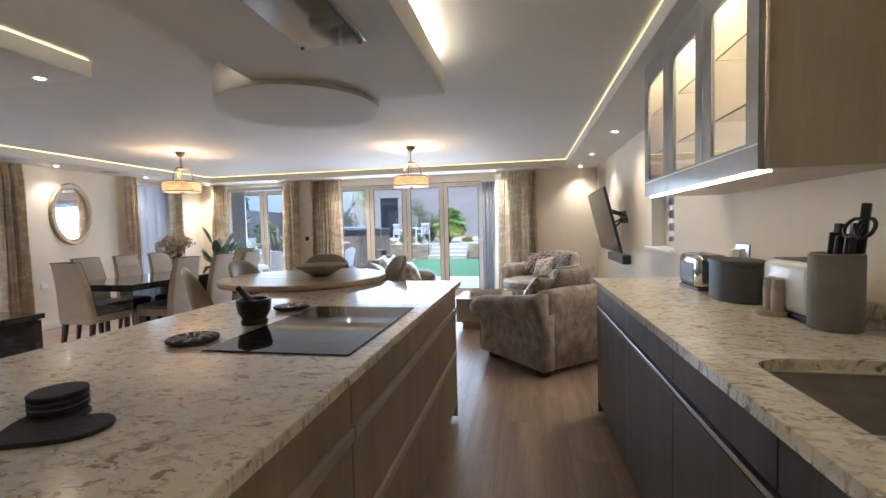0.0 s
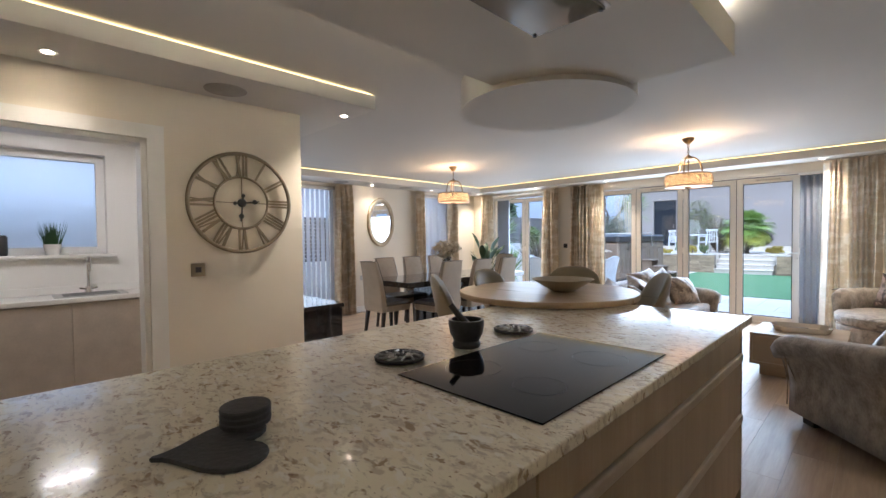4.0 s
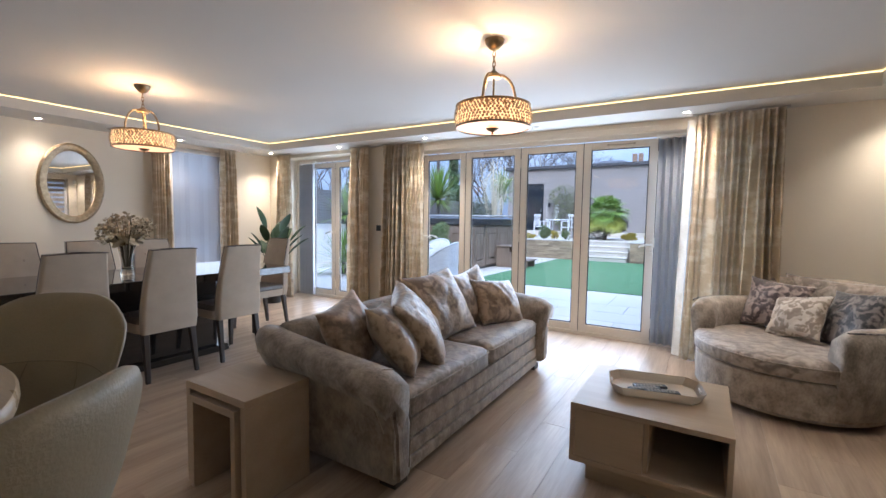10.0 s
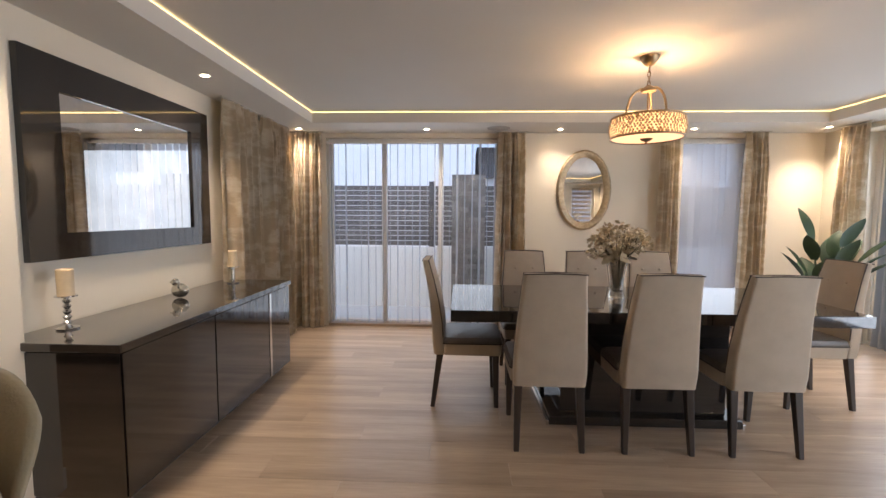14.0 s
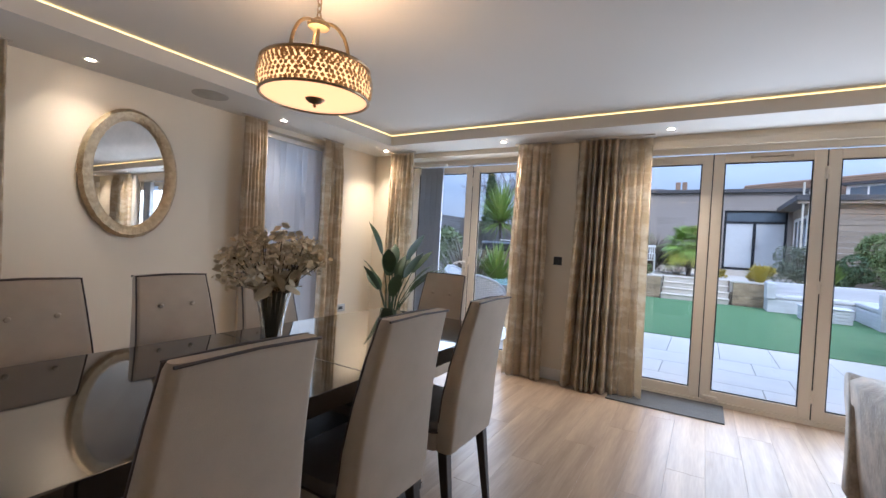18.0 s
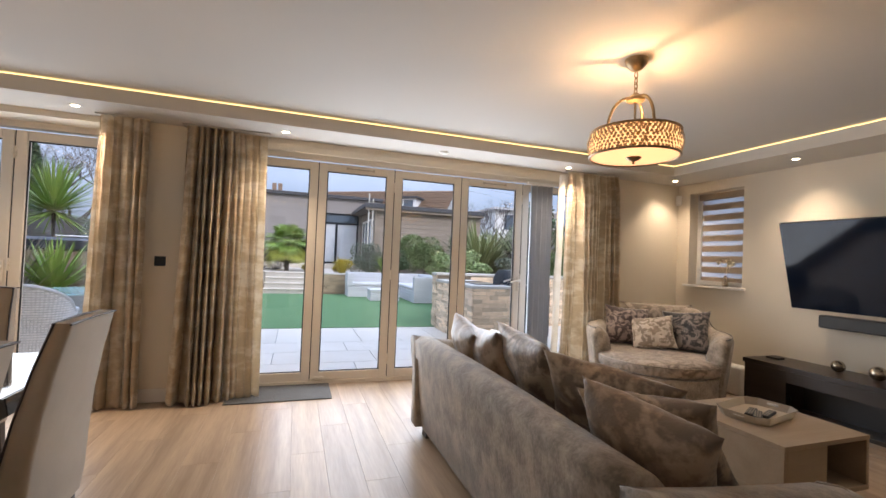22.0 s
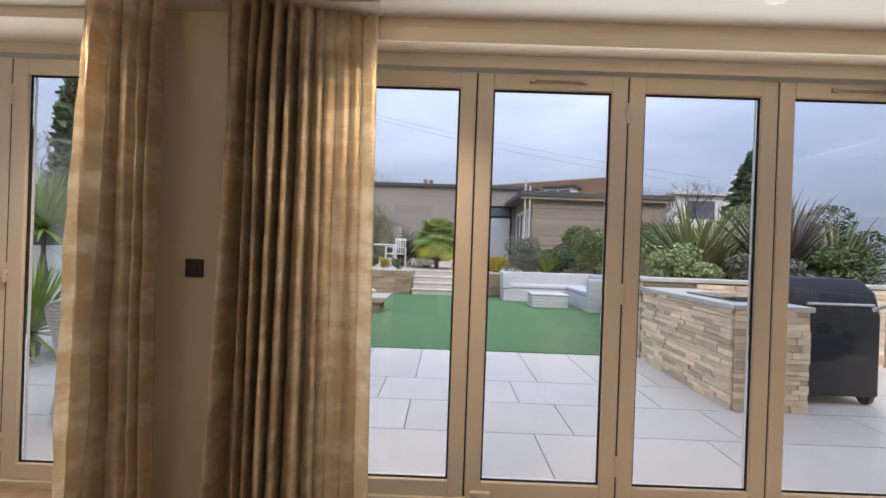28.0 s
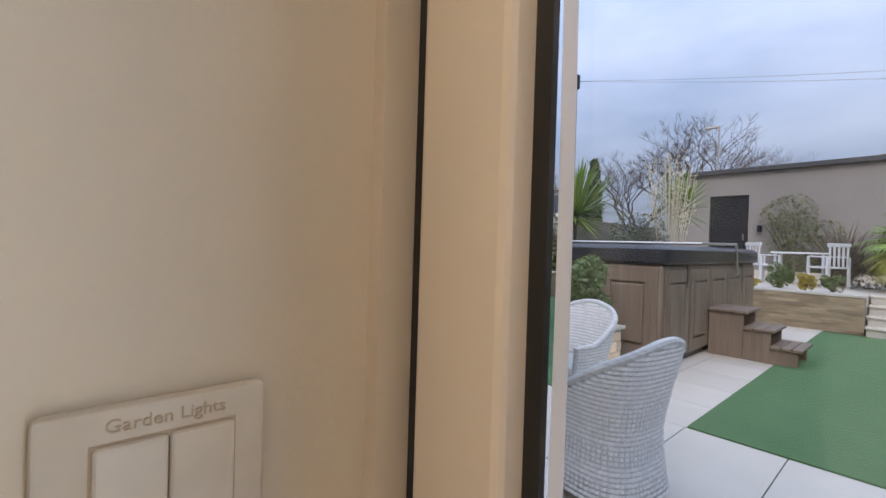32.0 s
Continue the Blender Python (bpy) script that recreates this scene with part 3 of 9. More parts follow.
def curtain(p, q, folds, depth, z1=2.27, flare=1.12, seed=0, lining=0, calm=0.0):
    """A gathered full length curtain hanging between two points of the floor, with pinched pleats at its head."""
    rng = random.Random(seed)
    p, q = Vector((*p, 0)), Vector((*q, 0))
    run = q - p
    side = Vector((-run.y, run.x, 0)).normalized()
    mid = (p + q) / 2
    steps, rows = folds * 14, 60
    ph = [rng.uniform(-0.9, 0.9) for _ in range(folds + 1)]
    amp = [rng.uniform(0.4, 1.4) for _ in range(folds + 1)]
    bm = bmesh.new()
    grid = []
    for j in range(rows + 1):
        v = j / rows
        z = 0.012 + (z1 - 0.012) * v
        line = []
        wide = 1 + (flare - 1) * (1 - v) ** 1.5
        for i in range(steps + 1):
            u = i / steps
            k = (u + 0.35 / folds * math.sin(2 * math.pi * u) * (math.sin(seed * 1.7 + 9 * u) + 0.6 * math.sin(seed + 23 * u))) * folds
            f = int(max(0, min(k, folds - 1)))
            w = k - f
            a = amp[f] * (1 - w) + amp[f + 1] * w
            drift = (ph[f] * (1 - w) + ph[f + 1] * w) * (1 - v)
            wav = math.sin(2 * math.pi * (k + 0.5 * drift)) + 0.25 * math.sin(4 * math.pi * k + 6 * drift)
            head = 1.0 - 0.5 * max(0.0, (v - 0.9) / 0.1)
            ease = max(0.0, min(1.0, (u - 0.5) / 0.3))
            off2 = depth * 0.5 * a * wav * head * (1 + 0.25 * (1 - v)) * (1 - calm * ease * ease * (3 - 2 * ease))
            off2 += 0.010 * noise.noise(Vector((k * 0.9, z * 2.6, seed))) + 0.007 * noise.noise(Vector((k * 2.2, z * 7.0, seed + 5))) + 0.003 * noise.noise(Vector((k * 4.0, z * 17.0, seed + 9)))
            base = mid + (p + run * u - mid) * wide
            base = base + run.normalized() * (0.012 * math.cos(2 * math.pi * k * 1.0 + 3 * drift) * (1 - 0.5 * v))
            pt = base + side * off2
            line.append(bm.verts.new((pt.x, pt.y, z + (0.006 * math.sin(5 * k) if j == 0 else 0))))
        grid.append(line)
    for a, b in zip(grid, grid[1:]):
        for i in range(steps):
            bm.faces.new((a[i], a[i + 1], b[i + 1], b[i]))
    bmesh.ops.solidify(bm, geom=bm.faces[:], thickness=0.004)
    top = empty("curtain")
    part("cloth", bm, M_curtain, top, smooth="all")
    # the header tape and the hooks' track above it
    d = run.normalized()
    tk = [p - d * 0.02, q + d * 0.02]
    bb = block(min(t.x for t in tk) - 0.008, min(t.y for t in tk) - 0.008, z1 + 0.002, max(t.x for t in tk) + 0.008, max(t.y for t in tk) + 0.008, ZS - 0.002)
    part("track", bb, M_tape, top)
    if lining:
        e = p if lining < 0 else q
        g = d * (0.055 * lining)
        lb = bmesh.new()
        rows2 = 16
        prev = None
        for j in range(rows2 + 1):
            z = 0.02 + (z1 - 0.05) * j / rows2
            wob = 0.010 * math.sin(j * 1.1)
            wv = 1 + 0.12 * (1 - j / rows2)
            a = mid + (e - mid) * wv + side * (depth * 0.35)
            b = a + g * 1.2 + side * (0.03 + wob)
            c = a + g * 0.3 + side * 0.075
            row = [lb.verts.new((t.x, t.y, z)) for t in (a, (a + b) / 2 + side * wob, b, c)]
            if prev:
                for s in range(3):
                    lb.faces.new((prev[s], prev[s + 1], row[s + 1], row[s]))
            prev = row
        part("lining", lb, M_lining, top, "cream lining turned out at the edge", smooth="all")
    return tagged(top, "full length gathered beige linen curtain with pale horizontal bands", "curtain", "floor length curtains")


YC = 7.80
curtain((-4.83, YC), (-4.50, YC), 5, 0.095, seed=1)
curtain((-4.24, YC), (-3.632, YC + 0.085), 11, 0.135, seed=2, calm=0.66)
curtain((-6.42, YC), (-6.10, YC), 7, 0.085, seed=3)
curtain((-0.59, YC), (0.06, YC), 11, 0.11, seed=4, lining=-1)
curtain((-6.63, 1.90), (-6.63, 2.23), 6, 0.10, seed=5)
curtain((-6.63, 4.24), (-6.63, 4.56), 6, 0.10, seed=6)
curtain((-6.63, 6.05), (-6.63, 6.26), 4, 0.09, seed=7)
curtain((-6.63, 6.97), (-6.63, 7.21), 4, 0.09, seed=8)
curtain((-6.40, 1.93), (-5.84, 1.93), 10, 0.11, seed=9)
curtain((-5.76, 1.91), (-5.16, 1.91), 6, 0.10, seed=10)

# ---- vertical blinds ----
M_slat_grey = material("grey_blind_fabric", (0.46, 0.475, 0.50), (0.39, 0.405, 0.43), rough=0.85, fine=200, bump=0.1)
gn, gl = M_slat_grey.node_tree.nodes, M_slat_grey.node_tree.links
g_thin, g_mix = gn.new("ShaderNodeBsdfTranslucent"), gn.new("ShaderNodeMixShader")
g_thin.inputs["Color"].default_value, g_mix.inputs[0].default_value = (0.60, 0.64, 0.70, 1), 0.22
gl.new(gn["Principled BSDF"].outputs[0], g_mix.inputs[1])
gl.new(g_thin.outputs[0], g_mix.inputs[2])
gl.new(g_mix.outputs[0], gn["Material Output"].inputs["Surface"])
M_sheer = bpy.data.materials.new("sheer_voile")
M_sheer.use_nodes = True
sn, sl = M_sheer.node_tree.nodes, M_sheer.node_tree.links
sb = sn["Principled BSDF"]
sb.inputs["Base Color"].default_value, sb.inputs["Roughness"].default_value = (0.80, 0.83, 0.88, 1), 0.9
stx, sadd, sth = sn.new("ShaderNodeBsdfTranslucent"), sn.new("ShaderNodeMixShader"), sn.new("ShaderNodeBsdfTransparent")
stx.inputs["Color"].default_value = (0.92, 0.94, 0.98, 1)
sadd.inputs[0].default_value = 0.55
smix = sn.new("ShaderNodeMixShader")
smix.inputs[0].default_value = 0.56
sl.new(sb.outputs[0], sadd.inputs[1])
sl.new(stx.outputs[0], sadd.inputs[2])
sl.new(sadd.outputs[0], smix.inputs[1])
sl.new(sth.outputs[0], smix.inputs[2])
sl.new(smix.outputs[0], sn["Material Output"].inputs["Surface"])


def vertical_blind(x, ys, z0, z1, angle, mat, label, rail=None):
    top = empty("vertical_blind", pose(x, 0, 0))
    me = None
    for k, y in enumerate(ys):
        if me is None:
            b = block(-0.042, -0.0008, z0, 0.042, 0.0008, z1 - 0.03)
            block(-0.036, -0.003, z0 - 0.012, 0.036, 0.003, z0 + 0.012, bm=b)
            s = part("slat", b, mat, top)
            me = s.data
        else:
            s = same_mesh("slat", me, top, (0, 0, 0))
        s.location, s.rotation_euler = (0, y, 0), (0, 0, radians(angle + 7 * math.sin(k * 2.3)))
    r0, r1 = rail or (ys[0] - 0.05, ys[-1] + 0.05)
    part("head_rail", block(-0.022, r0, z1 - 0.03, 0.022, r1, z1, 0.004), M_trim, top)
    return tagged(top, label, "vertical blind", "vertical blinds")


vertical_blind(-6.78, [2.30 + 0.088 * k for k in range(23)], 0.05, 2.20, 9, M_sheer, "white vertical blind with open slats")
vertical_blind(-6.78, [6.42 + 0.066 * k for k in range(10)], 0.05, 2.20, 60, M_sheer, "white vertical blind drawn across a narrow window")


def stacked_blind(x0, x1, n, y):
    top = empty("stacked_blind", pose(0, y, 0))
    me = None
    for k in range(n):
        x = x0 + (x1 - x0) * (k + 0.5) / n
        if me is None:
            s = part("slat", block(-0.0015, -0.045, 0.05, 0.0015, 0.045, 2.13), M_slat_grey, top)
            me = s.data
        else:
            s = same_mesh("slat", me, top, (0, 0, 0))
        s.location, s.rotation_euler = (x, 0, 0), (0, 0, radians(24 * (1 if k % 2 else -1)))
    part("head_rail", block(x0 - 0.03, -0.022, 2.14, x1 + 0.03, 0.022, 2.17, 0.004), M_trim, top)
    return tagged(top, "grey vertical blind slats stacked beside the doors", "vertical blind", "vertical blinds")


stacked_blind(-0.90, -0.60, 9, 8.06)
stacked_blind(-6.10, -5.80, 8, 8.02)

# zebra roller blinds in the small windows
M_zebra = material("zebra_blind_fabric", (0.42, 0.34, 0.26), (0.36, 0.29, 0.22), rough=0.85, fine=220, bump=0.15)


def zebra(y0, y1, z0, z1):
    top = empty("roller_blind", pose(XR + 0.15, 0, 0))
    part("cassette", block(-0.03, y0, z1 - 0.075, 0.03, y1, z1, 0.008), M_zebra, top)
    n = 8
    pitch = (z1 - 0.075 - z0) / n
    for k in range(n):
        part("band", block(-0.003, y0 + 0.01, z0 + k * pitch, 0.003, y1 - 0.01, z0 + k * pitch + pitch * 0.58), M_zebra, top)
    part("voile", block(0.006, y0 + 0.012, z0, 0.008, y1 - 0.012, z1 - 0.07), M_sheer, top)
    part("bottom_bar", block(-0.008, y0 + 0.01, z0 - 0.02, 0.008, y1 - 0.01, z0, 0.004), M_zebra, top)
    return tagged(top, "taupe and sheer striped roller blind, lowered", "roller blind", "striped roller blinds")


zebra(7.11, 7.73, 1.115, 2.165)
zebra(3.97, 4.60, 1.085, 2.165)

# ---- doorway to the utility room ----
structure("architrave", wall_mesh("x", XC + 0.001, XC + 0.02, 0.07, 1.03, 0.0, 2.035, [(0.165, 0.94, -0.01, 1.95)]), M_trim, "white painted architrave round the doorway")
structure("door_lining", wall_mesh("x", XC - 0.148, XC - 0.001, 0.166, 0.939, 0.0, 1.949, [(0.195, 0.91, -0.01, 1.92)]), M_trim, "white painted door lining")

# ---- kitchen ----
def quartz():
    m = bpy.data.materials.new("flecked_quartz")
    m.use_nodes = True
    n, l = m.node_tree.nodes, m.node_tree.links
    b = n["Principled BSDF"]
    tc, mp = n.new("ShaderNodeTexCoord"), n.new("ShaderNodeMapping")
    mp.inputs["Scale"].default_value, mp.inputs["Rotation"].default_value = (1.0, 1.7, 1.0), (0, 0, 0.6)
    l.new(tc.outputs["Object"], mp.inputs["Vector"])
    warp, add = n.new("ShaderNodeTexNoise"), n.new("ShaderNodeMixRGB")
    warp.inputs["Scale"].default_value, warp.inputs["Detail"].default_value = 14.0, 4.0
    add.blend_type = "ADD"
    add.inputs[0].default_value = 0.09
    l.new(mp.outputs["Vector"], warp.inputs["Vector"])
    l.new(mp.outputs["Vector"], add.inputs[1])
    l.new(warp.outputs["Color"], add.inputs[2])
    prev = None
    for scale, lo, hi, col in ((26.0, 0.52, 0.66, (0.62, 0.55, 0.44)), (24.0, 0.59, 0.66, (0.42, 0.33, 0.23)), (44.0, 0.60, 0.68, (0.56, 0.50, 0.42)), (70.0, 0.66, 0.72, (0.30, 0.22, 0.15)), (20.0, 0.57, 0.65, (0.90, 0.87, 0.79))):
        t, r, mx = n.new("ShaderNodeTexNoise"), n.new("ShaderNodeValToRGB"), n.new("ShaderNodeMixRGB")
        t.inputs["Scale"].default_value, t.inputs["Detail"].default_value, t.inputs["Roughness"].default_value = scale, 2.5, 0.55
        off3 = n.new("ShaderNodeVectorMath")
        off3.inputs[1].default_value = (scale * 1.37, scale * 0.71, 3.0)
        l.new(add.outputs["Color"], off3.inputs[0])
        l.new(off3.outputs[0], t.inputs["Vector"])
        r.color_ramp.elements[0].position, r.color_ramp.elements[1].position = lo, hi
        l.new(t.outputs["Fac"], r.inputs["Fac"])
        l.new(r.outputs["Color"], mx.inputs[0])
        if prev is None:
            mx.inputs[1].default_value = (0.86, 0.80, 0.655, 1)
        else:
            l.new(prev, mx.inputs[1])
        mx.inputs[2].default_value = (*col, 1)
        prev = mx.outputs["Color"]
    l.new(prev, b.inputs["Base Color"])
    b.inputs["Roughness"].default_value, b.inputs["Coat Weight"].default_value = 0.14, 0.2
    return m


M_quartz = quartz()
M_unit = wood_material("driftwood_laminate", (0.40, 0.315, 0.225), (0.31, 0.24, 0.165), rough=0.45, axis=2, ring=12.0)
M_unit_dark = wood_material("grey_oak_laminate", (0.135, 0.11, 0.088), (0.095, 0.078, 0.06), rough=0.45, axis=2, ring=12.0)
M_disc = wood_material("light_oak_top", (0.52, 0.40, 0.25), (0.43, 0.315, 0.195), rough=0.30, axis=0, ring=14.0)
M_plinth = material("plinth", (0.10, 0.085, 0.07), rough=0.6)
M_rail = material("champagne_rail", (0.60, 0.53, 0.44), rough=0.35, metal=0.6, bump=0.0)

island = tagged(empty("kitchen_island"), "long kitchen island with pale wood drawer fronts", "kitchen island")
part("carcass", block(-1.66, -0.40, 0.10, -0.628, 2.80, 0.896), M_unit, island)
part("plinth", block(-1.60, -0.36, 0.0, -0.68, 2.76, 0.10), M_plinth, island)
part("end_panel", block(-1.66, 2.801, 0.02, -0.60, 2.825, 0.896, 0.002), M_unit, island)
for y0, y1 in ((-0.40, 0.10), (0.103, 1.058), (1.062, 2.80)):
    for z0, z1 in ((0.105, 0.435), (0.465, 0.725), (0.765, 0.893)):
        part("drawer_front", block(-0.626, y0 + 0.002, z0, -0.602, y1 - 0.002, z1, 0.002), M_unit, island)
    for z in (0.737, 0.447):
        if y0 > 0.05:
            part("grip_rail", block(-0.628, y0 + 0.002, z - 0.012, -0.590, y1 - 0.002, z + 0.026, 0.006), M_rail, island, "champagne metal grip rail")
for z in (0.745, 0.452):
    part("rail_end", block(-0.64, 2.826, z - 0.018, -0.603, 2.83, z + 0.018, 0.001), M_plinth, island)
tagged(finish("island_worktop", block(-1.70, -0.45, 0.898, -0.571, 2.88, 0.93, 0.004), M_quartz), "flecked cream quartz worktop on the island", "worktop")
hob = tagged(empty("induction_hob"), "flush black glass induction hob on the island", "hob")
M_hob = material("black_ceramic_glass", (0.006, 0.006, 0.007), (0.008, 0.008, 0.009), rough=0.05, spec=0.22, bump=0.0, rough_var=0.02)
part("glass_plate", block(-1.12, 1.135, 0.9305, -0.637, 1.878, 0.9345, 0.0015), M_hob, hob)
M_mark = material("grey_hob_print", (0.10, 0.10, 0.10), rough=0.4, bump=0.0)
for hx, hy, hr in ((-1.0, 1.33, 0.085), (-0.77, 1.33, 0.07), (-1.0, 1.68, 0.07), (-0.77, 1.68, 0.085)):
    part("cooking_zone", tube([(hx + hr * math.cos(2 * math.pi * k / 40), hy + hr * math.sin(2 * math.pi * k / 40), 0.9342) for k in range(41)], 0.0007, 4), M_mark, hob, "thin grey ring on the glass")

# round breakfast table at the island's corner
TX, TY = -1.72, 2.893
rt = tagged(empty("breakfast_table", pose(TX, TY, 0)), "round pale oak breakfast top overlapping the island", "table")
part("tabletop", lathe([(0.0, 0.931), (0.568, 0.931), (0.580, 0.935), (0.583, 0.948), (0.582, 0.962), (0.577, 0.968), (0.0, 0.968)], 96), M_disc, rt, smooth=True)
part("support_post", cyl(-0.16, 0.22, 0.0, 0.931, 0.05, seg=24), M_rail, rt, smooth=True)
part("support_base", cyl(-0.16, 0.22, 0.0, 0.015, 0.20, seg=40), M_rail, rt, smooth=True)

M_bowl = material("stone_ceramic", (0.52, 0.46, 0.34), (0.44, 0.38, 0.27), rough=0.5, scale=12, fine=120, bump=0.1)
bowl = lathe([(0.0, 0.0), (0.055, 0.0), (0.075, 0.008), (0.14, 0.045), (0.19, 0.082), (0.198, 0.083), (0.19, 0.076), (0.13, 0.040), (0.06, 0.018), (0.0, 0.014)], 48)
ob = tagged(finish("bowl", bowl, M_bowl, smooth=True), "shallow beige ceramic bowl on the breakfast table", "bowl")
ob.location = (-1.60, 2.90, 0.968)

M_olive = material("olive_leatherette", (0.33, 0.275, 0.175), (0.27, 0.225, 0.14), rough=0.5, scale=6, fine=180, bump=0.12, sheen=0.1)
M_piping = material("dark_piping", (0.22, 0.18, 0.115), rough=0.6)


def bucket_stool(x, y, aim):
    """A swivel bar stool with a wrap-round shell. aim: the way it faces, degrees."""
    top = empty("bar_stool", pose(x, y, 0, 0, 0, aim - 90))
    def on_back(u, v, back):
        grow = min(1.0, v / 0.58)
        half = 0.088 + 0.112 * grow * grow * (3 - 2 * grow) - 0.012 * max(0.0, (v - 0.74) / 0.26) ** 2
        rim = 1 - (1 - abs(u) ** 6) * (1 - max(0.0, (v - 0.5) * 2) ** 8)
        deep = 0.046 * (1 - 0.75 * rim)
        y = -0.17 - 0.085 * v ** 0.8 + 0.125 * abs(u) ** 2.2 * (1 - 0.5 * v)
        return (half * u, y - deep * (0.5 if back else -0.5), 0.725 + (1.078 - 0.725 - 0.07 * abs(u) ** 3.5 * v) * v)

    shell = bmesh.new()
    cols, rows = 20, 16
    skins = [[[shell.verts.new(on_back(i / cols * 2 - 1, j / rows, side)) for i in range(cols + 1)] for j in range(rows + 1)] for side in (0, 1)]
    for grid in skins:
        for a, b in zip(grid, grid[1:]):
            for i in range(cols):
                shell.faces.new((a[i], a[i + 1], b[i + 1], b[i]))
    front, rear = skins
    loop = [(0, i) for i in range(cols)] + [(j, cols) for j in range(rows)] + [(rows, i) for i in range(cols, 0, -1)] + [(j, 0) for j in range(rows, 0, -1)]
    for (a, b), (c, d) in zip(loop, loop[1:] + loop[:1]):
        shell.faces.new((front[a][b], front[c][d], rear[c][d], rear[a][b]))
    part("backrest", shell, M_olive, top, smooth="all")
    part("back_seam", tube([on_back(-0.9 + 1.8 * k / 12, 0.52, 0) for k in range(13)], 0.0013, 5), M_piping, top)
    for s in (-1, 1):
        part("back_seam", tube([on_back(s * (0.66 - 0.34 * k / 5), 0.06 + 0.46 * k / 5, 0) for k in range(6)], 0.0013, 5), M_piping, top)
    pad = lathe([(0.0, 0.66), (0.15, 0.66), (0.19, 0.685), (0.203, 0.725), (0.185, 0.755), (0.10, 0.768), (0.0, 0.766)], 36)
    for v in pad.verts:
        v.co.z += 0.9 * max(0.0, -v.co.y - 0.08) ** 2 * 4
    part("seat", pad, M_olive, top, smooth="all")
    part("column", lathe([(0.0, 0.02), (0.03, 0.02), (0.03, 0.35), (0.022, 0.36), (0.022, 0.66), (0.0, 0.66)], 20), M_chrome, top, smooth=True)
    part("base_plate", lathe([(0.0, 0.0), (0.20, 0.0), (0.205, 0.006), (0.19, 0.014), (0.05, 0.022), (0.0, 0.024)], 40), M_chrome, top, smooth=True)
    part("footrest", tube([(0.16 * math.cos(a), 0.02 + 0.16 * math.sin(a), 0.28) for a in [math.pi * (-0.15 + 1.3 * k / 14) for k in range(15)]], 0.009, 8), M_chrome, top, smooth=True)
    return tagged(top, "olive leatherette bucket bar stool with a chrome column", "bar stool", "stools round the breakfast table")


for bx, by, aim in ((-1.80, 3.44, -58), (-1.335, 3.265, 213), (-2.10, 3.0, 6), (-2.092, 2.54, 44)):
    bucket_stool(bx, by, aim)

# things on the island
M_granite = material("black_granite", (0.025, 0.025, 0.026), (0.06, 0.06, 0.06), rough=0.35, scale=30, fine=200, bump=0.1)
mortar = tagged(empty("mortar_and_pestle", pose(-1.20, 1.52, 0.9345 - 0.0045)), "black granite mortar with a pestle resting in it", "mortar")
part("mortar", lathe([(0.0, 0.0), (0.048, 0.0), (0.052, 0.012), (0.046, 0.024), (0.060, 0.05), (0.066, 0.085), (0.064, 0.10), (0.054, 0.10), (0.048, 0.06), (0.0, 0.035)], 36), M_granite, mortar, smooth=True)
part("pestle", tube([(0.02, 0.02, 0.055), (-0.02, -0.01, 0.105), (-0.05, -0.03, 0.15)], 0.014, 12, taper=0.8), M_granite, mortar, "black pestle", smooth=True)
M_iron = material("cast_iron", (0.035, 0.033, 0.032), (0.06, 0.057, 0.055), rough=0.45, metal=0.4, fine=120, bump=0.3)


def trivet(x, y):
    top = empty("trivet", pose(x, y, 0.93))
    part("plate", lathe([(0.0, 0.004), (0.072, 0.004), (0.080, 0.006), (0.082, 0.014), (0.078, 0.017), (0.070, 0.013), (0.0, 0.012)], 40), M_iron, top, smooth=True)
    for k in range(10):
        a = 2 * math.pi * k / 10
        bar = tube([(0.02 * math.cos(a), 0.02 * math.sin(a), 0.014), (0.045 * math.cos(a + 0.3), 0.045 * math.sin(a + 0.3), 0.0175), (0.070 * math.cos(a), 0.070 * math.sin(a), 0.014)], 0.004, 6)
        part("relief_bar", bar, M_steel, top, "raised metal bar")
    for k in range(3):
        a = 2 * math.pi * k / 3
        part("foot", cyl(0.06 * math.cos(a), 0.06 * math.sin(a), 0, 0.005, 0.008, seg=10), M_iron, top)
    return tagged(top, "round black cast iron trivet with a raised pattern", "trivet", "trivets on the island")


trivet(-1.24, 1.24)
trivet(-1.217, 1.83)
heart = []
for k in range(40):
    t = 2 * math.pi * k / 40
    heart.append((0.0068 * 16 * math.sin(t) ** 3, 0.0068 * (13 * math.cos(t) - 5 * math.cos(2 * t) - 2 * math.cos(3 * t) - math.cos(4 * t))))
ob = tagged(finish("slate_board", prism(heart, 0.0, 0.009, 0.002, 1), M_slate), "heart shaped black slate board on the island", "serving board")
ob.matrix_basis = pose(-1.02, 0.63, 0.93, 0, 0, -20)
coast = tagged(empty("coaster_stack", pose(-1.09, 0.70, 0.939)), "stack of round black slate coasters on the board", "coasters")
for k in range(3):
    part("coaster", lathe([(0.0, k * 0.0125), (0.050, k * 0.0125), (0.051, k * 0.0125 + 0.009), (0.049, k * 0.0125 + 0.012), (0.0, k * 0.0125 + 0.012)], 40), M_slate, coast, smooth=True)

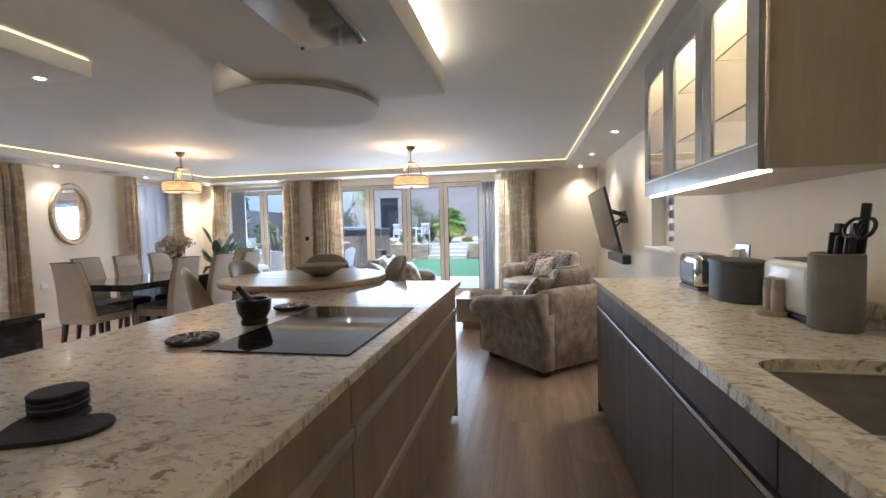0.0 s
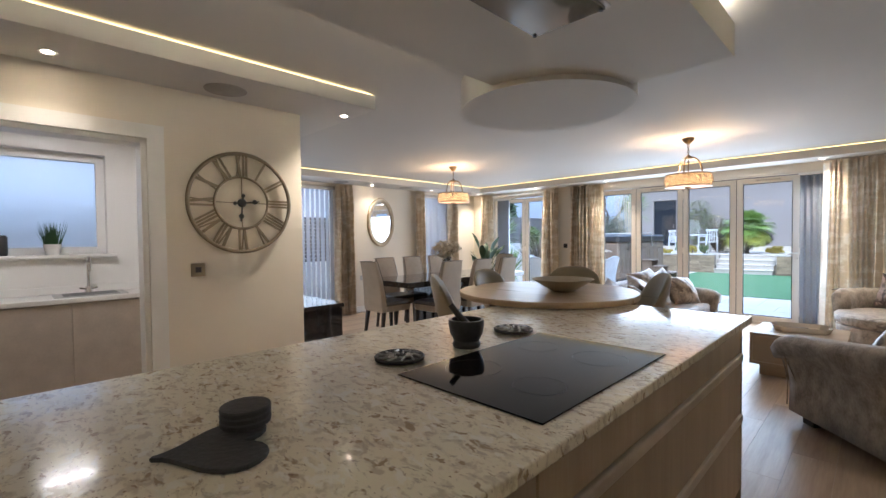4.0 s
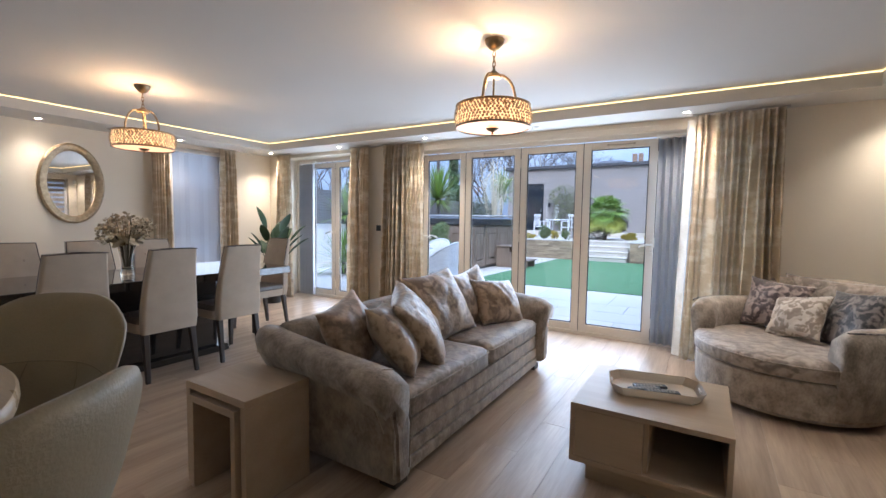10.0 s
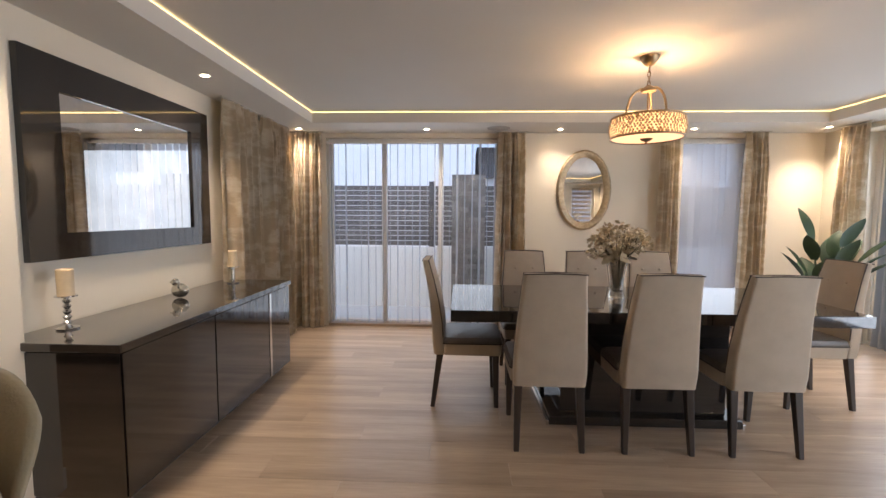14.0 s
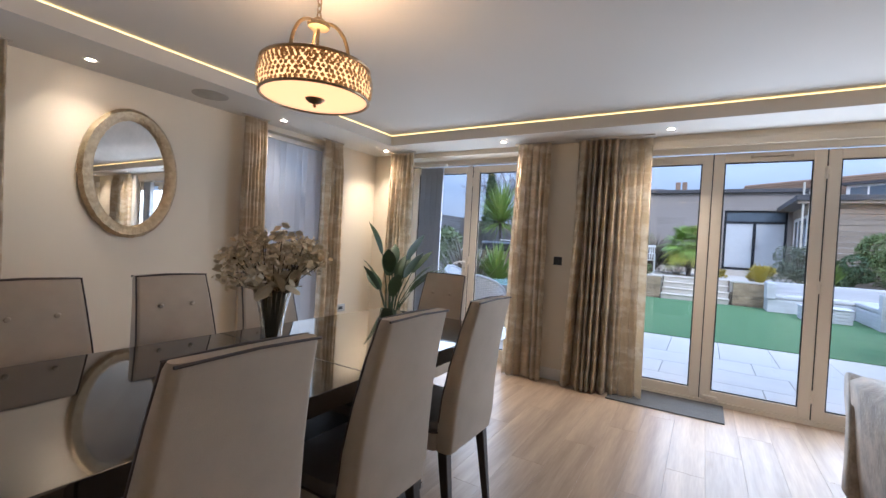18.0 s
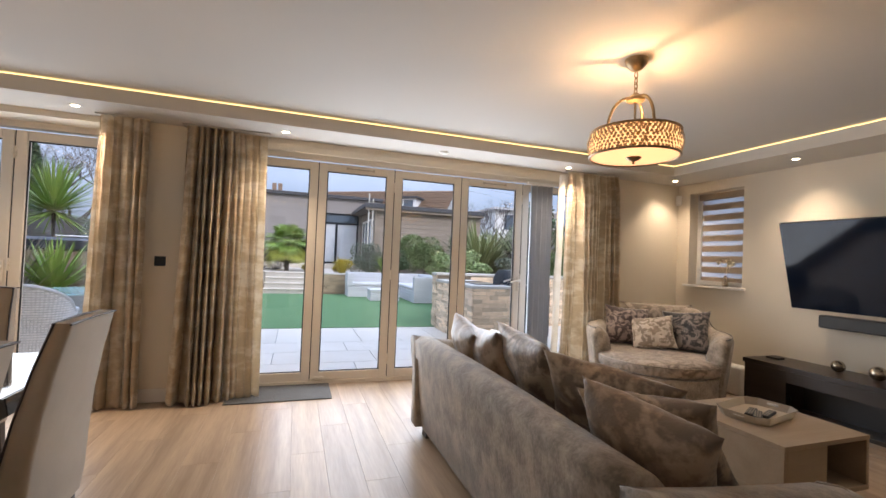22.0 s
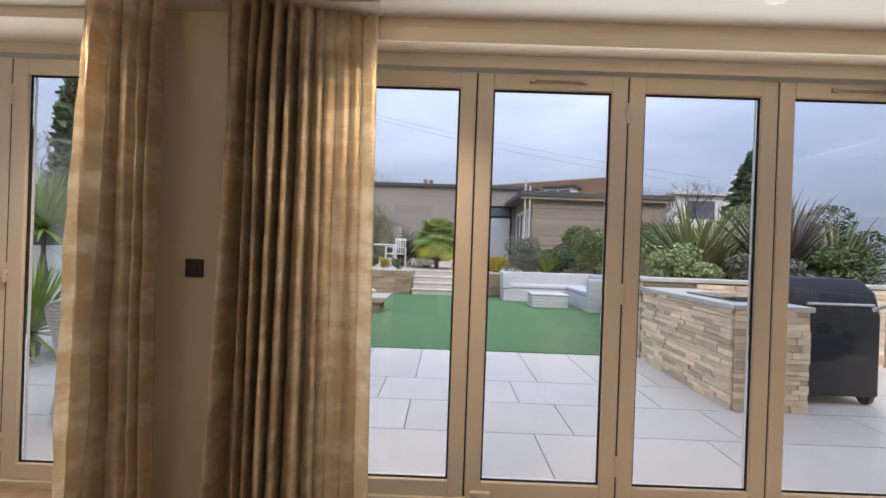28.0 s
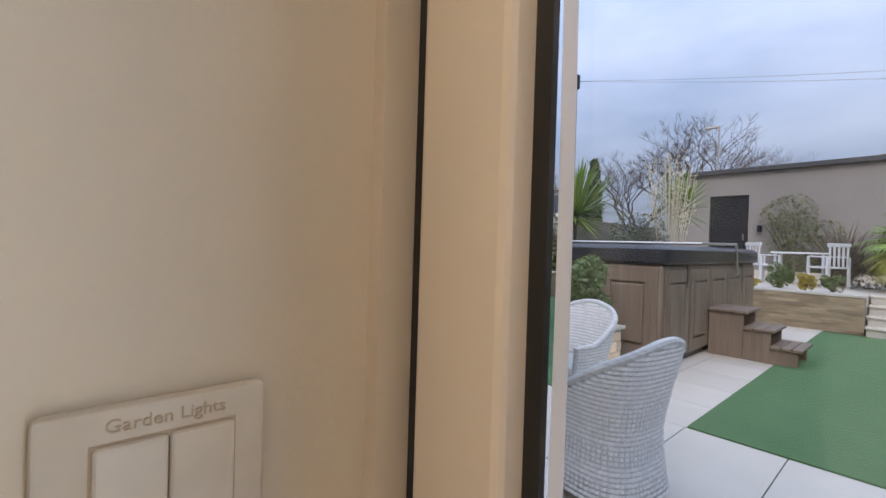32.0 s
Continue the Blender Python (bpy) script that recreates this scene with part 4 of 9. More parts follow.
# ceiling extractor
ext = tagged(empty("ceiling_extractor", pose(-1.0, 1.30, 2.165)), "flush ceiling cooker extractor with a glass panel", "extractor")
part("steel_frame", block(-0.165, -0.62, -0.006, 0.165, 0.615, -0.001, 0.002), M_steel, ext)
part("glass_panel", block(-0.15, -0.60, -0.020, 0.15, 0.60, -0.0065, 0.003), material("mirror_glass_panel", (0.42, 0.42, 0.40), rough=0.06, metal=0.7, bump=0.0), ext)
for x in (-0.14, 0.14):
    part("catch", cyl(x, 0.585, -0.026, -0.02, 0.008, seg=12), M_black, ext)

# wall run: base units
run = tagged(empty("base_units"), "run of grey oak base units with grip rails", "kitchen units")
part("carcass", block(0.362, -2.4, 0.10, 1.05, 3.0, 0.896), M_unit_dark, run)
part("plinth", block(0.41, -2.4, 0.0, 1.05, 2.96, 0.10), M_plinth, run)
part("end_panel", block(0.338, 3.001, 0.02, 1.05, 3.022, 0.896, 0.002), M_unit_dark, run)
for y0, y1 in ((-2.4, -1.5), (-1.5, -0.6), (-0.6, 0.3), (0.3, 0.9), (0.9, 1.5), (1.5, 2.1), (2.1, 3.0)):
    part("top_front", block(0.338, y0 + 0.002, 0.765, 0.361, y1 - 0.002, 0.893, 0.002), M_unit_dark, run)
    part("door_front", block(0.338, y0 + 0.002, 0.105, 0.361, y1 - 0.002, 0.725, 0.002), M_unit_dark, run)
    part("grip_rail", block(0.333, y0, 0.735, 0.362, y1, 0.752, 0.003), M_steel, run, "steel grip rail")
cut = bmesh.new()
# worktop with the sink opening: four strips round it
for a in ((0.312, -2.4, 1.085, 0.28), (0.312, 1.245, 1.085, 3.04), (0.312, 0.28, 0.43, 1.245), (0.86, 0.28, 1.085, 1.245)):
    block(a[0], a[1], 0.898, a[2], a[3], 0.93, bm=cut)
tagged(finish("wall_worktop", cut, M_quartz), "flecked cream quartz worktop along the wall", "worktop")
tagged(finish("upstand", block(1.075, -2.4, 0.9305, 1.095, 3.0, 0.99, 0.002), M_quartz), "low quartz upstand behind the worktop", "upstand")


def bowl_box(x0, y0, x1, y1, z0, z1, r=0.06):
    """An open topped bowl with rounded corners and a thin rim."""
    bm = bmesh.new()
    rings = []
    for z, inset in ((z1, -0.012), (z1, 0.0), (z0 + 0.03, 0.012), (z0 + 0.008, 0.025), (z0, 0.05)):
        ring = []
        for cx, cy, a0 in ((x1 - r, y1 - r, 0), (x0 + r, y1 - r, 90), (x0 + r, y0 + r, 180), (x1 - r, y0 + r, 270)):
            for k in range(7):
                a = radians(a0 + 15 * k)
                ring.append(bm.verts.new((cx + (r - inset) * math.cos(a), cy + (r - inset) * math.sin(a), z)))
        rings.append(ring)
    for a, b in zip(rings, rings[1:]):
        for k in range(len(a)):
            bm.faces.new((a[k], a[(k + 1) % len(a)], b[(k + 1) % len(b)], b[k]))
    bm.faces.new(rings[-1])
    return bm


M_sink = material("satin_steel", (0.80, 0.78, 0.75), rough=0.38, metal=1.0, fine=160, bump=0.02)
sink = tagged(empty("kitchen_sink"), "undermounted stainless steel sink with two bowls", "sink")
part("main_bowl", bowl_box(0.435, 0.875, 0.85, 1.235, 0.72, 0.9), M_sink, sink, smooth=True)
part("small_bowl", bowl_box(0.435, 0.30, 0.85, 0.845, 0.74, 0.9), M_sink, sink, smooth=True)
part("divider", block(0.43, 0.846, 0.70, 0.86, 0.874, 0.897, 0.006), M_steel, sink)
for cx, cy, sx, sy in ((0.435, 1.235, 1, -1), (0.85, 1.235, -1, -1), (0.435, 0.30, 1, 1), (0.85, 0.30, -1, 1)):
    arc = [(cx + sx * 0.075 * (1 - math.cos(radians(15 * k))), cy + sy * 0.075 * (1 - math.sin(radians(15 * k)))) for k in range(7)]
    part("corner_infill", prism([(cx - sx * 0.004, cy - sy * 0.004)] + arc, 0.9005, 0.9285), M_quartz, sink)
part("drain", cyl(0.64, 1.05, 0.72, 0.726, 0.04, seg=24), M_chrome, sink)

# wall units with lit glass doors
M_unit_wall = wood_material("taupe_gloss_panel", (0.44, 0.37, 0.28), (0.37, 0.305, 0.225), rough=0.32, axis=2, ring=10.0)
M_fascia = material("grey_gloss_fascia", (0.34, 0.33, 0.32), rough=0.18, bump=0.0)
M_inside = material("lit_cream_interior", (0.78, 0.70, 0.55), rough=0.6)
wu = tagged(empty("wall_units"), "wall units with three lit glass fronted doors", "wall cabinet")
X0, X1, Z0, Z1 = 0.66, 1.105, 1.462, ZS - 0.002
part("side_panel", block(X0, 1.60, Z0, X1, 1.622, Z1, 0.002), M_unit_wall, wu, "taupe gloss side panel")
part("side_panel", block(X0, 3.02, Z0, X1, 3.042, Z1, 0.002), M_unit_wall, wu)
part("bottom_panel", block(X0 + 0.002, 1.623, Z0, X1, 3.019, Z0 + 0.02), M_unit_wall, wu)
part("top_panel", block(X0 + 0.002, 1.623, Z1 - 0.02, X1, 3.019, Z1), M_unit_wall, wu)
part("back_panel", block(X1 - 0.012, 1.623, Z0 + 0.021, X1 - 0.004, 3.019, Z1 - 0.021), M_inside, wu)
M_cab_led = glow_material("cabinet_led", (1.0, 0.78, 0.48), 7.0)
M_cab_in = glow_material("cabinet_inner_led", (1.0, 0.80, 0.48), 45.0)
for k in range(3):
    a, b = 1.623 + k * 0.466, 1.623 + (k + 1) * 0.466
    d = empty("glass_door")
    d.parent = wu
    part("door_frame", wall_mesh("x", X0 - 0.02, X0, a + 0.002, b - 0.002, Z0 + 0.001, Z1 - 0.001, [(a + 0.085, b - 0.085, Z0 + 0.10, Z1 - 0.13)]), M_fascia, d)
    g = part("pane", block(X0 - 0.014, a + 0.086, Z0 + 0.101, X0 - 0.008, b - 0.086, Z1 - 0.131), M_glass, d)
    g.visible_shadow = False
    if k:
        part("divider", block(X0 + 0.002, a - 0.009, Z0 + 0.021, X1 - 0.013, a + 0.009, Z1 - 0.021), M_inside, wu)
    for z in (Z0 + 0.26, Z0 + 0.52):
        sh = part("glass_shelf", block(X0 + 0.03, a + 0.012, z, X1 - 0.013, b - 0.012, z + 0.008), M_glass, wu)
        sh.visible_shadow = False
    part("inner_light", block(X0 + 0.02, a + 0.04, Z1 - 0.034, X0 + 0.05, b - 0.04, Z1 - 0.022), M_cab_in, wu, "warm light strip")
part("front_led_line", block(X0 - 0.0235, 1.62, Z0 + 0.085, X0 - 0.0205, 3.03, Z0 + 0.089), M_steel, wu)
part("under_light", block(X0 + 0.01, 1.64, Z0 - 0.006, X0 + 0.03, 3.0, Z0 - 0.001), M_cab_led, wu, "warm light strip")

# ---- things on the wall worktop ----
toaster = tagged(empty("toaster", pose(0.82, 2.56, 0.93)), "chrome and black toaster on the worktop", "toaster")
part("body", block(-0.08, -0.14, 0.012, 0.08, 0.14, 0.19, 0.03, 3), M_chrome, toaster, smooth=True)
part("side_band", block(-0.083, -0.10, 0.03, 0.083, 0.10, 0.15, 0.01), M_black, toaster)
for x in (-0.03, 0.03):
    part("slot", block(x - 0.012, -0.1, 0.188, x + 0.012, 0.1, 0.1915), M_black, toaster)
part("base", block(-0.075, -0.135, 0.0, 0.075, 0.135, 0.014, 0.004), M_black, toaster)
part("lever", block(-0.02, -0.155, 0.10, 0.02, -0.139, 0.115, 0.004), M_black, toaster)
M_char = material("charcoal_plastic", (0.055, 0.055, 0.052), rough=0.5, fine=200, bump=0.1)
bin_ = tagged(empty("bread_bin", pose(0.82, 2.19, 0.93)), "charcoal oval bread bin with a lid", "bread bin")
oval = [(0.10 * math.cos(a), 0.17 * math.sin(a)) for a in [2 * math.pi * k / 40 for k in range(40)]]
part("body", prism([(x * 0.95, y * 0.95) for x, y in oval], 0.0, 0.165, 0.01), M_char, bin_, smooth=True)
part("lid", prism(oval, 0.166, 0.185, 0.008), M_char, bin_, smooth=True)
M_sand = material("sand_ceramic", (0.40, 0.34, 0.25), rough=0.5, fine=120, bump=0.1)
mills = tagged(empty("condiment_set", pose(0.80, 1.83, 0.93)), "pair of beige mills standing on a round tray", "condiment mills")
part("tray", lathe([(0.0, 0.0), (0.062, 0.0), (0.065, 0.02), (0.058, 0.022), (0.0, 0.012)], 32), M_sand, mills, smooth=True)
for s in (-0.028, 0.028):
    part("mill", lathe([(0.0, 0.012), (0.024, 0.012), (0.025, 0.10), (0.022, 0.105), (0.024, 0.11), (0.022, 0.14), (0.0, 0.145)], 24, centre=(0, s, 0)), M_sand, mills, smooth=True)
t2 = tagged(empty("kettle_toaster", pose(0.90, 1.80, 0.93)), "cream gloss toaster with a black base against the wall", "toaster")
part("body", block(-0.09, -0.15, 0.02, 0.09, 0.15, 0.21, 0.03, 3), M_white, t2, smooth=True)
part("base", block(-0.088, -0.145, 0.0, 0.088, 0.145, 0.022, 0.005), M_black, t2)
part("top_plate", block(-0.06, -0.12, 0.209, 0.06, 0.12, 0.214, 0.003), M_black, t2)
M_stoneware = material("grey_stoneware", (0.26, 0.235, 0.20), (0.22, 0.20, 0.17), rough=0.7, scale=14, fine=140, bump=0.2)
pot = tagged(empty("knife_pot", pose(0.86, 1.60, 0.93)), "tall grey stoneware pot holding black handled knives", "utensil pot")
part("pot", lathe([(0.0, 0.0), (0.068, 0.0), (0.072, 0.01), (0.072, 0.245), (0.066, 0.25), (0.062, 0.24), (0.060, 0.02), (0.0, 0.015)], 36), M_stoneware, pot, smooth=True)
rng = random.Random(4)
for k in range(7):
    a = 2 * math.pi * k / 7
    r = 0.035
    h = rng.uniform(0.30, 0.42)
    bm = block(-0.012, -0.008, 0.22, 0.012, 0.008, h, 0.004)
    bm.transform(pose(r * math.cos(a), r * math.sin(a), 0, 6 * math.sin(a), 6 * math.cos(a), math.degrees(a)))
    part("knife_handle", bm, M_black, pot)
for s in (-1, 1):
    part("scissor_loop", tube([(0.03 + 0.022 * math.cos(b), -0.05 + s * 0.025 + 0.022 * math.sin(b), 0.33 + 0.03 * math.sin(b + 1)) for b in [2 * math.pi * k / 14 for k in range(15)]], 0.006, 6), M_black, pot, smooth=True)


def plate(name, x, y, z, face, label, mat, w=0.086, h=0.086, rocker=None):
    """A wall plate. face: the side of the wall it looks to."""
    turn = {"+x": 90, "-x": -90, "-y": 0, "+y": 180}[face]
    top = empty(name, pose(x, y, z, 0, 0, turn))
    part("plate", block(-w / 2, -0.008, -h / 2, w / 2, 0.0, h / 2, 0.003), mat, top)
    part("rocker", block(-w * 0.2, -0.012, -h * 0.2, w * 0.2, -0.008, h * 0.2, 0.001), rocker or mat, top)
    return tagged(top, label, "wall plate", "switches and sockets")


M_brass = material("antique_brass_plate", (0.30, 0.25, 0.17), rough=0.35, metal=0.9)
plate("light_switch", XC + 0.001, 1.207, 1.135, "+x", "square brass switch on the clock wall", M_brass, rocker=M_black)
plate("wall_socket", XR - 0.001, 2.76, 1.115, "-x", "steel double socket over the worktop", M_steel, w=0.146, rocker=M_white)
plate("light_switch", -4.403, YB - 0.001, 1.152, "-y", "square dark metal switch between the curtains", M_black, w=0.08, h=0.08)
plate("wall_socket", XL + 0.001, 7.42, 0.45, "+x", "brushed steel double socket near the corner", M_steel, w=0.146, rocker=M_black)
plate("wall_socket", XL + 0.001, 4.82, 0.62, "+x", "small steel socket under the mirror", M_steel, rocker=M_white)
plate("wall_socket", 0.86, YB - 0.001, 0.45, "-y", "brushed steel socket low on the wall", M_steel, rocker=M_black)

plug = tagged(empty("plug", pose(XR - 0.013, 2.80, 1.10)), "white plug in the socket over the worktop", "plug")
part("body", block(-0.04, -0.025, -0.025, 0.0, 0.025, 0.025, 0.01, 3), M_white, plug, smooth=True)
part("cord", tube([(-0.03, 0, -0.02), (-0.05, 0.0, -0.08), (-0.06, -0.03, -0.155), (-0.10, -0.08, -0.18)], 0.004, 6), M_white, plug, smooth=True)
M_gilt = material("aged_gilt", (0.50, 0.36, 0.14), (0.36, 0.25, 0.09), rough=0.35, metal=0.8, scale=14, fine=80, bump=0.3)
gilt = tagged(empty("gilt_ornament", pose(0.95, 2.92, 0.93)), "small gilt leaf ornament at the end of the worktop", "ornament")
part("foot", lathe([(0.0, 0.0), (0.04, 0.0), (0.042, 0.008), (0.012, 0.02), (0.010, 0.10), (0.0, 0.10)], 20), M_gilt, gilt, smooth=True)
gl = bmesh.new()
for k in range(9):
    ga = 2 * math.pi * k / 9
    tube([(0, 0, 0.09), (0.03 * math.cos(ga), 0.03 * math.sin(ga), 0.15), (0.055 * math.cos(ga), 0.055 * math.sin(ga), 0.165), (0.065 * math.cos(ga), 0.065 * math.sin(ga), 0.14)], 0.010, 6, gl, taper=0.3)
part("leaf_crown", gl, M_gilt, gilt, smooth=True)

# white garden light switch in the reveal of the bifold doors
M_switch = material("cream_switch_plastic", (0.74, 0.68, 0.58), rough=0.35, bump=0.0)
M_letter = material("tan_lettering", (0.58, 0.46, 0.33), rough=0.6, bump=0.0)
gs = tagged(empty("garden_light_switch", pose(-3.849, 8.065, 1.182, 0, 0, 90)), "cream rocker switch lettered for the garden lights", "light switch")
part("plate", block(-0.042, -0.009, -0.041, 0.042, 0.0, 0.041, 0.003), M_switch, gs, smooth=True)
part("rocker_gap", block(-0.025, -0.0094, -0.028, 0.0285, -0.0088, 0.0275), M_letter, gs)
for rx0, rx1 in ((-0.024, 0.0015), (0.002, 0.0275)):
    part("rocker", block(rx0, -0.0125, -0.027, rx1, -0.0085, 0.0265, 0.0015), M_switch, gs)


def lettering(text, size, m, parent, mat):
    c = bpy.data.curves.new("lettering", "FONT")
    c.body, c.size, c.align_x, c.align_y, c.extrude = text, size, "CENTER", "CENTER", 0.0004
    ob = new("lettering", c)
    ob.data.materials.append(mat)
    ob.parent = parent
    ob.matrix_basis = m
    return ob


lettering("Garden Lights", 0.0078, pose(0.002, -0.0094, 0.0335, 90, 0, 0), gs, M_letter)
lettering("Front Patio", 0.0078, pose(0.002, -0.0094, -0.0345, 90, 0, 0), gs, M_letter)

# ---- clock ----
M_bronze = material("aged_bronze", (0.30, 0.24, 0.155), (0.19, 0.15, 0.10), rough=0.45, metal=0.7, scale=10, fine=90, bump=0.1)
clock = tagged(empty("wall_clock", pose(XC + 0.03, 1.485, 1.585, 0, 90, 0) @ pose(0, 0, 0, 0, 0, 90)), "large round skeleton wall clock with bronze roman numerals", "wall clock")


def ring_bm(r, w, seg=72):
    return tube([(r * math.cos(2 * math.pi * k / seg), r * math.sin(2 * math.pi * k / seg), 0) for k in range(seg + 1)], w, 8)


part("outer_ring", ring_bm(0.338, 0.013), M_bronze, clock, smooth=True)
part("inner_ring", ring_bm(0.178, 0.009), M_bronze, clock, smooth=True)
NUM = ("XII", "I", "II", "III", "IIII", "V", "VI", "VII", "VIII", "IX", "X", "XI")
W = {"I": 0.020, "V": 0.042, "X": 0.046}
for k, word in enumerate(NUM):
    bm = bmesh.new()
    total = sum(W[c] for c in word)
    x = -total / 2
    for c in word:
        w = W[c]
        if c == "I":
            block(x + 0.003, 0.182, -0.003, x + w - 0.003, 0.330, 0.003, bm=bm)
        else:
            for s in (1, -1):
                strip = block(-0.009 if s > 0 else -0.0045, -0.074, -0.003, 0.009 if s > 0 else 0.0045, 0.074, 0.003)
                lean = (8.5 if c == "X" else 7.0) * s
                shift = 0.0 if c == "X" else -0.009 * s
                strip.transform(pose(x + w / 2 + shift, 0.256, 0.0005 * s, 0, 0, lean))
                me = bpy.data.meshes.new("tmp")
                strip.to_mesh(me)
                strip.free()
                bm.from_mesh(me)
                bpy.data.meshes.remove(me)
        block(x + 0.001, 0.181, -0.002, x + w - 0.001, 0.186, 0.002, bm=bm)
        block(x + 0.001, 0.326, -0.002, x + w - 0.001, 0.331, 0.002, bm=bm)
        x += w
    bm.transform(pose(0, 0, 0, 0, 0, -30 * k))
    part("numeral", bm, M_bronze, clock)
hub = lathe([(0.0, -0.012), (0.028, -0.012), (0.03, 0.0), (0.022, 0.012), (0.0, 0.014)], 24)
part("hub", hub, M_black, clock, smooth=True)
for a, ln, w in ((-84.0, 0.115, 0.010), (-186.0, 0.13, 0.009)):
    bm = block(-w / 2, -0.05, 0.008, w / 2, ln, 0.012)
    lathe([(0.0, 0.008), (0.017, 0.008), (0.017, 0.012), (0.0, 0.012)], 12, bm, (0, ln * 0.72, 0))
    lathe([(0.0, 0.008), (0.013, 0.008), (0.013, 0.012), (0.0, 0.012)], 12, bm, (0, -0.05, 0))
    bm.transform(pose(0, 0, 0, 0, 0, a))
    part("clock_hand", bm, M_black, clock)
for a in (0, 90, 180, 270):
    bm = block(-0.003, 0.03, -0.004, 0.003, 0.176, 0.0)
    bm.transform(pose(0, 0, 0, 0, 0, a))
    part("spoke", bm, M_bronze, clock)
for a in (45, 225):
    bm = cyl(0, 0, -0.03, 0.0, 0.006, seg=10)
    bm.transform(pose(0.338 * math.cos(radians(a)), 0.338 * math.sin(radians(a)), 0))
    part("standoff", bm, M_bronze, clock)

# ceiling speakers, smoke alarm, corner sensor
M_grille = material("grey_grille", (0.40, 0.37, 0.33), rough=0.7, fine=300, bump=0.3)
for x, y in ((-3.085, 1.337), (-6.46, 4.24), (-6.45, 5.635)):
    s = tagged(empty("ceiling_speaker", pose(x, y, ZS)), "round grey ceiling loudspeaker grille", "ceiling speaker", "ceiling speakers")
    part("grille", lathe([(0.0, -0.006), (0.112, -0.006), (0.118, -0.003), (0.118, 0.0), (0.0, 0.0)], 40), M_grille, s, smooth=True)
    part("rim", lathe([(0.119, -0.005), (0.124, -0.004), (0.126, 0.0), (0.119, 0.0)], 40), M_grille, s, smooth=True)
sa = tagged(empty("ceiling_sensor", pose(-2.06, 7.69, ZS)), "small white round ceiling sensor", "sensor")
part("body", lathe([(0.0, -0.02), (0.03, -0.018), (0.045, -0.006), (0.047, 0.0), (0.0, 0.0)], 28), M_trim, sa, smooth=True)
pir = tagged(empty("corner_sensor", pose(1.06, 7.87, 2.10, 0, 0, 45)), "white alarm sensor in the corner", "alarm sensor")
part("body", block(-0.03, -0.03, -0.06, 0.03, 0.03, 0.06, 0.012, 3), M_trim, pir, smooth=True)
part("lens", block(-0.022, -0.036, -0.045, 0.022, -0.029, -0.005, 0.004), M_white, pir)

# ---- utility room seen through the doorway ----
M_util = material("cream_gloss_door", (0.56, 0.49, 0.41), rough=0.3, bump=0.01)
uu = tagged(empty("utility_units"), "cream utility room units under a white worktop", "utility units")
part("carcass", block(-5.04, -1.0, 0.1, -4.62, 1.19, 0.845), M_util, uu)
for y0, y1 in ((-1.0, -0.6), (-0.6, 0.05), (0.05, 0.66), (0.66, 1.19)):
    part("door_front", block(-4.619, y0 + 0.003, 0.11, -4.60, y1 - 0.003, 0.84, 0.002), M_util, uu)
part("plinth", block(-5.0, -1.0, 0, -4.66, 1.19, 0.099), M_plinth, uu)
tagged(finish("utility_worktop", block(-5.04, -1.0, 0.848, -4.585, 1.20, 0.885, 0.004), M_trim), "white utility room worktop", "worktop")
tagged(finish("utility_upstand", block(-5.045, -1.0, 0.887, -5.03, 1.55, 0.95, 0.002), M_trim), "white upstand behind the utility worktop", "upstand")
us = tagged(empty("utility_sink", pose(-4.82, 0.80, 0.886)), "inset steel utility sink", "sink")
part("rim", block(-0.17, -0.24, 0.0, 0.17, 0.24, 0.006, 0.003), M_steel, us)
part("bowl_shadow", block(-0.13, -0.18, 0.0062, 0.13, 0.18, 0.0075, 0.001), M_granite, us)
tp = tagged(empty("utility_tap", pose(-4.97, 0.80, 0.886)), "tall chrome swan neck mixer tap", "tap")
part("base", lathe([(0.0, 0.0), (0.026, 0.0), (0.024, 0.05), (0.016, 0.06), (0.0, 0.06)], 20), M_chrome, tp, smooth=True)
part("spout", tube([(0, 0, 0.05), (0, 0, 0.25)] + [(0.06 - 0.06 * math.cos(a), 0, 0.25 + 0.06 * math.sin(a)) for a in [math.pi * k / 8 for k in range(1, 9)]] + [(0.12, 0, 0.19)], 0.011, 10), M_chrome, tp, smooth=True)
for s in (-1, 1):
    part("tap_lever", tube([(0, 0.02 * s, 0.035), (0, 0.06 * s, 0.045)], 0.008, 8), M_chrome, tp, smooth=True)
M_frost = bpy.data.materials.new("frosted_glass")
M_frost.use_nodes = True
fb = M_frost.node_tree.nodes["Principled BSDF"]
fb.inputs["Base Color"].default_value, fb.inputs["Roughness"].default_value, fb.inputs["Transmission Weight"].default_value = (0.9, 0.95, 1, 1), 0.45, 1.0
uw = tagged(empty("window_5"), "white framed utility window with frosted glass", "window", kind="structure")
part("window_frame", wall_mesh("x", -5.24, -5.16, 0.20, 0.95, 1.22, 2.10, [(0.26, 0.89, 1.28, 2.04)]), M_trim, uw)
p5 = part("pane", block(-5.21, 0.262, 1.282, -5.195, 0.888, 2.038), M_frost, uw)
p5.visible_shadow = False
structure("window_sill", block(-5.16, 0.14, 1.19, -5.0, 1.01, 1.22, 0.005), M_trim, "white utility window sill")
gp = tagged(empty("potted_grass", pose(-5.07, 0.58, 1.22)), "small green grass plant in a white pot", "pot plant")
part("pot", lathe([(0.0, 0.0), (0.045, 0.0), (0.06, 0.09), (0.055, 0.09), (0.05, 0.08), (0.0, 0.08)], 24), M_white, gp, smooth=True)
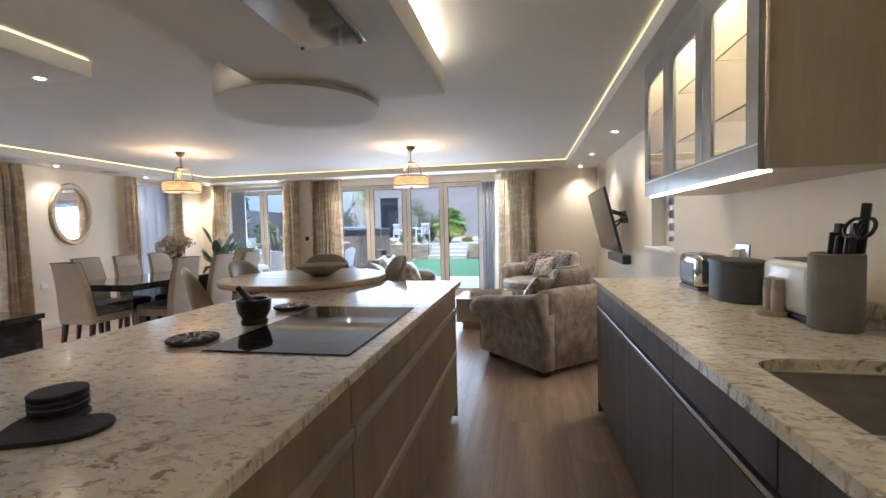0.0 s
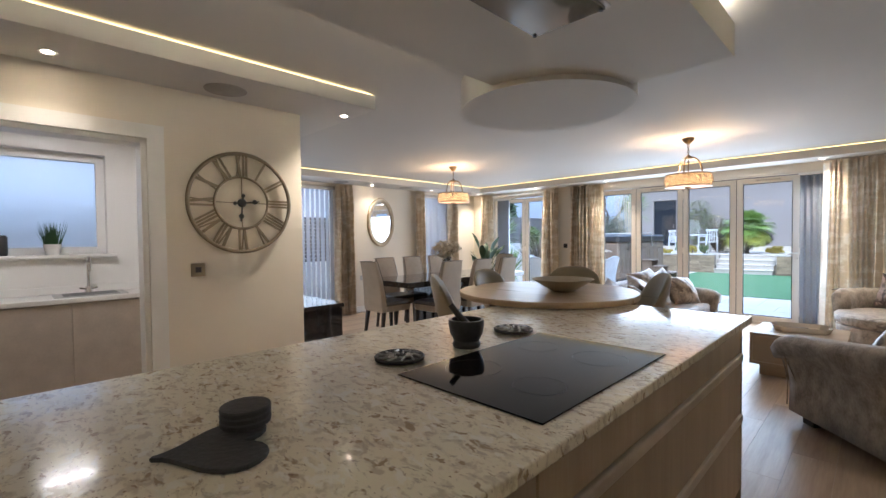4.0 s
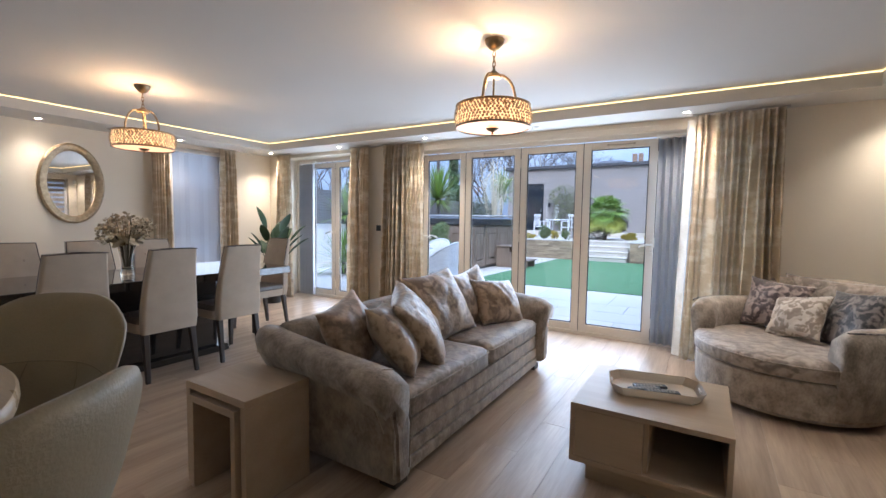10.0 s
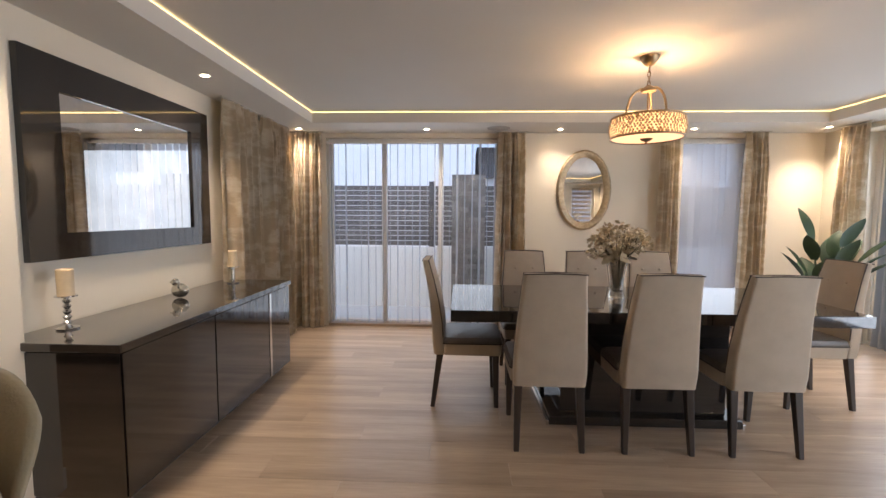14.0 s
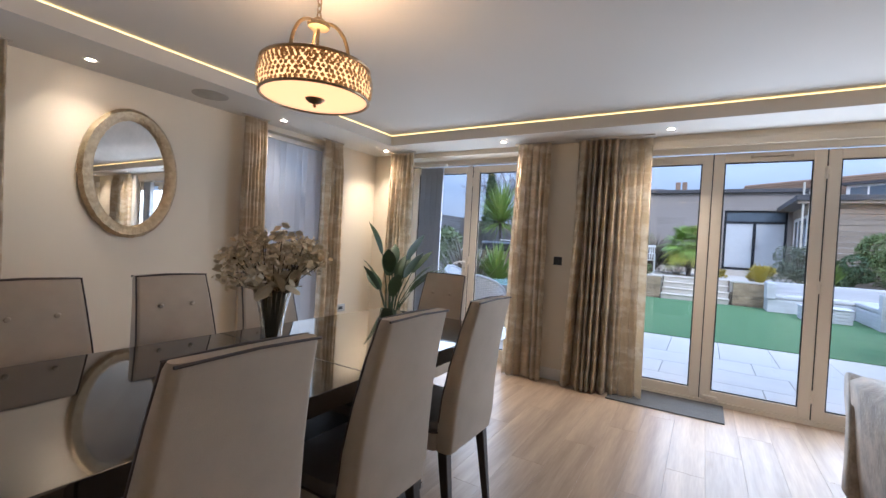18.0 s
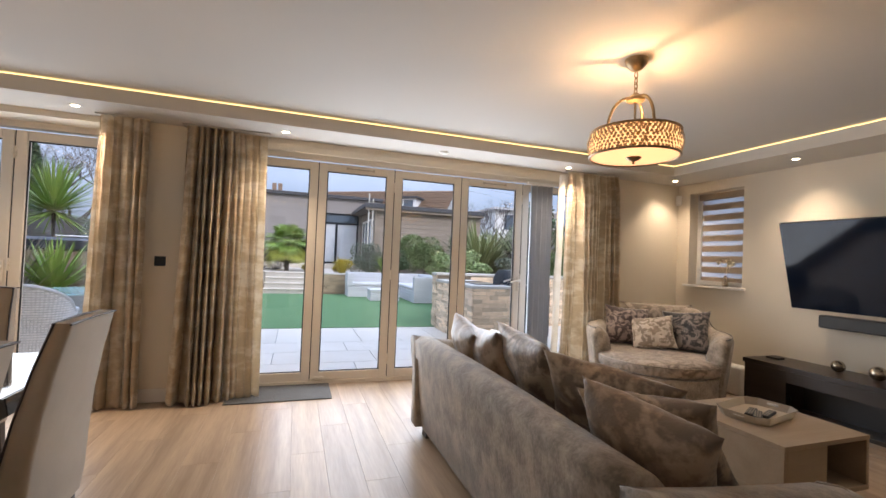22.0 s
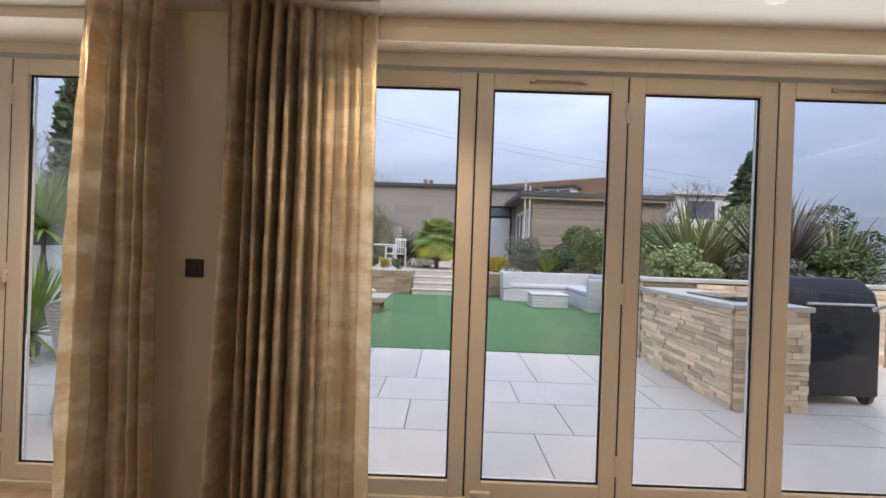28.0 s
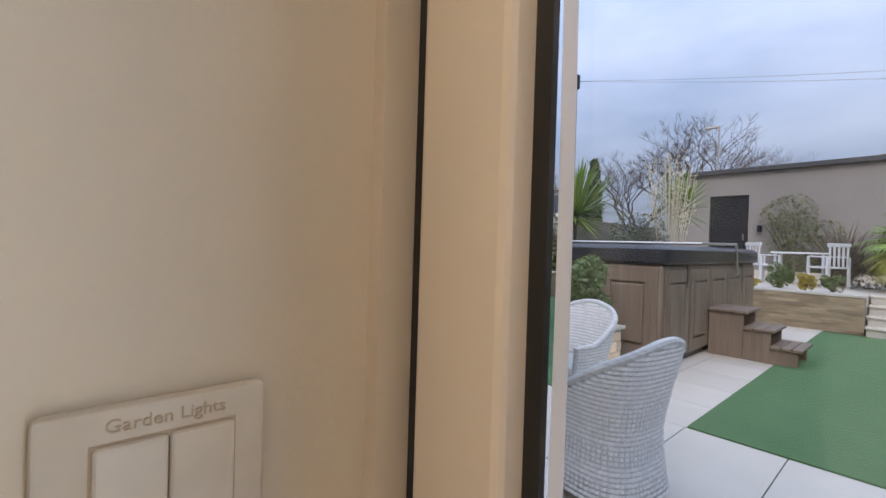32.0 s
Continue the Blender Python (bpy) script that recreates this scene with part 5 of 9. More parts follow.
M_green = material("green_blade", (0.05, 0.12, 0.03), (0.09, 0.18, 0.05), rough=0.6, fine=60, bump=0.05)
gb = bmesh.new()
rng = random.Random(11)
for k in range(170):
    a, r = rng.uniform(0, 6.28), rng.uniform(0, 0.05)
    x, y = r * math.cos(a), r * math.sin(a)
    h, w = rng.uniform(0.12, 0.22), 0.005
    ex, ey = x * 2.2 + rng.uniform(-0.01, 0.01), y * 2.2 + rng.uniform(-0.01, 0.01)
    v = [gb.verts.new(c) for c in ((x - w, y, 0.075), (x + w, y + w, 0.075), (ex, ey, 0.075 + h))]
    gb.faces.new(v)
part("blades", gb, M_green, gp)
sp = tagged(finish("speaker_cylinder", lathe([(0.0, 0.0), (0.04, 0.0), (0.045, 0.02), (0.045, 0.15), (0.035, 0.165), (0.0, 0.165)], 24), M_black, smooth=True), "small black cylindrical speaker on the sill", "speaker")
sp.location = (-5.07, 0.27, 1.22)
wm = tagged(empty("washing_machine", pose(-4.82, 1.42, 0)), "white washing machine with a dark round door", "washing machine")
part("body", block(-0.2, -0.2, 0.0, 0.24, 0.2, 0.85, 0.01), M_trim, wm)
dm = lathe([(0.0, 0.0), (0.15, 0.0), (0.16, 0.01), (0.15, 0.03), (0.0, 0.03)], 36)
dm.transform(pose(0.24, 0, 0.45, 0, 90, 0))
part("door", dm, M_black, wm, smooth=True)
td = tagged(empty("tumble_dryer", pose(-4.82, 1.42, 0.852)), "white tumble dryer stacked on the washing machine", "tumble dryer")
part("body", block(-0.2, -0.2, 0.0, 0.24, 0.2, 0.85, 0.01), M_trim, td)
part("door", block(0.241, -0.15, 0.2, 0.25, 0.15, 0.6, 0.004), M_chrome, td)
# lamp and glowing panel above the doorway's view, added to light the utility room
ul = bpy.data.lights.new("unseen_utility_light", "AREA")
ul.energy, ul.size, ul.color = 3.5, 0.3, (1.0, 0.87, 0.75)
ulo = new("unseen_utility_light", ul)
ulo.location = (-4.2, 0.6, ZS - 0.02)
uf = tagged(empty("utility_downlight", pose(-4.2, 0.6, ZS)), "flat ceiling light added out of view to light the utility room", "ceiling light")
part("panel", cyl(0, 0, -0.012, 0, 0.17, seg=32), glow_material("flat_light_panel", (1.0, 0.87, 0.75), 9.0), uf)

# ---- pendant lights ----
M_amber = glow_material("lit_shade_diffuser", (1.0, 0.63, 0.36), 0.5)
an, al = M_amber.node_tree.nodes, M_amber.node_tree.links
a_out = [n for n in an if n.type == "OUTPUT_MATERIAL"][0]
a_glow = a_out.inputs["Surface"].links[0].from_socket
a_clear, a_mix = an.new("ShaderNodeBsdfTransparent"), an.new("ShaderNodeMixShader")
a_clear.inputs["Color"].default_value = (1.0, 0.93, 0.82, 1)
a_mix.inputs[0].default_value = 0.25
al.new(a_glow, a_mix.inputs[1])
al.new(a_clear.outputs[0], a_mix.inputs[2])
al.new(a_mix.outputs[0], a_out.inputs["Surface"])
M_lit = glow_material("glowing_inner_shade", (1.0, 0.64, 0.28), 1.05)
M_mosaic = material("gold_mosaic_tile", (0.66, 0.49, 0.26), (0.42, 0.30, 0.15), rough=0.28, metal=0.75, scale=60, fine=200, bump=0.05)
M_pend = material("antique_silver_gold", (0.36, 0.26, 0.15), (0.26, 0.18, 0.10), rough=0.35, metal=0.9, fine=120, bump=0.05)


def pendant(x, y):
    top = empty("pendant_light", pose(x, y, 0))
    part("ceiling_rose", lathe([(0.012, 2.335), (0.03, 2.345), (0.055, 2.375), (0.062, 2.40), (0.062, 2.418), (0.0, 2.419)], 32), M_pend, top, smooth=True)
    for k in range(4):
        z = 2.225 + k * 0.03
        part("chain_link", tube([(0.010 * math.cos(a) if k % 2 else 0.0, 0.0 if k % 2 else 0.010 * math.cos(a), z + 0.02 * math.sin(a)) for a in [2 * math.pi * j / 12 for j in range(13)]], 0.003, 6), M_pend, top, smooth=True)
    part("ring_collar", lathe([(0.02, 2.165), (0.045, 2.17), (0.05, 2.185), (0.03, 2.2), (0.012, 2.215), (0.0, 2.215)], 28), M_pend, top, smooth=True)
    for k in range(3):
        a = 2 * math.pi * k / 3 + 0.5
        c, s = math.cos(a), math.sin(a)
        pts = []
        for j in range(11):
            t = j / 10
            r = 0.035 + 0.105 * math.sin(t * math.pi / 2) ** 0.8
            pts.append((r * c, r * s, 2.19 - 0.185 * t ** 1.6))
        part("arm", tube(pts, 0.008, 8), M_pend, top, smooth=True)
    part("stem", cyl(0, 0, 1.99, 2.17, 0.006, seg=12), M_pend, top)
    # drum shade: a warm inner sleeve and a pierced metal outer skin
    part("inner_sleeve", lathe([(0.220, 1.872), (0.236, 1.93), (0.220, 1.992)], 48), M_lit, top, "warm lit inner sleeve", smooth=True)
    skin = bmesh.new()
    rows, cols = 8, 66
    r3 = random.Random(17)
    for j in range(rows):
        for i in range(cols):
            a = 2 * math.pi * (i + 0.5 * (j % 2) + r3.uniform(-0.16, 0.16)) / cols
            zc = 1.8775 + j * 0.0158 + r3.uniform(-0.002, 0.002)
            r = 0.226 + 0.018 * math.sin(math.pi * (zc - 1.868) / 0.128)
            half, turn = r3.uniform(0.0082, 0.0104), r3.uniform(0, 1.57)
            v = []
            for q in range(4):
                du, dz = half * 1.2 * math.cos(turn + q * math.pi / 2), half * 1.2 * math.sin(turn + q * math.pi / 2)
                aa = a + du / r
                v.append(skin.verts.new((r * math.cos(aa), r * math.sin(aa), zc + dz)))
            skin.faces.new(v)
    bmesh.ops.solidify(skin, geom=skin.faces[:], thickness=0.0025)
    part("mosaic_skin", skin, M_mosaic, top, "skin of small gold tiles")
    for z, r in ((1.866, 0.228), (1.996, 0.228)):
        part("rim", tube([(r * math.cos(2 * math.pi * k / 48), r * math.sin(2 * math.pi * k / 48), z) for k in range(49)], 0.007, 8), M_pend, top, smooth=True)
    part("diffuser", lathe([(0.0, 1.868), (0.12, 1.865), (0.222, 1.866), (0.222, 1.872), (0.0, 1.874)], 48), M_amber, top, "frosted glass diffuser, lit", smooth=True)
    part("finial", lathe([(0.0, 1.825), (0.008, 1.83), (0.006, 1.84), (0.03, 1.85), (0.042, 1.862), (0.0, 1.864)], 24), M_pend, top, smooth=True)
    return tagged(top, "drum pendant with a gold mosaic shade, lit", "pendant light", "pendant lights")


for x, y in PENDANTS:
    pendant(x, y)

# ---- dining table ----
dt = tagged(empty("dining_table"), "long black high gloss dining table", "dining table")
part("tabletop", block(-5.17, 3.785, 0.705, -4.20, 6.23, 0.775, 0.004), M_black_gloss, dt)
part("pedestal", block(-4.95, 4.50, 0.06, -4.42, 5.55, 0.704, 0.006), M_black_gloss, dt)
part("pedestal_foot", block(-5.0, 4.42, 0.0, -4.37, 5.63, 0.058, 0.004), M_black_gloss, dt)
for y in (4.40, 5.632):
    part("chrome_strip", block(-5.0, y, 0.0, -4.37, y + 0.018, 0.03, 0.002), M_chrome, dt)
part("extension_joint", block(-5.171, 5.005, 0.7752, -4.199, 5.009, 0.7757), M_granite, dt)

M_linen = material("oatmeal_linen", (0.475, 0.40, 0.31), (0.41, 0.34, 0.26), rough=0.85, scale=9, fine=420, bump=0.15, sheen=0.15)
M_linen_dark = material("grey_brown_seat_leather", (0.13, 0.11, 0.095), (0.10, 0.085, 0.072), rough=0.4, scale=6, fine=200, bump=0.1)
M_leg = material("wenge_leg", (0.035, 0.025, 0.02), (0.05, 0.036, 0.028), rough=0.4, stretch=(8, 8, 0.8), bump=0.05)
M_pipe_d = material("brown_piping", (0.05, 0.035, 0.03), rough=0.5)


def loft(rings, cap=True):
    bm = bmesh.new()
    vs = [[bm.verts.new(p) for p in r] for r in rings]
    n = len(vs[0])
    for a, b in zip(vs, vs[1:]):
        for k in range(n):
            bm.faces.new((a[k], a[(k + 1) % n], b[(k + 1) % n], b[k]))
    if cap:
        bm.faces.new(vs[0][::-1])
        bm.faces.new(vs[-1])
    return bm


def rounded_rect(w, d, r, cx, cy, z, n=4):
    pts = []
    for sx, sy, a0 in ((1, 1, 0), (-1, 1, 90), (-1, -1, 180), (1, -1, 270)):
        for k in range(n + 1):
            a = radians(a0 + 90 * k / n)
            pts.append((cx + sx * (w / 2 - r) + r * math.cos(a), cy + sy * (d / 2 - r) + r * math.sin(a), z))
    return pts


def dining_chair():
    """A tall upholstered chair at the origin that faces +y."""
    top = empty("dining_chair")
    rings = []
    for z, w, y, d in ((0.375, 0.405, -0.20, 0.075), (0.46, 0.415, -0.205, 0.085), (0.60, 0.405, -0.215, 0.08), (0.75, 0.385, -0.235, 0.07), (0.90, 0.362, -0.265, 0.06), (1.015, 0.345, -0.295, 0.052), (1.03, 0.335, -0.298, 0.040)):
        rings.append(rounded_rect(w, d, min(0.022, d * 0.45), 0, y, z))
    part("backrest", loft(rings), M_linen, top, smooth=True)
    for s in (-1, 1):
        pts = []
        for z, w, y, d in ((0.50, 0.412, -0.208, 0.08), (0.60, 0.405, -0.215, 0.08), (0.75, 0.385, -0.235, 0.07), (0.90, 0.362, -0.265, 0.06), (1.028, 0.343, -0.298, 0.05)):
            pts.append((s * (w / 2 - 0.004), y + d / 2 - 0.006, z))
        part("piping", tube(pts, 0.0036, 6), M_pipe_d, top, "dark piping")
    part("piping", tube([(-0.17, -0.277, 1.028), (0, -0.275, 1.033), (0.17, -0.277, 1.028)], 0.0036, 6), M_pipe_d, top, "dark piping")
    part("piping", tube([(-0.17, -0.322, 1.026), (0, -0.323, 1.031), (0.17, -0.322, 1.026)], 0.0036, 6), M_pipe_d, top, "dark piping")
    for s in (-0.075, 0.075):
        b = lathe([(0.0, 0.006), (0.008, 0.005), (0.012, 0.0), (0.0, -0.002)], 12)
        b.transform(pose(s, -0.226, 0.885, -90 - 10, 0, 0))
        part("button", b, M_linen, top)
    part("seat_rail", loft([rounded_rect(0.425, 0.40, 0.03, 0, 0.03, 0.375), rounded_rect(0.435, 0.41, 0.03, 0, 0.03, 0.455)]), M_linen, top, smooth=True)
    part("seat", loft([rounded_rect(0.43, 0.41, 0.03, 0, 0.03, 0.456), rounded_rect(0.435, 0.415, 0.03, 0, 0.03, 0.475), rounded_rect(0.415, 0.395, 0.04, 0, 0.03, 0.498), rounded_rect(0.33, 0.31, 0.04, 0, 0.03, 0.506)]), M_linen_dark, top, "grey brown leather seat pad", smooth=True)
    part("seat_piping", tube([(x, y, 0.458) for x, y, _ in rounded_rect(0.44, 0.418, 0.03, 0, 0.03, 0)] + [(rounded_rect(0.44, 0.418, 0.03, 0, 0.03, 0)[0][0], rounded_rect(0.44, 0.418, 0.03, 0, 0.03, 0)[0][1], 0.458)], 0.004, 6), M_pipe_d, top, "dark piping")
    for x, y, ex, ey in ((-0.18, 0.19, -0.18, 0.20), (0.18, 0.19, 0.18, 0.20), (-0.175, -0.195, -0.185, -0.245), (0.175, -0.195, 0.185, -0.245)):
        part("leg", loft([rounded_rect(0.03, 0.03, 0.004, ex, ey, 0.0, 1), rounded_rect(0.046, 0.046, 0.004, x, y, 0.374, 1)]), M_leg, top)
    return tagged(top, "tall oatmeal linen dining chair with dark piping and legs", "dining chair", "chairs round the dining table")


first = dining_chair()
first.matrix_basis = pose(-4.30, 4.355, 0, 0, 0, 90)
for x, y, a in ((-4.30, 4.965, 90), (-4.30, 5.56, 90), (-5.22, 4.40, -90), (-5.22, 4.945, -90), (-5.22, 5.49, -90), (-4.79, 3.90, 0), (-4.88, 6.34, 180)):
    copy_thing(first, pose(x, y, 0, 0, 0, a))

# vase of dried flowers
vase = tagged(empty("flower_vase", pose(-4.69, 4.93, 0.775)), "tall glass vase of dried cream flowers on the table", "vase")
part("vase", lathe([(0.0, 0.0), (0.050, 0.0), (0.054, 0.01), (0.045, 0.05), (0.042, 0.10), (0.055, 0.19), (0.078, 0.285), (0.074, 0.285), (0.050, 0.19), (0.037, 0.10), (0.040, 0.055), (0.0, 0.04)], 12), glass_material("smoked_glass", (0.75, 0.72, 0.66)), vase, "smoked glass vase", smooth=True)
M_stem = material("dried_stem", (0.10, 0.085, 0.05), rough=0.8)
M_petal = material("dried_cream_petal", (0.74, 0.66, 0.50), (0.60, 0.49, 0.32), rough=0.85, scale=20, fine=120, bump=0.2)
M_petal2 = material("dusty_green_petal", (0.62, 0.53, 0.37), (0.46, 0.37, 0.24), rough=0.85, scale=20, fine=120, bump=0.2)
rng = random.Random(21)
stems, petals, petals2 = bmesh.new(), bmesh.new(), bmesh.new()


def leaf_quad(bm, c, size, rng2, tall=1.5):
    m = Matrix.Translation(c) @ Euler((rng2.uniform(-1.3, 1.3), rng2.uniform(-1.3, 1.3), rng2.uniform(0, 6.28))).to_matrix().to_4x4()
    w, h = size * 0.5, size * 0.5 * tall
    pts = [(-w * 0.3, -h, 0), (w * 0.3, -h, 0), (w, 0, size * 0.12), (w * 0.4, h, 0), (-w * 0.4, h, 0), (-w, 0, size * 0.12)]
    bm.faces.new([bm.verts.new(m @ Vector(p)) for p in pts])


for k in range(46):
    a, s = rng.uniform(0, 6.28), rng.uniform(0.25, 1.0) ** 0.6
    tip = Vector((0.185 * s * math.cos(a), 0.185 * s * math.sin(a), 0.49 - 0.16 * s * s + rng.uniform(-0.04, 0.05)))
    tube([(0.02 * math.cos(a), 0.02 * math.sin(a), 0.07), (0.05 * math.cos(a), 0.05 * math.sin(a), 0.27), tuple(tip)], 0.0022, 5, stems)
    for q in range(22):
        c = tip + Vector((rng.gauss(0, 0.024), rng.gauss(0, 0.024), rng.gauss(0, 0.020)))
        leaf_quad(petals if k % 3 else petals2, c, rng.uniform(0.014, 0.030), rng, 1.2)
for k in range(60):
    a, r = rng.uniform(0, 6.28), rng.uniform(0.03, 0.13)
    leaf_quad(petals2, Vector((r * math.cos(a), r * math.sin(a), rng.uniform(0.26, 0.34))), 0.05, rng, 1.6)
part("stems", stems, M_stem, vase)
part("petals", petals, M_petal, vase, "dried cream petals")
part("foliage", petals2, M_petal2, vase, "dusty green dried leaves")

# ---- sideboard with its ornaments, framed mirror ----
sb_ = tagged(empty("sideboard"), "long black high gloss sideboard on the dining wall", "sideboard")
part("body", block(-5.27, 1.80, 0.06, -3.44, 2.355, 0.735, 0.003), M_black_gloss, sb_)
part("top", block(-5.29, 1.80, 0.736, -3.42, 2.385, 0.773, 0.003), M_black_gloss, sb_)
part("plinth", block(-5.20, 1.84, 0.0, -3.50, 2.30, 0.06), M_plinth, sb_)
for a, b in ((-5.265, -4.92), (-4.87, -4.16), (-4.15, -3.445)):
    part("door", block(a, 2.357, 0.07, b, 2.375, 0.728, 0.002), M_black_gloss, sb_)
part("chrome_trim", block(-4.912, 2.357, 0.07, -4.878, 2.38, 0.728, 0.003), M_chrome, sb_, "vertical chrome trim")
part("side_cap", block(-3.438, 1.82, 0.07, -3.434, 2.37, 0.728, 0.001), M_black_gloss, sb_)

fm = tagged(empty("framed_mirror"), "large mirror in a wide black gloss frame", "mirror")
part("frame", wall_mesh("y", YD + 0.002, YD + 0.035, -5.085, -3.61, 1.10, 2.115, [(-4.875, -3.81, 1.235, 1.945)]), M_black_gloss, fm)
M_mirror = material("silvered_mirror", (0.88, 0.88, 0.87), rough=0.01, metal=1.0, bump=0.0, rough_var=0.0)
part("mirror_plate", block(-4.877, YD + 0.002, 1.233, -3.808, YD + 0.02, 1.947), M_mirror, fm)

om = tagged(empty("oval_mirror", pose(XL + 0.004, 5.25, 1.635)), "oval mirror in a hammered silver frame", "mirror")
ell = lambda a, ry, rz, x: (x, ry * math.sin(a), rz * math.cos(a))
prof = [(0.312, 0.458, 0.0), (0.312, 0.458, 0.02), (0.290, 0.436, 0.040), (0.252, 0.398, 0.036), (0.226, 0.372, 0.018), (0.224, 0.370, 0.004)]
bm = bmesh.new()
rings = [[bm.verts.new(ell(2 * math.pi * k / 72, ry * (1 + 0.004 * math.sin(k * 3.1)), rz * (1 + 0.004 * math.cos(k * 2.3)), x)) for k in range(72)] for ry, rz, x in prof]
for a, b in zip(rings, rings[1:]):
    for k in range(72):
        bm.faces.new((a[k], a[(k + 1) % 72], b[(k + 1) % 72], b[k]))
part("frame", bm, material("hammered_silver", (0.55, 0.44, 0.29), (0.36, 0.28, 0.18), rough=0.30, metal=0.85, scale=26, fine=60, bump=0.9), om, smooth=True)
bm = bmesh.new()
bm.faces.new([bm.verts.new(ell(2 * math.pi * k / 72, 0.227, 0.373, 0.012)) for k in range(72)])
part("mirror_plate", bm, M_mirror, om)

M_wax = material("cream_wax", (0.62, 0.50, 0.33), rough=0.6, bump=0.05)
for x, y, h in ((-3.66, 1.93, 0.16), (-5.10, 1.98, 0.13)):
    c = tagged(empty("candlestick", pose(x, y, 0.773)), "silver twisted candlestick with a cream pillar candle", "candlestick", "candlesticks on the sideboard")
    pr = [(0.0, 0.0), (0.045, 0.0), (0.047, 0.008), (0.02, 0.016)]
    for k in range(5):
        z = 0.022 + k * (h - 0.03) / 5
        pr += [(0.010, z), (0.019, z + (h - 0.03) / 10), (0.010, z + (h - 0.03) / 5 - 0.002)]
    pr += [(0.014, h - 0.006), (0.046, h), (0.046, h + 0.006), (0.0, h + 0.006)]
    part("stick", lathe(pr, 24), M_chrome, c, smooth=True)
    part("candle", lathe([(0.0, h + 0.006), (0.034, h + 0.006), (0.035, h + 0.13), (0.03, h + 0.135), (0.0, h + 0.128)], 24), M_wax, c, "cream pillar candle", smooth=True)
bird = bmesh.new()
bmesh.ops.create_uvsphere(bird, u_segments=20, v_segments=14, radius=0.05, matrix=Matrix.Translation((0, 0, 0.05)) @ Matrix.Diagonal((0.75, 1.15, 0.95, 1)))
bmesh.ops.create_uvsphere(bird, u_segments=16, v_segments=10, radius=0.026, matrix=Matrix.Translation((0, -0.03, 0.105)))
bmesh.ops.create_cone(bird, cap_ends=True, segments=10, radius1=0.009, radius2=0.001, depth=0.03, matrix=pose(0, -0.062, 0.105, 90, 0, 0))
bo = tagged(finish("silver_ornament", bird, material("silver_glaze", (0.70, 0.66, 0.58), rough=0.12, metal=0.9, bump=0.02), smooth="all"), "small silver bird ornament on the sideboard", "ornament")
bo.location = (-4.46, 1.96, 0.773)

# ---- corner plant ----
plant = tagged(empty("potted_plant", pose(-6.0, 7.38, 0)), "tall broad leaved plant in a black pot", "pot plant")
part("pot", lathe([(0.0, 0.0), (0.11, 0.0), (0.15, 0.30), (0.155, 0.33), (0.145, 0.33), (0.135, 0.29), (0.0, 0.28)], 32), M_black, plant, smooth=True)
part("soil", cyl(0, 0, 0.28, 0.295, 0.134, seg=24), M_soil, plant)
M_leafd = material("dark_glossy_leaf", (0.014, 0.035, 0.015), (0.026, 0.058, 0.02), rough=0.5, scale=10, fine=80, bump=0.15, spec=0.3)
rng = random.Random(33)
for k in range(16):
    a = 2 * math.pi * k / 11 + rng.uniform(-0.2, 0.2)
    reach, h = rng.uniform(0.10, 0.34), rng.uniform(0.66, 1.16)
    c, s = math.cos(a), math.sin(a)
    if 7.38 + reach * s > 7.75:
        reach *= 0.5
    base = Vector((0.03 * c, 0.03 * s, 0.29))
    mid = Vector((reach * 0.35 * c, reach * 0.35 * s, 0.29 + (h - 0.29) * 0.6))
    tipb = Vector((reach * 0.75 * c, reach * 0.75 * s, h))
    lf = tube([base, mid, tipb], 0.008, 6, taper=0.6)
    n = 8
    length, wide = rng.uniform(0.32, 0.42), rng.uniform(0.062, 0.085)
    d = (tipb - mid).normalized()
    side = d.cross(Vector((c, s, 0.2))).normalized()
    prev = None
    p = tipb.copy()
    for j in range(n + 1):
        t = j / n
        w = wide * math.sin(math.pi * min(1.0, 0.08 + t * 0.92)) ** 0.75
        up = side.cross(d).normalized()
        row = [lf.verts.new(p - side * w + up * 0.25 * w), lf.verts.new(p), lf.verts.new(p + side * w + up * 0.25 * w)]
        if prev:
            for q in range(2):
                lf.faces.new((prev[q], prev[q + 1], row[q + 1], row[q]))
        prev = row
        p = p + d * (length / n)
        d = (d + Vector((c * 0.07, s * 0.07, -0.05 - 0.05 * t))).normalized()
    part("leaf", lf, M_leafd, plant, smooth=True)

# ---- living area ----
def velvet(name, c1, c2, scale=7.0, contrast=0.19):
    return material(name, c1, c2, rough=0.66, scale=scale, fine=70, bump=0.3, sheen=0.35, detail=6, contrast=contrast, rough_var=0.35, stretch=(1, 1, 0.75))


def floral(name, c1, c2, scale=9.0, soft=0.04, rough=0.42, swirl=1.6):
    """Cloth with large curling petals in two tones, the pale one with a silky lustre."""
    m = material(name, c1, c2, rough=rough, scale=scale, fine=46, bump=0.25, sheen=0.3, detail=1.5, contrast=soft, rough_var=0.3)
    n = m.node_tree.nodes
    for t in [t for t in n if t.type == "TEX_NOISE" and abs(t.inputs["Scale"].default_value - scale) < 1e-4]:
        t.inputs["Distortion"].default_value = swirl
    return m


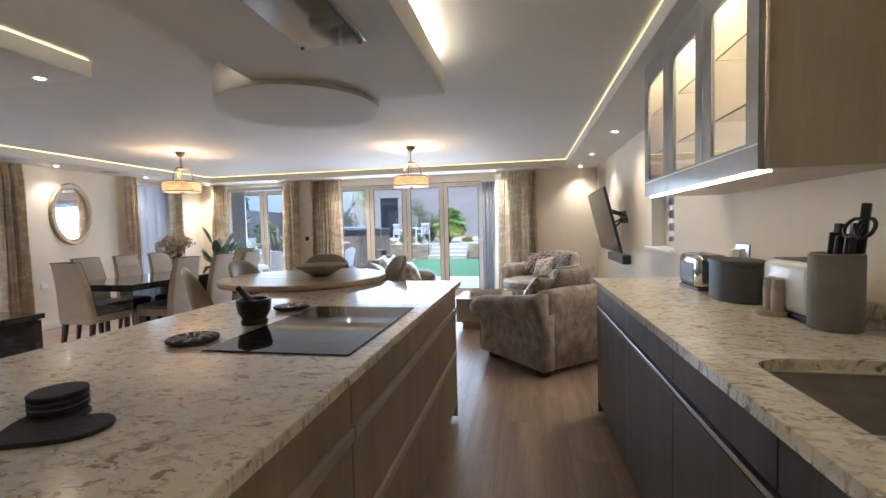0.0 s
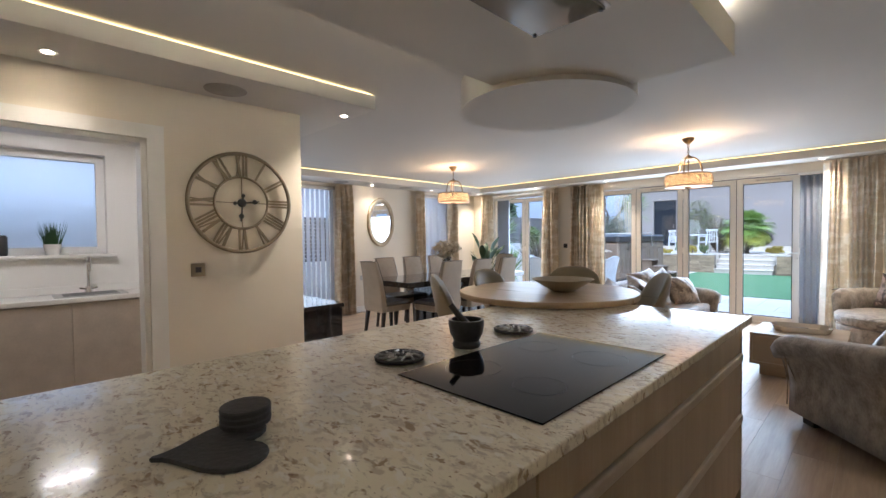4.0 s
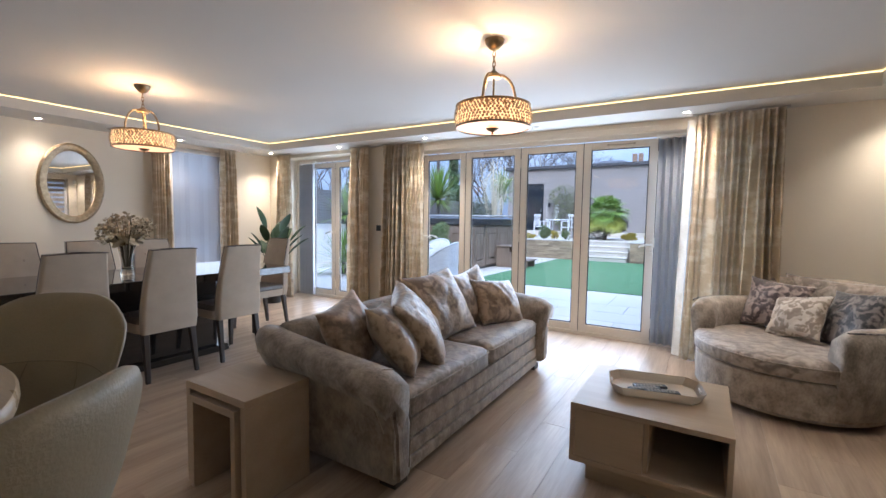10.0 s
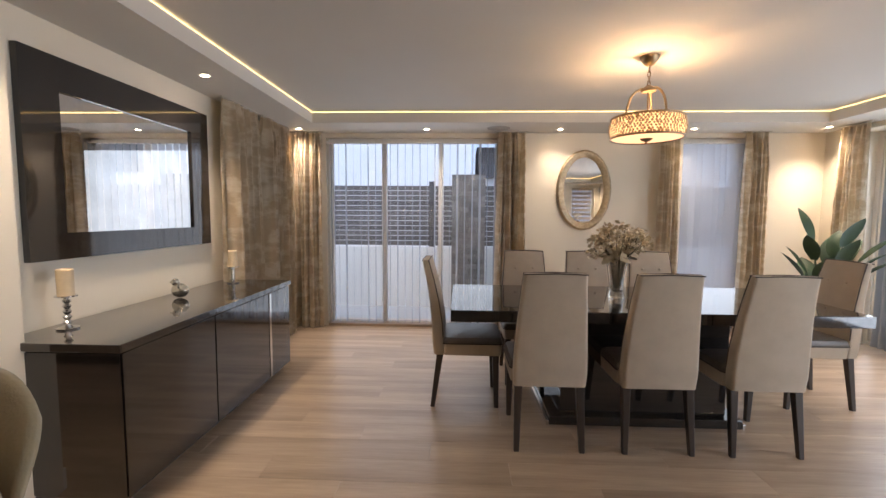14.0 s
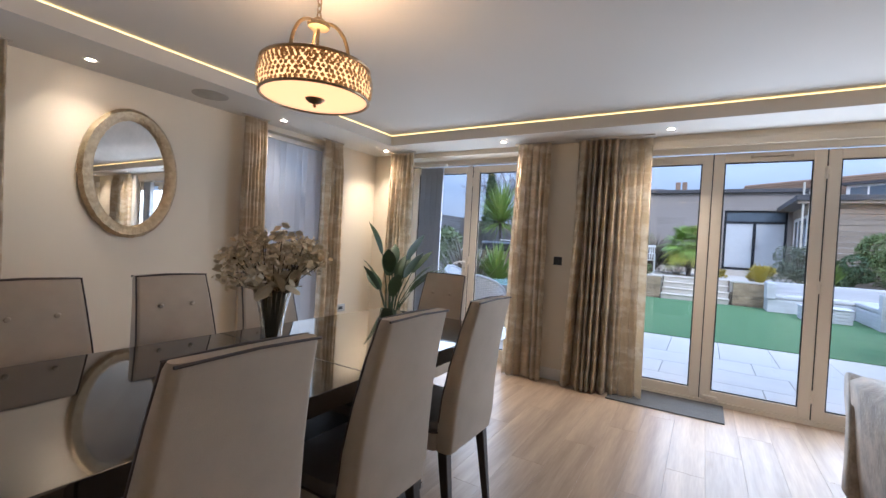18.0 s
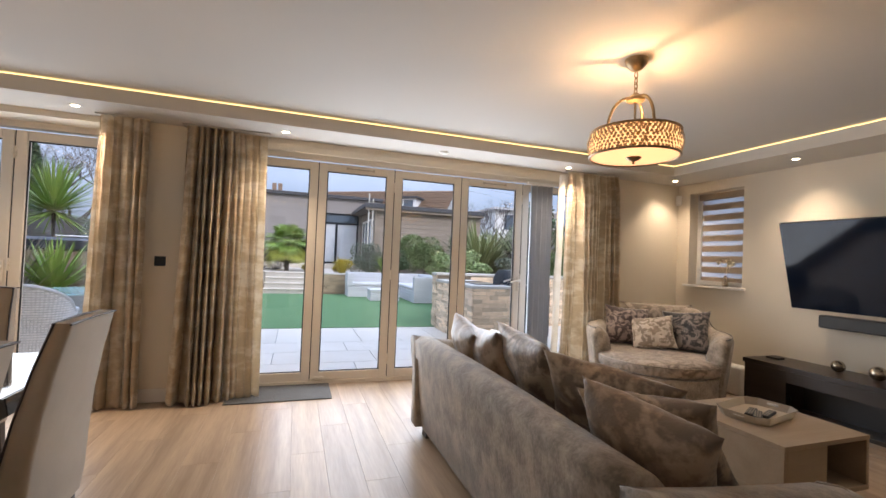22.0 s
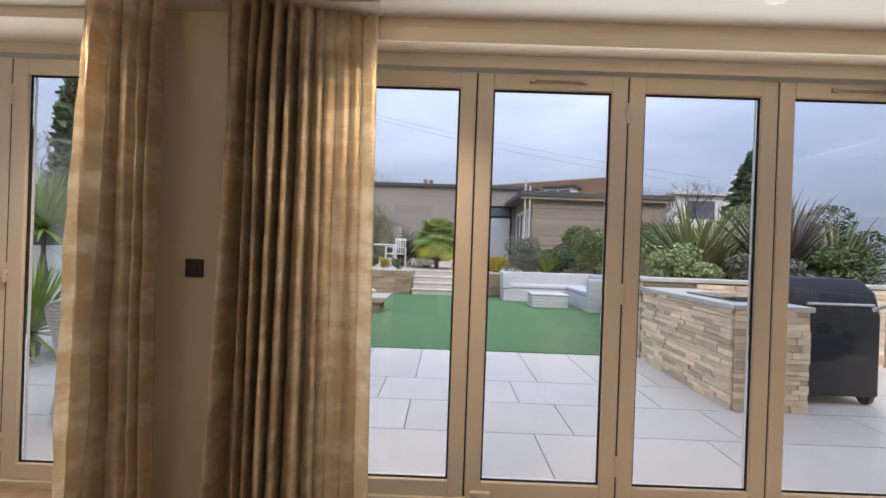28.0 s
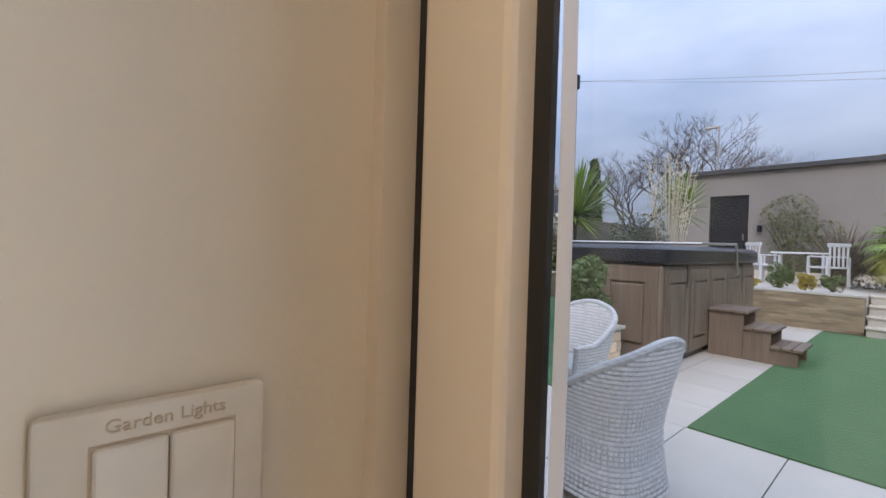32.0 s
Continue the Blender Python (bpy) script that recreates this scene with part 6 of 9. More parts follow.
M_velvet = velvet("crushed_taupe_velvet", (0.172, 0.140, 0.106), (0.43, 0.36, 0.285), 13.0, 0.18)
M_velvet_seat = floral("patterned_seat_velvet", (0.16, 0.124, 0.096), (0.40, 0.335, 0.275), 8.0, 0.14, 0.5)
M_satin = floral("taupe_satin", (0.18, 0.128, 0.086), (0.41, 0.305, 0.212), 6.0, 0.10, 0.36, 1.4)
M_satin2 = floral("pale_floral_satin", (0.17, 0.12, 0.08), (0.45, 0.35, 0.245), 7.0, 0.10, 0.36)
M_dusk = floral("dark_floral_velvet", (0.018, 0.016, 0.018), (0.20, 0.17, 0.155), 9.0, 0.07, 0.5, 2.2)
M_rose = floral("mulberry_floral_velvet", (0.055, 0.036, 0.036), (0.32, 0.25, 0.225), 9.0, 0.08, 0.5, 2.2)
M_pale = floral("stone_floral_cotton", (0.27, 0.215, 0.165), (0.56, 0.49, 0.41), 11.0, 0.04, 0.7)
M_foot = material("dark_wood_foot", (0.05, 0.04, 0.032), rough=0.5)


def pillow_bm(w, h, t, seed=0):
    """A stuffed square cushion in the x, z plane, with drawn-in sides and pointed corners."""
    rng2 = random.Random(seed)
    bm = bmesh.new()
    n = 26
    ox, oz = rng2.uniform(0, 9), rng2.uniform(0, 9)
    grids = []
    for s in (1, -1):
        g = []
        for j in range(n + 1):
            row = []
            for i in range(n + 1):
                u, v = i / n * 2 - 1, j / n * 2 - 1
                pinch = 1 - 0.10 * (1 - u * u) * abs(v) ** 2.5
                pinch2 = 1 - 0.10 * (1 - v * v) * abs(u) ** 2.5
                puff = max(0.0, (1 - abs(u) ** 2.2) * (1 - abs(v) ** 2.2)) ** 0.55
                wr = 0.006 * math.sin(9 * math.atan2(v, u) + ox) * puff * (u * u + v * v) + 0.016 * noise.noise(Vector((u * 1.6 + ox, v * 1.6 + oz, s))) * puff + 0.010 * noise.noise(Vector(((u + v) * 4.2 + ox, (u - v) * 1.4 + oz, s))) * puff + 0.012 * noise.noise(Vector((u * 1.3 + ox, v * 1.3, 4.0))) + 0.011 * (abs(noise.noise(Vector(((u - 0.6 * v) * 3.1 + ox, (v + 0.6 * u) * 1.1 + oz, s * 2.0)))) - 0.25) * puff
                row.append(bm.verts.new((u * w / 2 * pinch2, s * (t / 2 * puff) + wr, v * h / 2 * pinch)) if not (s == -1 and (i in (0, n) or j in (0, n))) else grids[0][j][i])
            g.append(row)
        grids.append(g)
    for g in grids:
        for a, b in zip(g, g[1:]):
            for i in range(n):
                bm.faces.new((a[i], a[i + 1], b[i + 1], b[i]))
    return bm


def cushion(m, w, h, t, mat, label, seed):
    ob = tagged(finish("cushion", pillow_bm(w, h, t, seed), mat, smooth="all"), label, "cushion", "scatter cushions")
    ob.matrix_basis = m
    return ob


def lounge(name, width, depth, seats, m, label, category, back=0.70, arm0=0.70, arm1=0.60):
    """A low sofa that faces +y, with flared sloping arms."""
    top = empty(name, m)
    hw, hd = width / 2, depth / 2
    part("base", block(-hw + 0.12, -hd + 0.04, 0.045, hw - 0.12, hd - 0.05, 0.30, 0.015), M_velvet, top, smooth=True)
    for z0, z1, proud in ((0.198, 0.296, 0.012), (0.112, 0.192, 0.020), (0.042, 0.106, 0.026)):
        part("front_border", block(-hw + 0.165, hd - 0.052, z0, hw - 0.165, hd - 0.05 + proud, z1, 0.011, 3), M_velvet, top, smooth=True)
    rings = []
    for x in [(-hw + 0.1) + (width - 0.2) * k / 12 for k in range(13)]:
        e = 0.02 * math.cos(math.pi * x / width)
        rings.append([(x, y, z) for y, z in ((-hd + 0.03, 0.08), (-hd + 0.0, 0.30), (-hd - 0.02, 0.55), (-hd - 0.03, back - 0.03), (-hd + 0.02, back + e), (-hd + 0.10, back + e - 0.01), (-hd + 0.155, back - 0.06), (-hd + 0.20, 0.45), (-hd + 0.22, 0.28), (-hd + 0.22, 0.08))])
    part("backrest", loft(rings), M_velvet, top, smooth="all")
    for s in (-1, 1):
        rings = []
        n = 14
        for k in range(n + 1):
            t = k / n
            y = -hd - 0.02 + (depth + 0.03) * t
            topz = arm0 + (arm1 - arm0) * t ** 0.8
            fat = 1.0
            if t > 0.85:
                q = (t - 0.85) / 0.15
                topz -= 0.05 * q ** 2.2
                fat = 1 - 0.25 * q ** 2
            flare = (0.055 + 0.045 * t) * fat
            sec = [(0.035, 0.075), (0.045, 0.26), (0.03, 0.45), (-flare * 0.7, topz - 0.13), (-flare, topz - 0.06), (-flare * 0.55, topz - 0.012), (0.03, topz), (0.10, topz - 0.02), (0.155 * fat, topz - 0.085), (0.165 * fat, topz - 0.18), (0.16, 0.30), (0.16, 0.075)]
            rings.append([(s * (hw - o), y + 0.05 * t ** 4 * max(0.0, (z - 0.25) / 0.4), z) for o, z in sec])
        part("arm", loft(rings), M_velvet, top, smooth="all")
        pts = [(s * (hw - o), hd + 0.016, z) for o, z in ((0.03, 0.11), (0.03, 0.30), (0.0, 0.42), (-0.03, 0.48), (-0.02, arm1 - 0.12), (0.05, arm1 - 0.095), (0.13, arm1 - 0.16), (0.15, 0.35), (0.15, 0.11))]
        part("arm_piping", tube(pts, 0.006, 6), M_velvet, top, smooth=True)
        face = [(s * (hw - o), z) for o, z in ((0.055, 0.08), (0.055, 0.32), (0.03, 0.44), (0.005, 0.49), (0.015, arm1 - 0.15), (0.06, arm1 - 0.125), (0.115, arm1 - 0.18), (0.13, 0.34), (0.13, 0.08))]
        panel = prism(face if s < 0 else face[::-1], 0.0, 0.022, 0.009, 3)
        panel.transform(Matrix(((1, 0, 0, 0), (0, 0, 1, hd + 0.004), (0, 1, 0, 0), (0, 0, 0, 1))))
        bmesh.ops.recalc_face_normals(panel, faces=panel.faces[:])
        part("arm_panel", panel, M_velvet, top, smooth=True)
        part("arm_seam", tube([(s * (hw - o), hd - 0.055, z) for o, z in ((0.038, 0.30), (-0.045, arm1 - 0.13), (-0.062, arm1 - 0.075), (-0.03, arm1 - 0.02), (0.03, arm1 + 0.004), (0.10, arm1 - 0.012), (0.15, arm1 - 0.08), (0.165, arm1 - 0.18))], 0.004, 6), M_velvet, top, smooth=True)
        for y in (-hd + 0.10, hd - 0.08):
            part("foot", block(s * (hw - 0.15) - 0.05, y - 0.05, 0.0, s * (hw - 0.15) + 0.05, y + 0.05, 0.05, 0.006), M_foot, top)
    inner = width - 0.36
    for k in range(seats):
        a = -inner / 2 + inner * k / seats
        b = a + inner / seats
        cx, w, d = (a + b) / 2, inner / seats - 0.008, depth - 0.24
        cy = hd - 0.02 - d / 2
        part("seat_cushion", loft([rounded_rect(w - 0.05, d - 0.05, 0.04, cx, cy, 0.302), rounded_rect(w, d, 0.05, cx, cy, 0.325), rounded_rect(w, d, 0.05, cx, cy, 0.41), rounded_rect(w - 0.03, d - 0.03, 0.06, cx, cy, 0.438), rounded_rect(w - 0.16, d - 0.16, 0.06, cx, cy, 0.452)]), M_velvet_seat, top, smooth="all")
        rim = rounded_rect(w + 0.004, d + 0.004, 0.05, cx, cy, 0.412)
        part("seat_piping", tube(rim + rim[:1], 0.005, 6), M_velvet, top, smooth=True)
    return tagged(top, label, category)


lounge("sofa", 2.26, 0.84, 2, pose(-2.06, 5.79, 0, 0, 0, -90), "crushed taupe velvet sofa with two seats and flared arms", "sofa")
C = "taupe satin scatter cushion propped on the sofa"
CF = "pale floral satin cushion propped on the sofa"
for y, x, z, w, lean, turn, roll, mat, lab in (
        (5.00, -2.17, 0.665, 0.45, 26, -74, 9, M_satin, C), (5.16, -1.98, 0.635, 0.48, 36, -56, -8, M_satin2, CF), (5.40, -1.99, 0.665, 0.55, 36, -58, 8, M_satin2, CF),
        (5.84, -2.10, 0.70, 0.56, 30, -96, 4, M_satin2, CF), (6.20, -2.16, 0.68, 0.48, 24, -95, -5, M_satin, C), (6.53, -2.19, 0.69, 0.44, 22, -100, 12, M_satin, C),
        (6.50, -1.94, 0.635, 0.44, 32, -112, -5, M_satin2, CF)):
    cushion(pose(x, y, z - 0.03, 0, 0, turn) @ pose(0, 0, 0, lean, 0, 0) @ pose(0, 0, 0, 0, roll, 0), w * 1.06, w * 0.94, 0.21, mat, lab, int(y * 100))

lounge("armchair", 1.04, 0.86, 1, pose(0.07, 4.24, 0, 0, 0, 41), "crushed taupe velvet armchair with flared arms", "armchair", back=0.74, arm0=0.74, arm1=0.62)
am = pose(0.07, 4.24, 0, 0, 0, 41)
cushion(am @ pose(0.10, -0.20, 0.70, 24, 0, 0), 0.52, 0.46, 0.18, M_velvet, "taupe velvet back cushion on the armchair", 71)
cushion(am @ pose(-0.20, -0.06, 0.64, 30, 8, 20), 0.42, 0.42, 0.16, M_satin2, "pale floral cushion on the armchair", 72)

# swivel cuddle chair
cc = tagged(empty("swivel_chair", pose(0.10, 7.22, 0, 0, 0, 138)), "round taupe velvet swivel chair with a deep seat", "swivel chair")
part("swivel_base", lathe([(0.0, 0.0), (0.44, 0.0), (0.46, 0.01), (0.46, 0.035), (0.0, 0.04)], 48), M_foot, cc, smooth=True)
part("seat_drum", lathe([(0.0, 0.04), (0.56, 0.04), (0.585, 0.07), (0.59, 0.29), (0.57, 0.305), (0.0, 0.305)], 64), M_velvet, cc, smooth=True)
part("seat_cushion", lathe([(0.0, 0.306), (0.57, 0.306), (0.60, 0.325), (0.605, 0.39), (0.585, 0.42), (0.45, 0.44), (0.0, 0.446)], 64), M_velvet_seat, cc, smooth="all")
part("seat_piping", tube([(0.60 * math.cos(2 * math.pi * k / 64), 0.60 * math.sin(2 * math.pi * k / 64), 0.398) for k in range(65)], 0.006, 6), M_velvet, cc, smooth=True)
bm = bmesh.new()
n = 56
back_line = lambda u: 0.655 + 0.015 * (1 - abs(u)) + 0.175 / (1 + math.exp((abs(u) - 0.43) * 42)) + 0.02 * math.cos(u * 3.4) * (abs(u) < 0.46)
rings = []
for k in range(n + 1):
    u = k / n * 2 - 1
    a = radians(-90 + u * 122)
    ca, sa = math.cos(a), math.sin(a)
    hgt = back_line(u)
    hgt -= 0.05 * max(0, (abs(u) - 0.9) / 0.1) ** 2
    sec = [(0.60, 0.09), (0.625, 0.30), (0.655, hgt - 0.10), (0.66, hgt - 0.04), (0.63, hgt), (0.56, hgt + 0.005), (0.50, hgt - 0.04), (0.475, hgt - 0.14), (0.49, 0.40), (0.56, 0.30), (0.58, 0.09)]
    rings.append([(r * ca, r * sa * 0.96, z) for r, z in sec])
part("wrap_back", loft(rings), M_velvet, cc, smooth="all")
part("back_piping", tube([((0.645) * math.cos(radians(-90 + (k / n * 2 - 1) * 122)), 0.645 * 0.96 * math.sin(radians(-90 + (k / n * 2 - 1) * 122)), back_line(k / n * 2 - 1) - 0.005) for k in range(n + 1)], 0.006, 6), M_dusk, cc, smooth=True)
cm = pose(0.10, 7.22, 0, 0, 0, 138)
cushion(cm @ pose(0.0, -0.40, 0.66, 16, 0, 0), 0.74, 0.46, 0.15, M_velvet_seat, "patterned velvet back cushion on the swivel chair", 80)
cushion(cm @ pose(0.27, -0.22, 0.635, 20, -4, 12), 0.46, 0.42, 0.16, M_rose, "mulberry floral velvet cushion on the swivel chair", 81)
cushion(cm @ pose(0.02, -0.10, 0.60, 30, 10, -4), 0.42, 0.36, 0.14, M_pale, "pale stone floral cushion on the swivel chair", 82)
cushion(cm @ pose(-0.28, -0.18, 0.635, 22, 6, -22), 0.46, 0.43, 0.16, M_dusk, "dark floral velvet cushion on the swivel chair", 83)

# coffee table, tray and remotes
M_oak = wood_material("washed_oak_veneer", (0.42, 0.325, 0.225), (0.36, 0.275, 0.185), rough=0.4, axis=0, ring=9.0)
ct = tagged(empty("coffee_table"), "low washed oak coffee table with an open shelf", "coffee table")
part("top", block(-1.0, 5.30, 0.375, -0.32, 5.985, 0.40, 0.002), M_oak, ct)
part("bottom", block(-1.0, 5.30, 0.105, -0.32, 5.985, 0.13, 0.002), M_oak, ct)
part("side", block(-1.0, 5.302, 0.131, -0.978, 5.983, 0.374, 0.001), M_oak, ct)
part("side", block(-0.342, 5.302, 0.131, -0.32, 5.983, 0.374, 0.001), M_oak, ct)
part("back_panel", block(-0.977, 5.963, 0.131, -0.343, 5.983, 0.374), M_oak, ct)
part("drawer_front", block(-0.976, 5.303, 0.132, -0.668, 5.322, 0.373, 0.002), M_oak, ct)
part("divider", block(-0.667, 5.323, 0.131, -0.648, 5.962, 0.374), M_oak, ct)
part("plinth", block(-0.93, 5.36, 0.0, -0.37, 5.93, 0.104), M_oak, ct)
M_tray = wood_material("pale_limed_wood", (0.60, 0.52, 0.41), (0.52, 0.44, 0.34), rough=0.5, axis=0, ring=9.0)
tr = tagged(empty("serving_tray", pose(-0.66, 5.68, 0.40, 0, 0, 12)), "pale wooden octagonal tray on the coffee table", "tray")
octo = [(0.215, 0.085), (0.165, 0.14), (-0.165, 0.14), (-0.215, 0.085), (-0.215, -0.085), (-0.165, -0.14), (0.165, -0.14), (0.215, -0.085)]
part("tray_base", prism([(x * 0.92, y * 0.92) for x, y in octo], 0.0, 0.008), M_tray, tr)
for k in range(8):
    (x0, y0), (x1, y1) = octo[k], octo[(k + 1) % 8]
    bm = bmesh.new()
    q = [((x0 * 0.92, y0 * 0.92, 0.0)), ((x1 * 0.92, y1 * 0.92, 0.0)), ((x1 * 1.04, y1 * 1.04, 0.05)), ((x0 * 1.04, y0 * 1.04, 0.05))]
    bm.faces.new([bm.verts.new(p) for p in q])
    bmesh.ops.solidify(bm, geom=bm.faces[:], thickness=0.007)
    part("tray_side", bm, M_tray, tr)
for s in (-1, 1):
    part("grip_slot", block(s * 0.211 - 0.004, -0.03, 0.026, s * 0.211 + 0.004, 0.03, 0.040, 0.003), M_trim, tr)
for k, (x, y, a) in enumerate(((-0.02, 0.02, 15), (0.03, -0.05, 8), (-0.05, -0.03, 22))):
    rm = tagged(empty("remote_control", pose(-0.66, 5.68, 0.4085, 0, 0, 12) @ pose(x, y, 0, 0, 0, a)), "black remote control lying in the tray", "remote control", "remote controls")
    part("body", block(-0.085, -0.022, 0.0, 0.085, 0.022, 0.016, 0.006), M_black, rm)
    bb = bmesh.new()
    for i in range(8):
        for j in range(3):
            block(-0.07 + i * 0.017, -0.014 + j * 0.012, 0.016, -0.06 + i * 0.017, -0.007 + j * 0.012, 0.0185, bm=bb)
    part("buttons", bb, M_grille, rm)


def nest(x0, y0, x1, y1, z, t=0.035):
    top = empty("nesting_table")
    part("top", block(x0, y0, z - t, x1, y1, z, 0.002), M_oak, top)
    for a, b in ((x0, x0 + t), (x1 - t, x1)):
        part("side", block(a, y0, 0.0, b, y1, z - t - 0.0005, 0.002), M_oak, top)
    return tagged(top, "washed oak nesting side table beside the sofa", "side table", "nest of side tables")


nest(-2.575, 4.285, -2.115, 4.635, 0.50)
nest(-2.523, 4.268, -2.167, 4.60, 0.448, 0.032)

# door mat
tagged(finish("door_mat", block(-3.86, 7.715, 0.001, -2.99, 8.19, 0.010, 0.003), material("grey_coir_mat", (0.10, 0.10, 0.10), (0.13, 0.13, 0.13), rough=1.0, fine=260, bump=0.8)), "dark grey mat inside the bifold doors", "door mat")

# television wall
M_wenge = wood_material("dark_wenge_veneer", (0.030, 0.022, 0.018), (0.045, 0.034, 0.027), rough=0.3, axis=1, ring=8.0)
tv = tagged(empty("television", pose(0.839, 5.81, 1.337, 0, -13.9, -0.9)), "large flat television tilted forward on a wall bracket", "television")
part("panel", block(0.0, -0.695, -0.392, 0.028, 0.695, 0.392, 0.006), M_black, tv)
part("screen", block(-0.0045, -0.688, -0.385, -0.0005, 0.688, 0.385, 0.001), M_screen, tv)
part("rear_housing", block(0.0285, -0.45, -0.30, 0.065, 0.45, 0.16, 0.01), M_black, tv)
for y in (-0.22, 0.22):
    part("bracket_rail", block(0.066, y - 0.018, -0.20, 0.085, y + 0.018, 0.20, 0.003), M_black, tv)
    part("bracket_arm", tube([(0.08, y, 0.12), (0.17, y * 0.7, 0.07), (0.262, y * 0.5, 0.0)], 0.014, 8), M_black, tv)
    part("bracket_arm", tube([(0.08, y, -0.12), (0.18, y * 0.8, -0.06), (0.252, y * 0.5, -0.04)], 0.012, 8), M_black, tv)
part("wall_plate", block(0.252, -0.20, -0.10, 0.262, 0.20, 0.06, 0.002), M_black, tv)
sbx = tagged(empty("soundbar", pose(1.045, 5.86, 0.862)), "black soundbar on the wall under the television", "soundbar")
part("body", block(-0.05, -0.46, -0.055, 0.05, 0.46, 0.055, 0.012), M_black, sbx)
part("fabric_grille", block(-0.054, -0.44, -0.045, -0.050, 0.44, 0.045, 0.002), M_char, sbx)
part("bracket", block(0.05, -0.1, -0.03, 0.064, 0.1, 0.03), M_steel, sbx)
tu = tagged(empty("media_unit"), "long low black wenge media unit with a fire recess", "media unit")
part("top", block(0.655, 4.99, 0.43, 1.10, 6.73, 0.47, 0.003), M_wenge, tu)
part("left_body", block(0.67, 5.0, 0.06, 1.095, 5.56, 0.429, 0.002), M_wenge, tu)
part("right_body", block(0.67, 6.36, 0.06, 1.095, 6.72, 0.429, 0.002), M_wenge, tu)
part("recess_back", block(0.90, 5.561, 0.06, 1.095, 6.359, 0.429), M_black, tu)
part("recess_shelf", block(0.67, 5.561, 0.06, 0.899, 6.359, 0.09), M_wenge, tu)
part("recess_rail", block(0.67, 5.561, 0.33, 0.69, 6.359, 0.429), M_wenge, tu)
part("plinth", block(0.70, 5.04, 0.0, 1.09, 6.68, 0.059), M_oak, tu)
M_mercury = material("mercury_glass", (0.62, 0.54, 0.43), (0.30, 0.24, 0.18), rough=0.16, metal=0.95, scale=26, fine=60, bump=0.25, contrast=0.12)
for y, r in ((6.13, 0.048), (5.87, 0.055), (5.56, 0.07)):
    bm = bmesh.new()
    bmesh.ops.create_uvsphere(bm, u_segments=28, v_segments=18, radius=r)
    o = tagged(finish("silver_ball", bm, M_mercury, smooth="all"), "mottled silver glass ball on the media unit", "ornament", "silver balls")
    o.location = (0.93, y, 0.47 + r - 0.001)
tagged(finish("set_top_box", block(0.86, 6.55, 0.471, 0.95, 6.66, 0.488, 0.003), M_black), "small black box on the media unit", "media box")
tagged(finish("fire_hearth", block(0.56, 4.95, 0.001, 0.69, 6.76, 0.022, 0.002), M_oak), "low oak edge strip before the media unit", "hearth")

# small vase on the window sill
wv = tagged(empty("sill_vase", pose(XR + 0.03, 7.30, 1.09)), "small silver vase with a cream flower on the sill", "vase")
part("vase", lathe([(0.0, 0.0), (0.025, 0.0), (0.03, 0.03), (0.024, 0.08), (0.014, 0.105), (0.02, 0.12), (0.0, 0.118)], 20), M_mercury, wv, smooth=True)
fl = bmesh.new()
rng = random.Random(5)
for k in range(6):
    a = rng.uniform(0, 6.28)
    tip = Vector((0.02 * math.cos(a), 0.08 * math.sin(a), rng.uniform(0.20, 0.28)))
    tube([(0, 0, 0.11), tuple(tip * 0.6 + Vector((0, 0, 0.06))), tuple(tip)], 0.002, 5, fl)
    for q in range(14):
        leaf_quad(fl, tip + Vector((rng.gauss(0, 0.01), rng.gauss(0, 0.02), rng.gauss(0, 0.016))), 0.024, rng, 1.3)
part("flowers", fl, M_petal, wv)
# white trunking box by the wall
tagged(finish("skirting_box", block(0.94, 6.95, 0.0, 1.09, 7.35, 0.30, 0.04, 4), M_trim, smooth=True), "white boxed-in pipe beside the wall", "pipe box")

# ---- garden ----
M_coping = material("pale_stone_coping", (0.52, 0.49, 0.43), (0.45, 0.42, 0.36), rough=0.7, scale=6, fine=90, bump=0.15)
M_mortar = material("stone_backing", (0.22, 0.18, 0.13), rough=0.95)
M_stone = material("split_sandstone", (0.79, 0.62, 0.43), (0.61, 0.46, 0.31), rough=0.85, scale=12, fine=70, bump=0.6, rand=0.30)
M_rattan = material("white_rattan", (0.60, 0.60, 0.58), (0.42, 0.42, 0.41), rough=0.6, scale=30, fine=150, bump=0.4, stretch=(1, 1, 3), contrast=0.2)
M_wgrey = material("whitewashed_slat", (0.58, 0.59, 0.60), (0.48, 0.49, 0.50), rough=0.65, scale=4, fine=60, bump=0.2, stretch=(0.3, 1, 6))
M_tubwood = wood_material("weathered_cedar", (0.24, 0.175, 0.125), (0.14, 0.10, 0.07), rough=0.6, axis=2, ring=14.0)
M_vinyl = material("dark_vinyl_cover", (0.022, 0.025, 0.032), (0.014, 0.015, 0.019), rough=0.34, scale=6, fine=90, bump=0.2)
M_anth = material("anthracite_frame", (0.014, 0.019, 0.026), rough=0.45, bump=0.0, spec=0.25)
M_fascia_dark = material("dark_roof_edge", (0.06, 0.06, 0.065), rough=0.6)
M_tileroof = material("clay_roof_tile", (0.30, 0.20, 0.135), (0.22, 0.15, 0.105), rough=0.85, scale=9, fine=60, bump=0.3, rand=0.12)
M_cladding = wood_material("timber_cladding", (0.31, 0.255, 0.20), (0.24, 0.195, 0.15), rough=0.7, axis=0, ring=10.0, rand=0.1)
M_fence = material("dark_fence_slat", (0.10, 0.088, 0.08), (0.14, 0.125, 0.115), rough=0.7, scale=5, fine=60, bump=0.2, rand=0.12)
